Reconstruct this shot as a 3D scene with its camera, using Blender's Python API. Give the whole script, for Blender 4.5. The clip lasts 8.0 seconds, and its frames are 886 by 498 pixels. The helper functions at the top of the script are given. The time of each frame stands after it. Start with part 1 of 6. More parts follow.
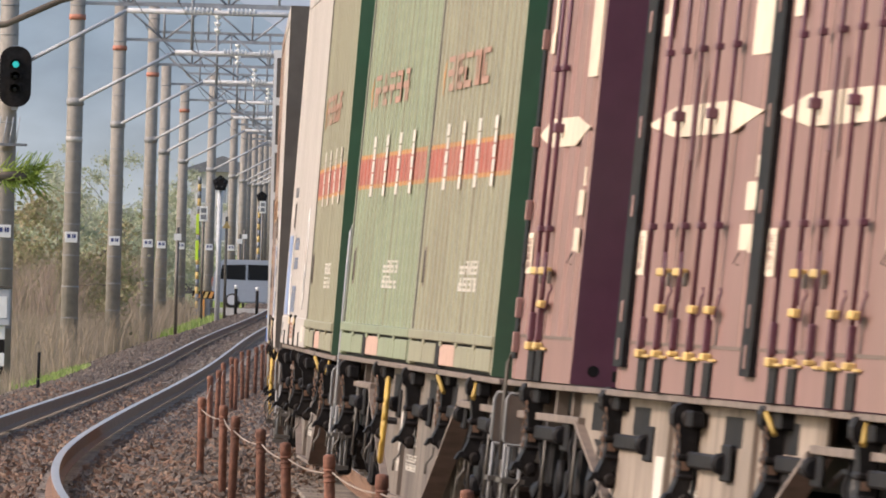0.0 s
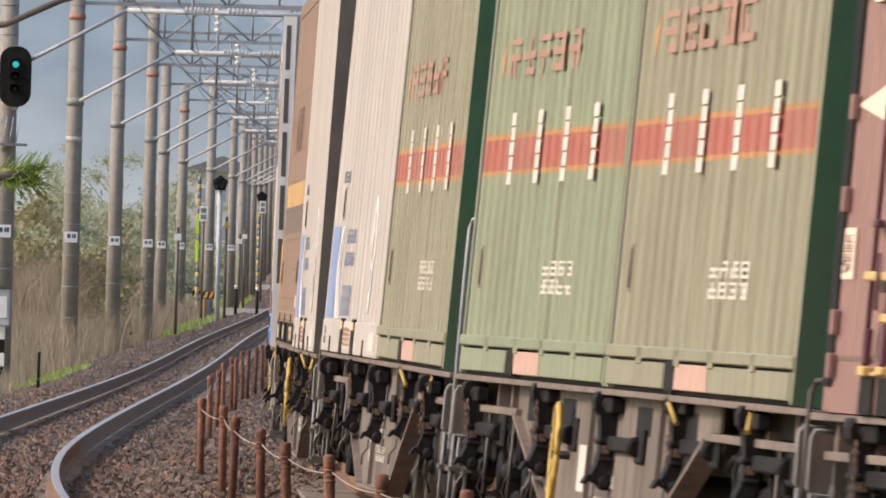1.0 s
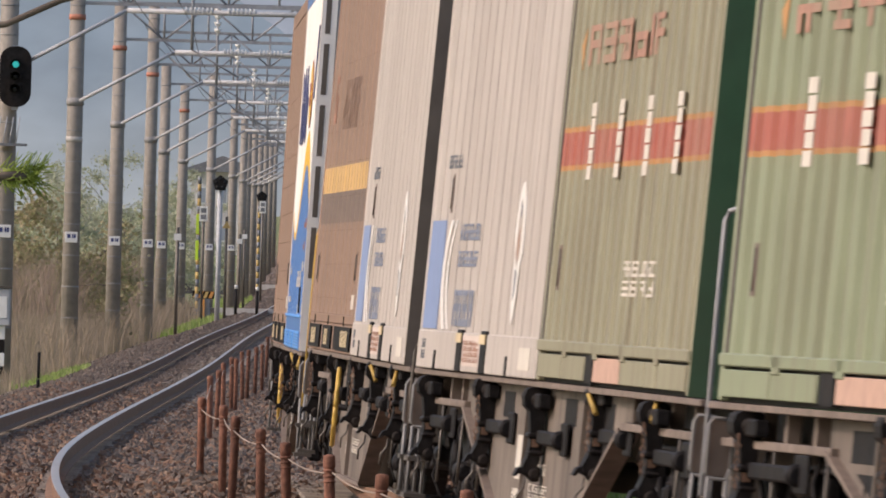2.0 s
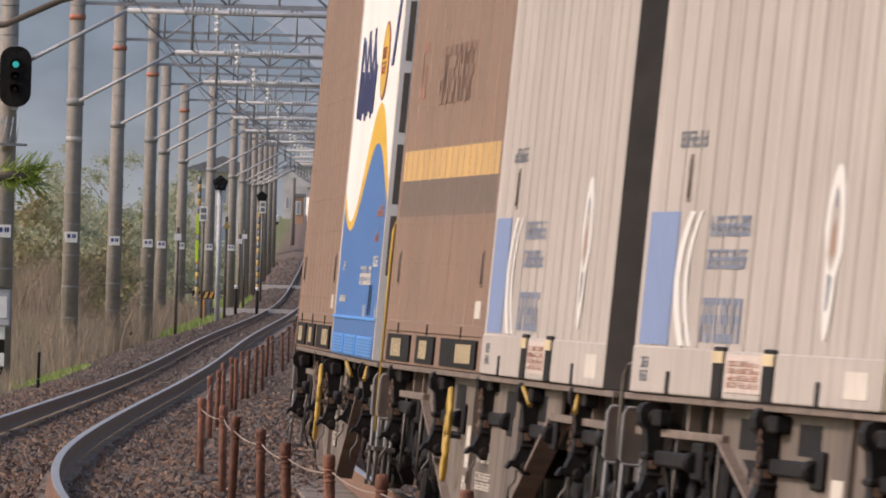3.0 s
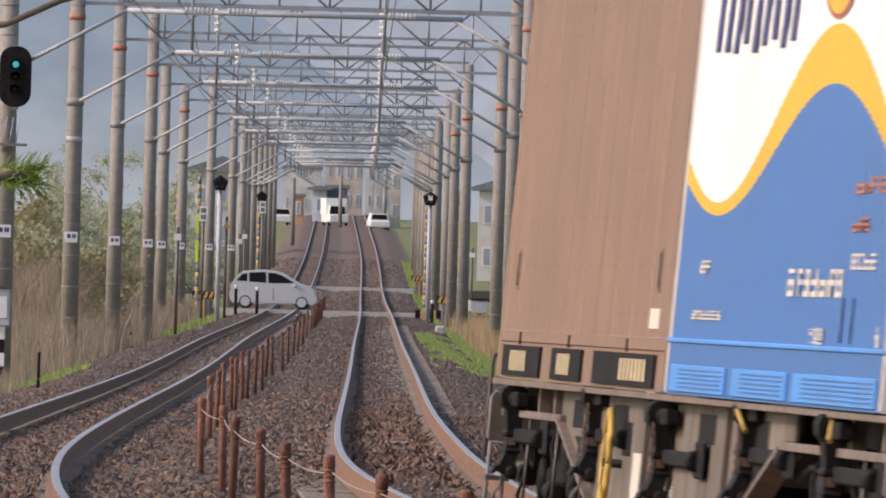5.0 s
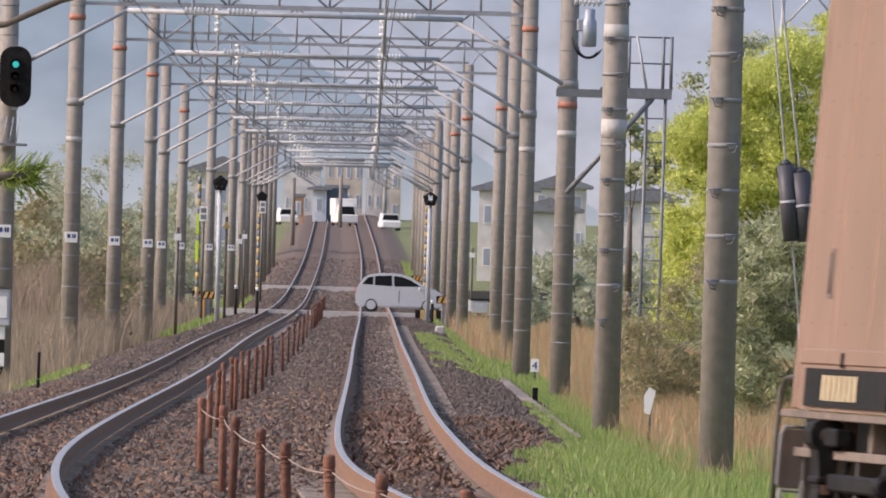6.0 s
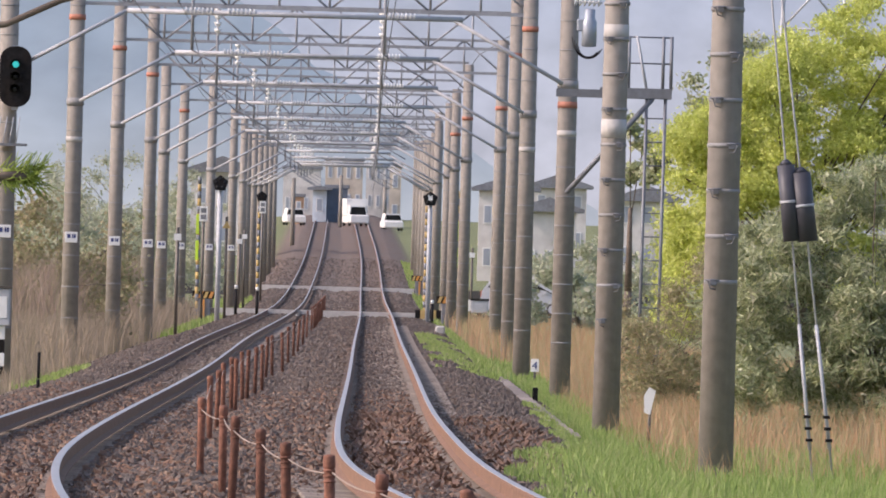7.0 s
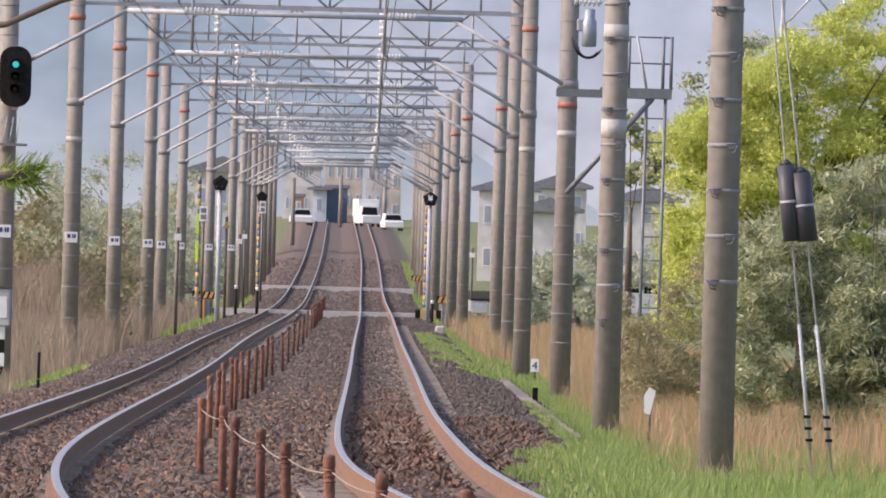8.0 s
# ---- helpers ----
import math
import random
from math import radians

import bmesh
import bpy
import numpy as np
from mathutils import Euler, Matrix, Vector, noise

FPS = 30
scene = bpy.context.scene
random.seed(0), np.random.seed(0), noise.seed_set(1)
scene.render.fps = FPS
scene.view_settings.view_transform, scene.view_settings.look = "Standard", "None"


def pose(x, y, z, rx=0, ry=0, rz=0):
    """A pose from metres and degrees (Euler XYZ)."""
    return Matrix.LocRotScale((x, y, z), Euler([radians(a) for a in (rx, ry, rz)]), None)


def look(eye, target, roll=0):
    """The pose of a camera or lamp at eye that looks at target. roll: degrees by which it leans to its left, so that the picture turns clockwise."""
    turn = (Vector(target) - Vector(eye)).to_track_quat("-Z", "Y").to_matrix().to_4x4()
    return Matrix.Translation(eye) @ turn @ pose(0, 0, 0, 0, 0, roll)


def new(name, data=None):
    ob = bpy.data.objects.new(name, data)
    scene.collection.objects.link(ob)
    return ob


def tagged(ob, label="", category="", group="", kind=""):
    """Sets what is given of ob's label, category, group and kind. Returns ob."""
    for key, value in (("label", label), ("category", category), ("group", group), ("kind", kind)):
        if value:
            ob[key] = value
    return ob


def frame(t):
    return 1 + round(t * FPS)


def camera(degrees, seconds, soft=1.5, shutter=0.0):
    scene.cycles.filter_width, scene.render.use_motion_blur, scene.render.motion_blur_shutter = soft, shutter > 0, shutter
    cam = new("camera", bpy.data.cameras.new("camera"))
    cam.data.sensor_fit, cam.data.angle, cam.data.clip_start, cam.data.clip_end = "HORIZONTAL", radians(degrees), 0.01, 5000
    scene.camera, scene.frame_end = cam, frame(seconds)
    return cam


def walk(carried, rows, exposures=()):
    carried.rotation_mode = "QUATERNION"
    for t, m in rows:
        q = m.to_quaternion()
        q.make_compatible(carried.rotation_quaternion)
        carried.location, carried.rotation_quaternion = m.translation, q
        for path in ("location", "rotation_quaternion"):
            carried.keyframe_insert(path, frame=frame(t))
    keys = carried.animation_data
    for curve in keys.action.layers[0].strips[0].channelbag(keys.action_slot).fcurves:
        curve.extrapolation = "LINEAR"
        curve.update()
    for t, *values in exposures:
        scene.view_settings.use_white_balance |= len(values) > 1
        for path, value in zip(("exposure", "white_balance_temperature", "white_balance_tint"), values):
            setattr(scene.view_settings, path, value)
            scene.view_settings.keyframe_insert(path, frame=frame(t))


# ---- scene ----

EYE = 1.459
cam = camera(3.186, 8.0, 1.8, 0.3)
VIEW = look((0, 0, EYE), (0, 100, EYE + 0.2093), 1.6)
walk(cam, [(0.0, VIEW), (8.0, VIEW)], [(0.0, 0.16, 6300, 15), (0.5, 0.14, 6300, 15), (1.0, 0.07, 6350, 15), (1.5, -0.07, 6400, 16), (3.0, -0.35, 6400, 19), (3.5, -0.35, 6400, 19),
                                      (4.0, -0.29, 6400, 19), (4.5, -0.21, 6350, 19), (6.0, 0.08, 6250, 21), (6.5, 0.18, 6200, 22), (7.0, 0.20, 6200, 22), (8.0, 0.23, 6200, 22)])

# ---- daylight: low warm sun behind the camera, pale hazy sky ----
SUN_AZ, SUN_EL = radians(258), radians(34)
world = bpy.data.worlds.new("world")
scene.world = world
world.use_nodes = True
wn = world.node_tree.nodes
sky = wn.new("ShaderNodeTexSky")
sky.sky_type, sky.sun_disc = "NISHITA", False
sky.sun_elevation, sky.sun_rotation = SUN_EL, SUN_AZ
sky.air_density, sky.dust_density = 1.2, 3.0
wn["Background"].inputs[1].default_value = 0.20
world.node_tree.links.new(sky.outputs[0], wn["Background"].inputs[0])
sun_lamp = bpy.data.lights.new("sun", "SUN")
sun_lamp.energy, sun_lamp.angle, sun_lamp.color = 2.75, radians(1.5), (1.0, 0.86, 0.73)
sun = new("sun", sun_lamp)
sun_way = Vector((math.sin(SUN_AZ) * math.cos(SUN_EL), math.cos(SUN_AZ) * math.cos(SUN_EL), math.sin(SUN_EL)))
sun.matrix_world = look(sun_way * 100, (0, 0, 0))


# ---- materials ----
def material(name, base, rough=0.7, metal=0.0, vary=0.25, grain=8.0, stain=0.6, bump=0.15, dirt=(0.12, 0.09, 0.07),
             streak=0.0, dirt_amount=0.35, per_object=0.0, stretch=(1, 1, 1), sheen=0.4):
    """A worn surface: fine grain, larger stains, and, where asked, upright streaks."""
    m = bpy.data.materials.new(name)
    m.use_nodes = True
    n, ln = m.node_tree.nodes, m.node_tree.links
    b = n["Principled BSDF"]
    b.inputs["Roughness"].default_value, b.inputs["Metallic"].default_value = rough, metal
    tc = n.new("ShaderNodeTexCoord")
    mp = n.new("ShaderNodeMapping")
    mp.inputs["Scale"].default_value = stretch
    ln.new(tc.outputs["Object"], mp.inputs[0])
    fine = n.new("ShaderNodeTexNoise")
    fine.inputs["Scale"].default_value, fine.inputs["Detail"].default_value = grain, 6
    ln.new(mp.outputs[0], fine.inputs["Vector"])
    big = n.new("ShaderNodeTexNoise")
    big.inputs["Scale"].default_value, big.inputs["Detail"].default_value = stain, 5
    ln.new(mp.outputs[0], big.inputs["Vector"])
    ramp = n.new("ShaderNodeMapRange")
    ramp.inputs[1].default_value, ramp.inputs[2].default_value = 0.3, 0.7
    ramp.inputs[3].default_value, ramp.inputs[4].default_value = 1 - vary, 1 + vary
    ln.new(fine.outputs[0], ramp.inputs[0])
    mul = n.new("ShaderNodeVectorMath")
    mul.operation = "SCALE"
    mul.inputs[0].default_value = base
    ln.new(ramp.outputs[0], mul.inputs[3])
    spot = n.new("ShaderNodeMapRange")
    spot.inputs[1].default_value, spot.inputs[2].default_value = 0.45, 0.75
    spot.inputs[3].default_value, spot.inputs[4].default_value = 0, dirt_amount
    ln.new(big.outputs[0], spot.inputs[0])
    mix = n.new("ShaderNodeMix")
    mix.data_type = "RGBA"
    ln.new(spot.outputs[0], mix.inputs[0])
    ln.new(mul.outputs[0], mix.inputs[6])
    mix.inputs[7].default_value = (*dirt, 1)
    colour = mix.outputs[2]
    if streak:
        sm = n.new("ShaderNodeMapping")
        sm.inputs["Scale"].default_value = (5, 5, 0.16)
        ln.new(tc.outputs["Object"], sm.inputs[0])
        sn = n.new("ShaderNodeTexNoise")
        sn.inputs["Scale"].default_value, sn.inputs["Detail"].default_value = 1.0, 5
        ln.new(sm.outputs[0], sn.inputs["Vector"])
        sr = n.new("ShaderNodeMapRange")
        sr.inputs[1].default_value, sr.inputs[2].default_value = 0.48, 0.75
        sr.inputs[3].default_value, sr.inputs[4].default_value = 0, streak
        ln.new(sn.outputs[0], sr.inputs[0])
        m2 = n.new("ShaderNodeMix")
        m2.data_type = "RGBA"
        ln.new(sr.outputs[0], m2.inputs[0])
        ln.new(colour, m2.inputs[6])
        m2.inputs[7].default_value = (*dirt, 1)
        colour = m2.outputs[2]
    if per_object:
        info = n.new("ShaderNodeObjectInfo")
        pr = n.new("ShaderNodeMapRange")
        pr.inputs[3].default_value, pr.inputs[4].default_value = 1 - per_object, 1 + per_object
        ln.new(info.outputs["Random"], pr.inputs[0])
        vm = n.new("ShaderNodeVectorMath")
        vm.operation = "SCALE"
        ln.new(colour, vm.inputs[0])
        ln.new(pr.outputs[0], vm.inputs[3])
        colour = vm.outputs[0]
    ln.new(colour, b.inputs["Base Color"])
    b.inputs["Specular IOR Level"].default_value = sheen
    if bump:
        bp = n.new("ShaderNodeBump")
        bp.inputs["Strength"].default_value, bp.inputs["Distance"].default_value = bump, 0.02
        ln.new(fine.outputs[0], bp.inputs["Height"])
        ln.new(bp.outputs[0], b.inputs["Normal"])
    return m


def island(name, colours, rough=0.85, bump=0.0, translucent=0.0):
    """Colour by loose piece, for heaps of small like pieces (stones, leaves, blades)."""
    m = bpy.data.materials.new(name)
    m.use_nodes = True
    n, ln = m.node_tree.nodes, m.node_tree.links
    b = n["Principled BSDF"]
    b.inputs["Roughness"].default_value = rough
    g = n.new("ShaderNodeNewGeometry")
    r = n.new("ShaderNodeValToRGB")
    els = r.color_ramp.elements
    while len(els) < len(colours):
        els.new(0.5)
    for i, c in enumerate(colours):
        els[i].position, els[i].color = i / (len(colours) - 1), (*c, 1)
    ln.new(g.outputs["Random Per Island"], r.inputs[0])
    ln.new(r.outputs[0], b.inputs["Base Color"])
    if translucent:
        t = n.new("ShaderNodeBsdfTranslucent")
        ln.new(r.outputs[0], t.inputs[0])
        mx = n.new("ShaderNodeMixShader")
        mx.inputs[0].default_value = translucent
        ln.new(b.outputs[0], mx.inputs[1])
        ln.new(t.outputs[0], mx.inputs[2])
        ln.new(mx.outputs[0], n["Material Output"].inputs[0])
    return m


M_BROWN = material("brown_paint", (0.25, 0.155, 0.108), 0.5, vary=0.08, grain=3, stain=0.5, bump=0.03, streak=0.5, dirt=(0.15, 0.10, 0.068))
M_GREEN = material("pale_green_paint", (0.235, 0.265, 0.165), 0.5, vary=0.08, grain=3, stain=0.5, bump=0.03, streak=0.7, dirt=(0.15, 0.125, 0.08))
M_GREENFADED = material("sun_bleached_green_paint", (0.265, 0.25, 0.165), 0.5, vary=0.08, grain=3, stain=0.5, bump=0.03, streak=0.7, dirt=(0.15, 0.115, 0.075))
# end walls lie in shade: this green is darkened to carry it
M_DKGREEN = material("shade_darkened_green_paint", (0.035, 0.105, 0.05), 0.5, vary=0.1, bump=0.03)
M_WHITE = material("off_white_paint", (0.47, 0.42, 0.375), 0.5, vary=0.06, grain=3, stain=0.5, bump=0.03, streak=0.55, dirt=(0.24, 0.20, 0.17))
M_BLUE = material("blue_paint", (0.05, 0.155, 0.40), 0.4, vary=0.06, bump=0.02, dirt_amount=0.15)
M_PALEBLUE = material("faded_blue_paint", (0.20, 0.27, 0.45), 0.5, vary=0.06, bump=0.02, dirt_amount=0.2)
M_GOLD = material("bright_yellow_paint", (0.66, 0.40, 0.035), 0.45, vary=0.06, bump=0.02, dirt_amount=0.1)
M_YELLOW = material("pale_yellow_paint", (0.60, 0.38, 0.14), 0.45, vary=0.08, bump=0.03, dirt_amount=0.2)
M_MAROON = material("faded_maroon_paint", (0.255, 0.142, 0.122), 0.45, vary=0.1, grain=3, stain=0.5, bump=0.03, streak=0.5, dirt=(0.20, 0.125, 0.09))
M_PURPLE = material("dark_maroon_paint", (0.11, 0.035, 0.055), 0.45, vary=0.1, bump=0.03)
M_RED = material("faded_red_paint", (0.36, 0.10, 0.07), 0.55, vary=0.1, bump=0.02, streak=0.3, dirt=(0.25, 0.2, 0.14))
M_FADEDRED = material("worn_red_lettering", (0.36, 0.19, 0.135), 0.6, vary=0.2, grain=5, bump=0.0, streak=0.5, dirt=(0.28, 0.25, 0.17))
M_ORANGE = material("orange_paint", (0.46, 0.23, 0.08), 0.55, vary=0.1, bump=0.02)
M_CHALK = material("white_lettering", (0.62, 0.57, 0.49), 0.6, vary=0.08, bump=0.0, dirt_amount=0.1)
M_NAVY = material("navy_lettering", (0.04, 0.05, 0.16), 0.5, vary=0.08, bump=0.0, dirt_amount=0.1)
M_INKBLUE = material("grey_blue_lettering", (0.22, 0.25, 0.32), 0.6, vary=0.08, bump=0.0, dirt_amount=0.1)
M_LABEL = material("pale_printed_label", (0.58, 0.49, 0.43), 0.6, vary=0.1, bump=0.0)
M_INK = material("grey_lettering", (0.17, 0.18, 0.20), 0.6, vary=0.08, bump=0.0, dirt_amount=0.1)
M_SILL = material("rust_brown_steel", (0.20, 0.155, 0.125), 0.65, vary=0.2, grain=6, bump=0.08, streak=0.5, dirt=(0.07, 0.05, 0.04))
M_GHOST = material("worn_dark_lettering", (0.205, 0.130, 0.093), 0.6, vary=0.15, grain=5, bump=0.0, streak=0.6, dirt=(0.24, 0.15, 0.105))
M_SOOTY = material("sooty_tan_steel_paint", (0.185, 0.148, 0.118), 0.6, vary=0.2, grain=4, bump=0.06, streak=0.9, dirt=(0.05, 0.036, 0.028), dirt_amount=0.7)
M_GREYTAN = material("tan_steel_paint", (0.31, 0.245, 0.19), 0.6, vary=0.15, grain=4, bump=0.05, streak=0.85, dirt=(0.075, 0.052, 0.038), dirt_amount=0.6)
# seams and beams; on container ends their shade is put into this colour
M_DKEND = material("dark_seam_and_end_shade", (0.11, 0.095, 0.08), 0.7, vary=0.15, bump=0.05)
M_GREYBAND = material("grey_brown_paint", (0.155, 0.108, 0.085), 0.55, vary=0.08, bump=0.02)
M_BLACK = material("black_gear_and_hollow_shade", (0.012, 0.011, 0.0115), 0.6, metal=0.0, vary=0.5, grain=14, stain=3.0, bump=0.4, dirt=(0.045, 0.031, 0.022), dirt_amount=0.35, sheen=0.12)
M_STEEL = material("grimy_steel", (0.12, 0.105, 0.09), 0.5, metal=0.4, vary=0.2, bump=0.1)
M_SLEEVE = material("dark_rubber_sleeve", (0.055, 0.055, 0.065), 0.5, vary=0.1, bump=0.02)
M_STRAP = material("dull_steel_strap", (0.27, 0.265, 0.26), 0.75, vary=0.15, bump=0.03)
M_GALV = material("galvanised_steel", (0.42, 0.43, 0.45), 0.65, metal=0.1, vary=0.12, grain=5, bump=0.05, dirt_amount=0.25)
M_DKSTEEL = material("dark_steel", (0.19, 0.20, 0.22), 0.55, metal=0.3, vary=0.15, bump=0.05)
M_CONCRETE = material("pole_concrete", (0.26, 0.235, 0.205), 0.85, vary=0.12, grain=7, stain=0.9, bump=0.12, streak=0.4, dirt=(0.13, 0.115, 0.10), per_object=0.12)
M_RAILHEAD = material("polished_rail_head", (0.52, 0.46, 0.42), 0.42, metal=0.85, vary=0.06, bump=0.0, dirt_amount=0.1)
M_RUST = material("rusty_rail", (0.21, 0.12, 0.075), 0.85, vary=0.25, grain=12, stain=1.5, bump=0.2, dirt=(0.08, 0.05, 0.035))
M_POST = material("rust_stained_post", (0.19, 0.085, 0.055), 0.85, vary=0.35, grain=22, stain=5.0, bump=0.4, dirt=(0.055, 0.032, 0.026), dirt_amount=0.75, per_object=0.25)
M_ROPE = material("weathered_rope_wire", (0.30, 0.23, 0.18), 0.8, vary=0.2, bump=0.05)
M_SLEEPER = material("sleeper_concrete", (0.24, 0.20, 0.165), 0.9, vary=0.2, grain=9, bump=0.2, per_object=0.2)
M_GLASS = material("dark_glass", (0.012, 0.014, 0.017), 0.08, vary=0.02, bump=0.0, dirt_amount=0.0, sheen=0.3)
M_RUBBER = material("tyre_rubber", (0.02, 0.02, 0.02), 0.8, vary=0.1, bump=0.05)
M_SILVER = material("silver_car_paint", (0.62, 0.62, 0.64), 0.3, metal=0.35, vary=0.03, bump=0.0, dirt_amount=0.08)
M_VAN = material("grey_blue_car_paint", (0.33, 0.36, 0.41), 0.35, metal=0.15, vary=0.03, bump=0.0, dirt_amount=0.08)
M_PORCELAIN = material("white_porcelain", (0.75, 0.75, 0.73), 0.3, vary=0.05, bump=0.0)
M_REDBAND = material("orange_red_band", (0.43, 0.17, 0.11), 0.7, vary=0.25, bump=0.02)


# ---- mesh helpers ----
def link(name, bm, mat, parent=None, label="", smooth=False):
    me = bpy.data.meshes.new(name)
    bm.to_mesh(me)
    bm.free()
    mats = mat if isinstance(mat, (list, tuple)) else [mat]
    for one in mats:
        me.materials.append(one)
    if smooth:
        for p in me.polygons:
            p.use_smooth = True
    ob = new(name, me)
    if parent:
        ob.parent = parent
    if label:
        ob["label"] = label
    return ob


def part(name, bm, mat, parent, label="", smooth=False):
    return link(name, bm, mat, parent, label, smooth)


def box(bm, x0, x1, y0, y1, z0, z1, bevel=0.0, mat=0):
    g = bmesh.ops.create_cube(bm, size=1.0)
    for v in g["verts"]:
        v.co = ((x0 + x1) / 2 + v.co.x * (x1 - x0), (y0 + y1) / 2 + v.co.y * (y1 - y0), (z0 + z1) / 2 + v.co.z * (z1 - z0))
    faces = {f for v in g["verts"] for f in v.link_faces}
    for f in faces:
        f.material_index = mat
    if bevel:
        edges = list({e for v in g["verts"] for e in v.link_edges})
        r = bmesh.ops.bevel(bm, geom=edges, offset=bevel, segments=1, affect="EDGES")
        for f in r["faces"]:
            f.material_index = mat
    return bm


def boxed(x0, x1, y0, y1, z0, z1, bevel=0.0):
    return box(bmesh.new(), x0, x1, y0, y1, z0, z1, bevel)


def rod(bm, a, b, r0, r1=None, seg=8, caps=True, mat=0):
    """A straight round bar from a to b."""
    a, b = Vector(a), Vector(b)
    r1 = r0 if r1 is None else r1
    d = (b - a).normalized()
    u = d.orthogonal().normalized()
    w = d.cross(u)
    rings = []
    for p, r in ((a, r0), (b, r1)):
        rings.append([bm.verts.new(p + (u * math.cos(k * math.tau / seg) + w * math.sin(k * math.tau / seg)) * r) for k in range(seg)])
    for k in range(seg):
        f = bm.faces.new((rings[0][k], rings[0][(k + 1) % seg], rings[1][(k + 1) % seg], rings[1][k]))
        f.material_index, f.smooth = mat, True
    if caps:
        bm.faces.new(rings[0][::-1]).material_index = mat
        bm.faces.new(rings[1]).material_index = mat
    return bm


def tube(bm, points, r, seg=6, mat=0):
    """A bent round bar through the points."""
    points = [Vector(p) for p in points]
    rings = []
    for i, p in enumerate(points):
        d = (points[min(i + 1, len(points) - 1)] - points[max(i - 1, 0)]).normalized()
        ref = Vector((0, 0, 1)) if abs(d.z) < 0.9 else Vector((1, 0, 0))
        u = d.cross(ref).normalized()
        w = d.cross(u)
        rings.append([bm.verts.new(p + (u * math.cos(k * math.tau / seg) + w * math.sin(k * math.tau / seg)) * r) for k in range(seg)])
    for a, b in zip(rings, rings[1:]):
        for k in range(seg):
            f = bm.faces.new((a[k], a[(k + 1) % seg], b[(k + 1) % seg], b[k]))
            f.material_index, f.smooth = mat, True
    bm.faces.new(rings[0][::-1])
    bm.faces.new(rings[-1])
    return bm


def lathe(bm, profile, centre=(0, 0, 0), axis="z", seg=16, mat=0):
    """Turns (radius, height) pairs round an upright or a lying axis."""
    rings = []
    for r, h in profile:
        ring = []
        for k in range(seg):
            c, s = math.cos(k * math.tau / seg) * r, math.sin(k * math.tau / seg) * r
            p = (c, s, h) if axis == "z" else (h, c, s) if axis == "x" else (c, h, s)
            ring.append(bm.verts.new(Vector(p) + Vector(centre)))
        rings.append(ring)
    for a, b in zip(rings, rings[1:]):
        for k in range(seg):
            f = bm.faces.new((a[k], a[(k + 1) % seg], b[(k + 1) % seg], b[k]))
            f.material_index, f.smooth = mat, True
    bm.faces.new(rings[0][::-1]).material_index = mat
    bm.faces.new(rings[-1]).material_index = mat
    bmesh.ops.recalc_face_normals(bm, faces=bm.faces)
    return bm


def prism(bm, outline, axis, lo, hi, mat=0):
    """An outline of pairs drawn out along an axis; pairs are the two other axes in order."""
    def at(p, d):
        return (d, p[0], p[1]) if axis == "x" else (p[0], d, p[1]) if axis == "y" else (p[0], p[1], d)
    a = [bm.verts.new(at(p, lo)) for p in outline]
    b = [bm.verts.new(at(p, hi)) for p in outline]
    made = [bm.faces.new(a), bm.faces.new(b[::-1])]
    n = len(outline)
    for i in range(n):
        made.append(bm.faces.new((a[i], b[i], b[(i + 1) % n], a[(i + 1) % n])))
    for f in made:
        f.material_index = mat
    bmesh.ops.recalc_face_normals(bm, faces=made)
    return bm


def empty(name, m=None):
    ob = new(name)
    ob.empty_display_size = 0.3
    if m is not None:
        ob.matrix_basis = m
    return ob


def raw(name, verts, faces, mat, parent=None, smooth=False):
    me = bpy.data.meshes.new(name)
    me.from_pydata([tuple(v) for v in verts], [], [tuple(f) for f in faces])
    me.materials.append(mat)
    if smooth:
        for p in me.polygons:
            p.use_smooth = True
    ob = new(name, me)
    ob.parent = parent
    return ob


# ---- the two lines: plan, height and cant at a row of distances ----
NODE_Y = [1566.3, 1127.8, 854.4, 612.9, 402.8, 281.9, 201.4, 156.6, 128.2, 104.4, 82.9, 65.6, 52.2, 41.5]
NODE_XR = [-8.5, -5.272, -3.785, -2.547, -1.597, -1.024, -0.662, -0.421, -0.155, 0.373, 1.276, 2.456, 3.783, 5.487]
NODE_XL = [-11.8, -9.096, -7.559, -6.124, -5.319, -4.619, -4.283, -3.926, -3.601, -2.985, -2.009, -0.98, 0.2, 1.75]
NODE_Z = [8.15, 3.423, 1.061, 0.263, -0.015, -0.121, -0.136, -0.049, -0.007, 0.009, 0.004, 0.011, 0.016, 0.021]
NODE_C = [-0.021, -0.044, -0.058, -0.064, -0.054, -0.045, -0.014, -0.006, 0.025, 0.078, 0.082, 0.086, 0.078, 0.058]
GAUGE = 1.132
LOGS = -np.log(np.array(NODE_Y))


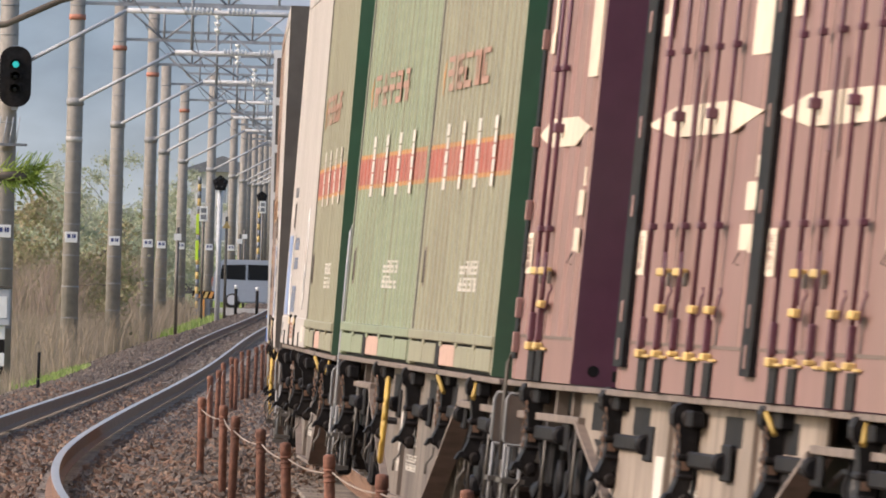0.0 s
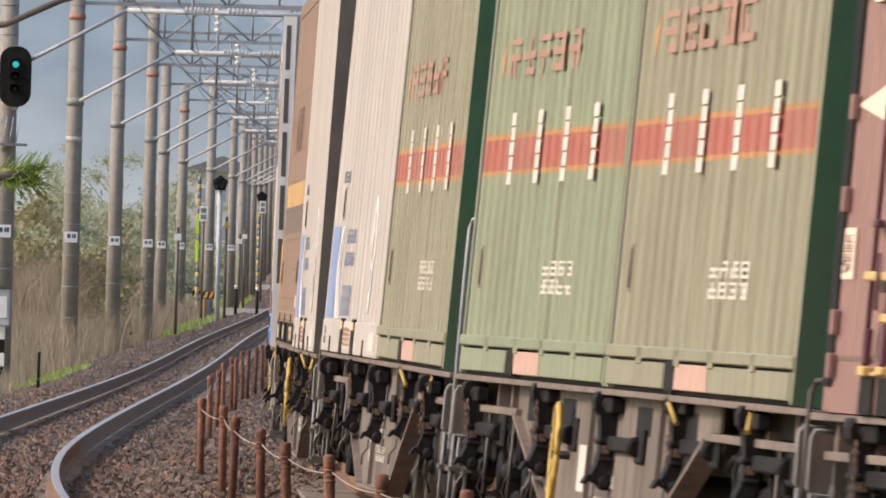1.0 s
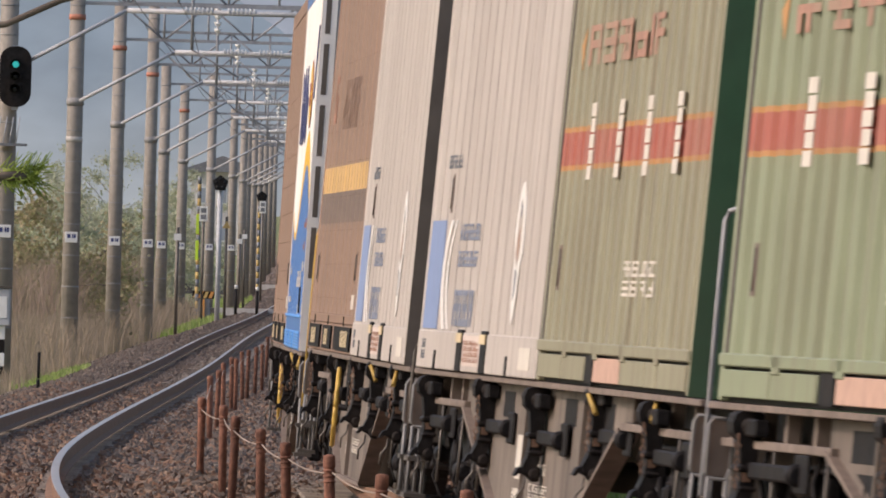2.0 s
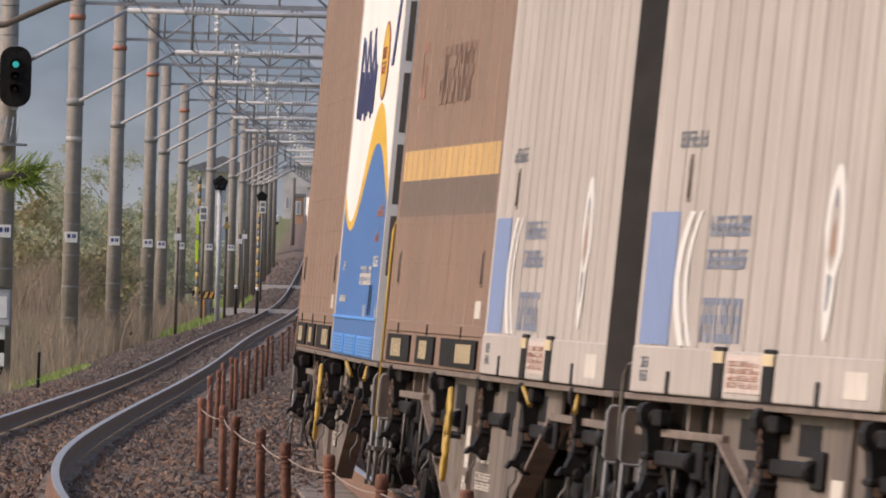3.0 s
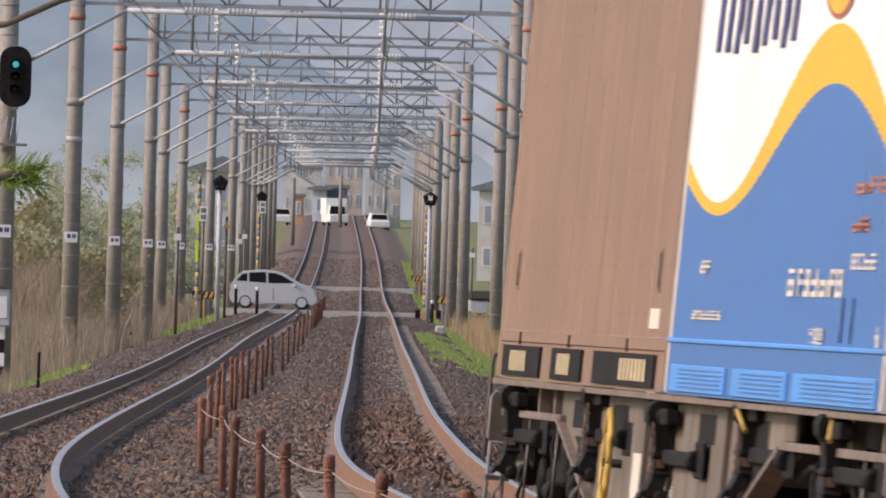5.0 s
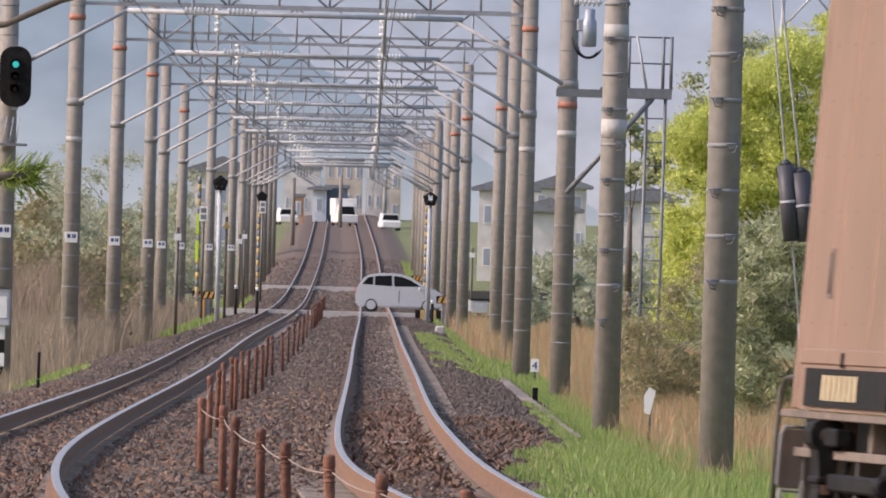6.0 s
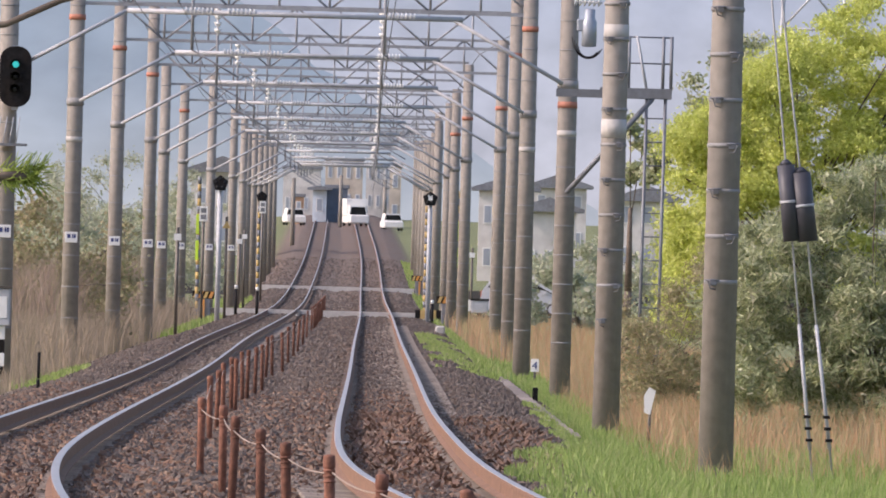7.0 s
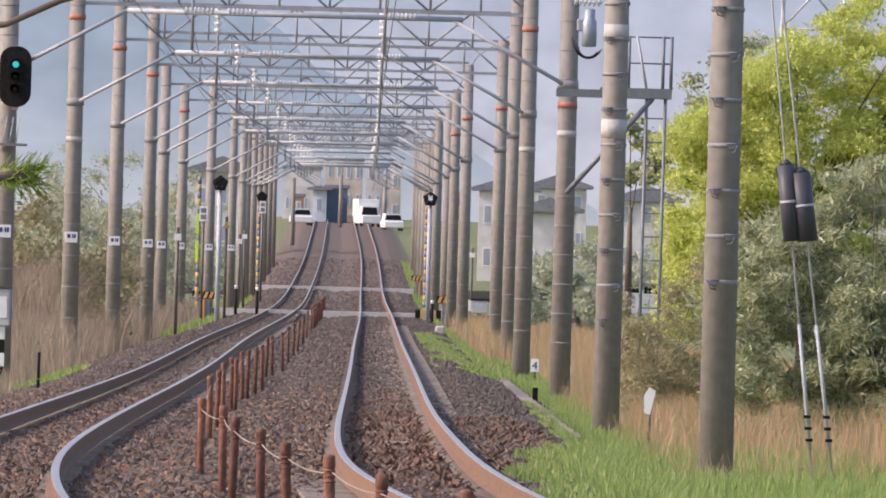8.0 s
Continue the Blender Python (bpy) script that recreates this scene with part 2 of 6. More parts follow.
def spline(values):
    """A natural cubic curve through the nodes, in the logarithm of the distance."""
    v, h, n = np.array(values), np.diff(LOGS), len(LOGS)
    a, b = np.eye(n), np.zeros(n)
    for i in range(1, n - 1):
        a[i, i - 1:i + 2] = h[i - 1], 2 * (h[i - 1] + h[i]), h[i]
        b[i] = 6 * ((v[i + 1] - v[i]) / h[i] - (v[i] - v[i - 1]) / h[i - 1])
    bend = np.linalg.solve(a, b)

    def at(y):
        x = -np.log(np.clip(y, 41.5, 1566.0))
        k = np.clip(np.searchsorted(LOGS, x) - 1, 0, n - 2)
        t, w = x - LOGS[k], h[k]
        return (bend[k] * (w - t) ** 3 / (6 * w) + bend[k + 1] * t ** 3 / (6 * w)
                + (v[k] / w - bend[k] * w / 6) * (w - t) + (v[k + 1] / w - bend[k + 1] * w / 6) * t)
    return at


S_XR, S_XL, S_Z, S_C = spline(NODE_XR), spline(NODE_XL), spline(NODE_Z), spline(NODE_C)


def near_bend(y):
    """Nearer than the nodes both lines keep bending, past the camera's side."""
    d = np.clip(41.5 - np.asarray(y, float), 0, None)
    e = np.clip(d, None, 60)
    return 0.16 * d + e ** 2 / 640 + (d - e) * 60 / 320


def line_x(y, which):
    return (S_XR if which == "R" else S_XL)(np.asarray(y, float)) + near_bend(y)


ALONG = np.concatenate([np.geomspace(1566, 45, 900), np.linspace(44.5, -170, 430)])


def line(which):
    x = line_x(ALONG, which)
    z, c = S_Z(ALONG), S_C(ALONG)
    p = np.stack([x, ALONG, z], 1)
    s = np.concatenate([[0], np.cumsum(np.linalg.norm(np.diff(p[:, :2], axis=0), axis=1))])
    t = np.gradient(p[:, :2], axis=0)
    t /= np.linalg.norm(t, axis=1)[:, None]
    right = np.stack([-t[:, 1], t[:, 0]], 1)          # to the right as the camera sees it
    return s, p, right, c / GAUGE


LINE_R, LINE_L = line("R"), line("L")


def on_line(ln, lat, up):
    s, p, right, lean = ln
    shift = lat + up * lean
    out = p.copy()
    out[:, :2] += right * shift[:, None]
    out[:, 2] += up - lat * lean
    return out


def profile_along(ln, outline, keep, name, mat, parent, lat0=0.0):
    """Draws a closed outline of (side, height) along a line."""
    n = len(outline)
    paths = [on_line(ln, np.full(len(ln[0]), lat0 + a), np.full(len(ln[0]), b))[keep] for a, b in outline]
    count = len(paths[0])
    verts = np.stack(paths, 1).reshape(-1, 3)
    faces = []
    for i in range(count - 1):
        for k in range(n):
            faces.append((i * n + k, i * n + (k + 1) % n, (i + 1) * n + (k + 1) % n, (i + 1) * n + k))
    return raw(name, verts, faces, mat, parent)


def height(x, y):
    """The ground: ballast beds under both lines, falling off to the verges."""
    x, y = np.asarray(x, float), np.asarray(y, float)
    xr, xl = line_x(y, "R"), line_x(y, "L")
    z = S_Z(y)
    right, left = np.clip(x - xr, 0, None), np.clip(xl - x, 0, None)
    d = np.maximum(right, left)
    out = np.clip((d - 1.55) / 1.5, 0, 1)
    between = (x > xl) & (x < xr)
    g = z - 0.2 - 0.42 * out - np.clip(d - 12, 0, 200) * 0.004
    mid = np.minimum(np.abs(x - xr), np.abs(x - xl))
    g = np.where(between, z - 0.2 - 0.10 * np.clip((mid - 1.0) / 0.8, 0, 1), g)
    near_rail = np.minimum(np.abs(np.abs(x - xr) - 0.566), np.abs(np.abs(x - xl) - 0.566))
    return g - 0.04 * (near_rail < 0.15)


def height_mid(x, y):
    """The heaped strip between the lines, where the fence stands."""
    y = np.asarray(y, float)
    f = line_x(y, "R") - 1.75
    w = np.clip(1 - np.abs(np.asarray(x, float) - f) / 0.55, 0, 1) * np.clip((260 - y) / 80, 0, 1)
    return 0.16 * w


# ---- ground ----
def verge(y):
    """How far from the line the green verge begins."""
    return np.interp(y, (120, 145, 165, 187, 275, 350), (0.9, 1.05, 1.5, 2.25, 2.5, 2.3))


def build_ground():
    ys = np.concatenate([[-170, -60, -20], np.linspace(0, 40, 9), np.geomspace(44, 700, 230), np.geomspace(715, 5000, 46)])
    offs = np.concatenate([[-900, -400, -160, -70, -40, -26, -18, -13], np.linspace(-10, 8, 100), [10, 14, 20, 30, 45, 80, 180, 420, 900]])
    rng = np.random.RandomState(4)
    verts = []
    for y in ys:
        x = float(line_x(y, "R")) + offs
        z = height(x, y) + height_mid(x, y)
        if y > 1566:
            z = z - (y - 1566) * 0.003
        z = z + rng.uniform(-0.015, 0.015, len(x))
        verts += [(a, y, c) for a, c in zip(x, z)]
    n = len(offs)
    faces = [(i * n + k, i * n + k + 1, (i + 1) * n + k + 1, (i + 1) * n + k) for i in range(len(ys) - 1) for k in range(n - 1)]
    m = bpy.data.materials.new("ground_cover")
    m.use_nodes = True
    nd, lk = m.node_tree.nodes, m.node_tree.links
    b = nd["Principled BSDF"]
    b.inputs["Roughness"].default_value = 0.95
    tc = nd.new("ShaderNodeTexCoord")
    cols = []
    for scale, lo, hi in ((26.0, (0.07, 0.056, 0.046), (0.23, 0.185, 0.15)), (9.0, (0.09, 0.06, 0.042), (0.21, 0.13, 0.085)), (12.0, (0.10, 0.12, 0.045), (0.24, 0.25, 0.10))):
        t = nd.new("ShaderNodeTexNoise")
        t.inputs["Scale"].default_value, t.inputs["Detail"].default_value = scale, 8
        lk.new(tc.outputs["Object"], t.inputs["Vector"])
        r = nd.new("ShaderNodeValToRGB")
        r.color_ramp.elements[0].position, r.color_ramp.elements[1].position = 0.35, 0.68
        r.color_ramp.elements[0].color, r.color_ramp.elements[1].color = (*lo, 1), (*hi, 1)
        lk.new(t.outputs[0], r.inputs[0])
        cols.append((t, r.outputs[0]))
    patch = nd.new("ShaderNodeTexNoise")
    patch.inputs["Scale"].default_value = 0.8
    lk.new(tc.outputs["Object"], patch.inputs["Vector"])
    pr = nd.new("ShaderNodeMapRange")
    pr.inputs[1].default_value, pr.inputs[2].default_value = 0.42, 0.58
    lk.new(patch.outputs[0], pr.inputs[0])
    a = nd.new("ShaderNodeMix")
    a.data_type = "RGBA"
    lk.new(pr.outputs[0], a.inputs[0])
    lk.new(cols[0][1], a.inputs[6])
    lk.new(cols[1][1], a.inputs[7])
    grass = nd.new("ShaderNodeVertexColor")
    grass.layer_name = "cover"
    g = nd.new("ShaderNodeMix")
    g.data_type = "RGBA"
    lk.new(grass.outputs[0], g.inputs[0])
    lk.new(a.outputs[2], g.inputs[6])
    lk.new(cols[2][1], g.inputs[7])
    lk.new(g.outputs[2], b.inputs["Base Color"])
    bp = nd.new("ShaderNodeBump")
    bp.inputs["Strength"].default_value, bp.inputs["Distance"].default_value = 0.8, 0.05
    lk.new(cols[0][0].outputs[0], bp.inputs["Height"])
    lk.new(bp.outputs[0], b.inputs["Normal"])
    ob = raw("ground", verts, faces, m, smooth=True)
    layer = ob.data.color_attributes.new("cover", "FLOAT_COLOR", "POINT")
    v = np.array(verts)
    d = np.maximum(v[:, 0] - line_x(v[:, 1], "R"), line_x(v[:, 1], "L") - v[:, 0])
    w = np.clip((d - 2.5) / 0.8, 0, 1)
    near = np.clip((v[:, 0] - line_x(v[:, 1], "R") - verge(v[:, 1])) / 0.5, 0, 1) * ((v[:, 1] > 100) & (v[:, 1] < 350))
    w = np.maximum(w, near)
    data = np.stack([w, w, w, np.ones(len(w))], 1)
    layer.data.foreach_set("color", data.astype(np.float32).ravel())
    return tagged(ob, "brown stone ballast with fallen leaves and green grass verges", "ground", kind="structure")


build_ground()

# ---- rails ----
RAIL = [(-0.0635, -0.150), (0.0635, -0.150), (0.0635, -0.140), (0.012, -0.122), (0.012, -0.045), (0.033, -0.035), (0.033, -0.004), (-0.033, -0.004),
        (-0.033, -0.035), (-0.012, -0.045), (-0.012, -0.122), (-0.0635, -0.140)]
HEAD = [(-0.031, -0.0045), (0.031, -0.0045), (0.027, 0.0), (-0.027, 0.0)]


def build_track(ln, label):
    root = tagged(empty("railway_track"), label, "railway track", kind="structure")
    keep = ALONG > -60
    for side in (-1, 1):
        rail = profile_along(ln, RAIL, keep, "rail", M_RUST, root, side * GAUGE / 2)
        head = profile_along(ln, HEAD, keep, "rail_head", M_RAILHEAD, rail, side * GAUGE / 2)
        head["label"] = "polished steel running surface"
    return root


TRACK_R = build_track(LINE_R, "curved railway track with polished rails on brown ballast")
TRACK_L = build_track(LINE_L, "curved railway track with rusty rail sides on ballast")


# ---- masts and portals ----
def mast_base(x, y, top, r0=0.2, r1=0.165, name="catenary_mast", label="grey concrete catenary mast with thin steel bands", bands=True, lower=0.5):
    z = float(height(x, y)) - lower
    root = tagged(empty(name, pose(x, y, z)), label, "mast", group="catenary masts")
    h = top - z
    bm = bmesh.new()
    rod(bm, (0, 0, 0), (0, 0, h), r0, r1, 20)
    part("shaft", bm, M_CONCRETE, root)
    if bands:
        k = 1.6
        while k < h - 0.3:
            r = r0 + (r1 - r0) * k / h
            part("band", rod(bmesh.new(), (0, 0, k), (0, 0, k + 0.025), r + 0.005, r + 0.005, 20), M_STRAP, root)
            k += 0.55 if y < 300 else 0.7 if y < 750 else 1.5
    return root


def truss(y, xa, xb, z0, deep=0.95, bays=9):
    root = tagged(empty("catenary_portal", pose(0, y, 0)), "steel lattice portal beam spanning both tracks", "portal beam", group="catenary portals")
    for z, n in ((z0, "lower_chord"), (z0 + deep, "upper_chord")):
        part(n, boxed(xa, xb, -0.05, 0.05, z - 0.04, z + 0.04), M_TRUSS, root)
    for k in range(bays + 1):
        x = xa + (xb - xa) * k / bays
        if 0 < k < bays:
            part("strut", rod(bmesh.new(), (x, 0.0, z0), (x, 0.0, z0 + deep), 0.03, seg=6), M_TRUSS, root)
        if k < bays:
            x2 = xa + (xb - xa) * (k + 1) / bays
            a, b = (z0, z0 + deep) if k % 2 else (z0 + deep, z0)
            part("diagonal", rod(bmesh.new(), (x, 0.03, a), (x2, 0.03, b), 0.028, seg=6), M_TRUSS, root)
    return root


def insulator(bm, a, b, r=0.07, n=7, mat=0):
    a, b = Vector(a), Vector(b)
    for k in range(n):
        p, q = a.lerp(b, k / n), a.lerp(b, (k + 0.55) / n)
        rod(bm, p, q, r, r * 0.6, 8, True, mat)
    rod(bm, a, b, 0.02, seg=5, mat=mat)


def pipe_beam(y, xa, xb, z0):
    """The lower pipe with sloping ends that come down on the masts."""
    root = tagged(empty("feeder_beam", pose(0, y - 0.25, 0)), "pale galvanised pipe beam with sloping ends and insulators", "feeder beam", group="feeder beams")
    part("pipe", rod(bmesh.new(), (xa + 2.2, 0, z0), (xb - 2.0, 0, z0), 0.05, seg=10), M_GALV, root)
    for x, s in ((xa, 1), (xb, -1)):
        part("brace", rod(bmesh.new(), (x + s * 0.1, 0, z0 - 1.15), (x + s * 2.2, 0, z0), 0.038, seg=8), M_GALV, root)
        part("collar", rod(bmesh.new(), (x, 0.25, z0 - 1.25), (x, 0.25, z0 - 1.08), 0.198, seg=16), M_STRAP, root, "dull metal clamp")
    for k, x in enumerate((xa + 3.3, xa + 4.1, xb - 3.4)):
        bm = bmesh.new()
        insulator(bm, (x, 0, z0 + 0.03), (x + 0.55, 0, z0 + 0.03), 0.075, 7)
        part("insulator", bm, M_PORCELAIN, root)
    return root


def hanger(x, y, z_top, track_z):
    """Registration arm and the insulators that hold the wires over one line."""
    root = tagged(empty("wire_support", pose(x, y, 0)), "drop bracket with white insulators holding the overhead wires", "wire support", group="wire supports")
    part("drop_tube", rod(bmesh.new(), (0, 0, z_top), (0, 0, track_z + 5.8), 0.03, seg=8), M_TRUSS, root)
    bm = bmesh.new()
    insulator(bm, (0, -0.08, z_top - 0.05), (0, -0.08, z_top - 0.65), 0.09, 4)
    part("insulator", bm, M_PORCELAIN, root)
    part("arm", rod(bmesh.new(), (0, 0, track_z + 5.8), (0.9, 0, track_z + 5.3), 0.018, seg=6), M_TRUSS, root)
    return root


# the nearer pairs stand at uneven offsets and heights: left, right, left top, right top over the rails
MAST_PLAN = [(-8.25, 2.26, 9.6, 9.6), (-8.32, 1.82, 9.6, 9.6), (-8.54, 1.76, 8.42, 9.6), (-8.64, 1.60, 9.24, 8.53), (-9.17, 0.68, 8.22, 8.44),
             (-9.41, 0.34, 8.13, 8.2), (-9.16, 0.11, 9.07, 8.2), (-9.00, -0.32, 8.2, 8.3), (-9.23, -0.30, 8.2, 8.2)]
M_TRUSS = material("weathered_galvanised_lattice", (0.30, 0.31, 0.335), 0.6, metal=0.15, vary=0.18, grain=5, bump=0.05)
PAIRS = []
MASTS = []
for k in range(15):
    y = 299 + 57.5 * k if k < 3 else 414 + 52.5 * (k - 2)
    z = float(S_Z(y))
    if k < len(MAST_PLAN):
        xa, xb, ta, tb = MAST_PLAN[k]
    else:
        xa, xb, ta, tb = float(line_x(y, "L")) - 2.55, float(line_x(y, "R")) + 2.85, 8.1, 8.1
    PAIRS.append((y, xa, xb, z))
    for x, top in ((xa, ta), (xb, tb)):
        MASTS.append(mast_base(x, y, z + top, bands=True))
    truss(y, xa, xb, z + 7.55)
    pipe_beam(y, xa, xb, z + 6.5)
    for which in "RL":
        hanger(float(line_x(y, which)) - 0.1, y, z + 7.55, z)

# ---- fence between the lines ----
# distance along the line and offset from it of each fence post; the row thins out beyond
FENCE = [(73.5, -1.71), (78.8, -1.79), (86.8, -1.64), (92.5, -1.67), (100.0, -1.62), (108.8, -1.64), (118.0, -1.61), (126.5, -1.75), (163.5, -1.88), (179.8, -1.94), (202.2, -2.07), (219.0, -2.11), (216.0, -2.03), (236.5, -2.10), (242.0, -2.07), (251.5, -2.02), (261.5, -1.98), (289.5, -2.09), (297.0, -2.03), (311.0, -1.91), (340.2, -1.94), (367.8, -1.95), (387.0, -1.93), (416.8, -1.94), (455.5, -2.00), (494.8, -2.02)]
FENCE += [(510 + 13.0 * k, -2.0) for k in range(11)]


def build_fence():
    root = tagged(empty("rope_fence"), "low fence of rusty posts joined by a sagging wire", "fence")
    base = None
    tops = []
    rng = random.Random(3)
    for y, off in FENCE:
        x = float(line_x(y, "R")) + off
        top = float(S_Z(y)) + 0.50
        if base is None:
            bm = bmesh.new()
            lathe(bm, [(0.029, -0.35), (0.030, 0.45), (0.029, 0.505), (0.034, 0.51), (0.034, 0.56), (0.031, 0.574), (0.012, 0.58)], seg=12)
            for z in (0.425, 0.455, 0.485):
                lathe(bm, [(0.030, z), (0.0345, z + 0.003), (0.0345, z + 0.010), (0.030, z + 0.013)], seg=12)
            base = link("post", bm, M_POST, root)
            post = base
        else:
            post = new("post", base.data)
            post.parent = root
        post.matrix_basis = pose(x, y, top - 0.58, rng.uniform(-2, 2), rng.uniform(-2, 2), rng.uniform(0, 360))
        tops.append(Vector((x, y, top - 0.10)))
    for a, b in zip(tops, tops[1:]):
        pts = [a.lerp(b, t) - Vector((0, 0, 0.025 * 4 * t * (1 - t))) for t in np.linspace(0, 1, 9)]
        part("wire", tube(bmesh.new(), pts, 0.005, 5), M_ROPE, root, "thin rusty fence wire")


build_fence()


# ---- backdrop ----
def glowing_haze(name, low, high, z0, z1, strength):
    """Far hillside with its haze painted as emission, paler towards its foot."""
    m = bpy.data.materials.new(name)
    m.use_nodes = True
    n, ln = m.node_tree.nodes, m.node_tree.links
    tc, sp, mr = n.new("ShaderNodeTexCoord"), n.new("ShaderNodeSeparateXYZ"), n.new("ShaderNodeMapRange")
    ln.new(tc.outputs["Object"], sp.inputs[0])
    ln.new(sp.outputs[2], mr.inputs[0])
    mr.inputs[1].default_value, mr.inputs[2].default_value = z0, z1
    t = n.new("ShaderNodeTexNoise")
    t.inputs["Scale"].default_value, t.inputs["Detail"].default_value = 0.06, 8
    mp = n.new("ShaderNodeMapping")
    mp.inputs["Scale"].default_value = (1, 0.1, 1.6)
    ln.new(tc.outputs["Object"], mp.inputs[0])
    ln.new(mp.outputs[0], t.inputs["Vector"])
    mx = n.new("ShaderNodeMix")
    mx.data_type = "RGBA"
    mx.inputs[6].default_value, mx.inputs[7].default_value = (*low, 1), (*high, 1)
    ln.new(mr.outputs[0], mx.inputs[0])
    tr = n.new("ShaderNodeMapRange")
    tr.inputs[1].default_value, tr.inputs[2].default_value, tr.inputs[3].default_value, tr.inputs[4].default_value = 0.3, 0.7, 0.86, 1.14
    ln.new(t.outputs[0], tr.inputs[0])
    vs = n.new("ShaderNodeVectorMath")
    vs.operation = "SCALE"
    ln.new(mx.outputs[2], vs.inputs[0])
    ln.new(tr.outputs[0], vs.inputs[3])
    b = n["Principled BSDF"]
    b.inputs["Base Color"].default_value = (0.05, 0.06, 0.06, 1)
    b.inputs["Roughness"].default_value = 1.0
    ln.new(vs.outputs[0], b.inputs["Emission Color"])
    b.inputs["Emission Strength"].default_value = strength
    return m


def build_hills():
    for nm, y, top, slope, mat in (("backdrop", 4400, 260, 0.05, glowing_haze("far_haze_glow", (0.48, 0.48, 0.49), (0.32, 0.365, 0.435), 5, 90, 0.92)),
                                   ("backdrop_hill", 3300, 52, -0.11, glowing_haze("hill_haze_glow", (0.44, 0.46, 0.44), (0.235, 0.29, 0.335), 0, 46, 0.95))):
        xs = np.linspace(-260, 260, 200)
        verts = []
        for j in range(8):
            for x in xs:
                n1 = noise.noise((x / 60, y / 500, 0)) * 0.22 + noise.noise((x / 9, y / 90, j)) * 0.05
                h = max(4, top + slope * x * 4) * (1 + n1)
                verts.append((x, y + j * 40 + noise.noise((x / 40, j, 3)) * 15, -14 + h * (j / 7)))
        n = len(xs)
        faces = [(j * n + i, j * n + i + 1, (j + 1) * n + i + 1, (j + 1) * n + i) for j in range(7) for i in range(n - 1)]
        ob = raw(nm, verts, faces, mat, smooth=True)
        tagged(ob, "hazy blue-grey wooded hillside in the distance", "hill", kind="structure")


build_hills()


# ---- the train ----
S_R = LINE_R[0]
S_REF = float(np.interp(-112.78, -ALONG, S_R))
SPEED = 16.142
CENTRES = [34.604 + 20.474 * i for i in range(5)]
PIVOT = 7.1


def line_point(s):
    p = [float(np.interp(s, S_R, LINE_R[1][:, k])) for k in range(3)]
    return Vector(p), float(np.interp(s, S_R, LINE_R[3]))


def wagon_pose(i, t):
    """Local x to the outer side of the bend, y forwards in the sense of travel, z up from the rails."""
    s = S_REF + CENTRES[i] + SPEED * (t - 4.5)
    (a, la), (b, lb) = line_point(s - PIVOT), line_point(s + PIVOT)
    fwd = (b - a).normalized()
    left = Vector((fwd.y * -1, fwd.x, 0)).normalized() * -1
    left = (Vector((left.x, left.y, (la + lb) / 2)) if left.x < 0 else Vector((-left.x, -left.y, (la + lb) / 2))).normalized()
    up = left.cross(fwd)
    m = Matrix((left, fwd, up)).transposed().to_4x4()
    m.translation = (a + b) / 2
    return m


FLOOR = 0.903            # underside of the containers over the rails
SIDE = 1.225
TALL = 2.6
WHEELS = []             # (wheel set, place along its bogie, radius)
MOVING = []             # (thing, wagon, pose on the wagon)


def ribbed(length, z0, z1, pitch, depth, bands, mats, x=SIDE, y0=0.0, flat=False, seam=False):
    """A ribbed side sheet, out along +x. bands(y): the heights at which the paint changes and the paint above each."""
    ys = [(0.0, 0.0)]
    if flat:
        n = max(2, int(length / pitch))
        ys = [(length * k / n, 0.0) for k in range(n + 1)]
    else:
        n = max(1, round(length / pitch))
        p = length / n
        for k in range(n):
            a = k * p
            ys += [(a + p * 0.88, 0.0), (a + p * 0.90, -depth), (a + p * 0.98, -depth), (a + p, 0.0)] if seam else [(a + p * 0.50, 0.0), (a + p * 0.56, -depth), (a + p * 0.94, -depth), (a + p, 0.0)]
    bm = bmesh.new()
    cols = []
    for y, d in ys:
        zs = [z0] + [min(max(h, z0), z1) for h, _ in bands(y)[1:]] + [z1]
        cols.append([bm.verts.new((x + d, y0 + y, z)) for z in zs])
    kinds = [k for _, k in bands(0.0)]
    for a, b in zip(cols, cols[1:]):
        for j in range(len(a) - 1):
            if (a[j + 1].co - a[j].co).length < 1e-5 and (b[j + 1].co - b[j].co).length < 1e-5:
                continue
            f = bm.faces.new((a[j], b[j], b[j + 1], a[j + 1]))
            f.material_index = kinds[j]
    return bm


def bars(parent, name, mat, y0, y1, z0, z1, count, seed, x=SIDE + 0.003, rows=1):
    """A block of lettering that cannot be read, as plain bars: an upright and two or three cross bars to each sign."""
    rng = random.Random(seed * 7 + count)
    bm = bmesh.new()
    for r in range(rows):
        a = z0 + (z1 - z0) * r / rows
        b = a + (z1 - z0) / rows * 0.80
        for k in range(count):
            c = y0 + (y1 - y0) * k / count
            w = (y1 - y0) / count * 0.78
            t = (b - a) * 0.2
            for q in rng.sample((0.0, 0.42, 0.84), rng.choice((2, 2, 3))):
                box(bm, x, x + 0.002, c + w * rng.choice((0, 0, 0.3)), c + w, a + (b - a) * q, min(b, a + (b - a) * q + t))
            for q in rng.sample((0.0, 0.4, 0.78), rng.choice((1, 2, 2))):
                box(bm, x + 0.0005, x + 0.0025, c + w * q, c + w * (q + 0.2), a, b - (b - a) * rng.choice((0, 0, 0.4)))
    return tagged(part(name, bm, mat, parent), kind="stuff")


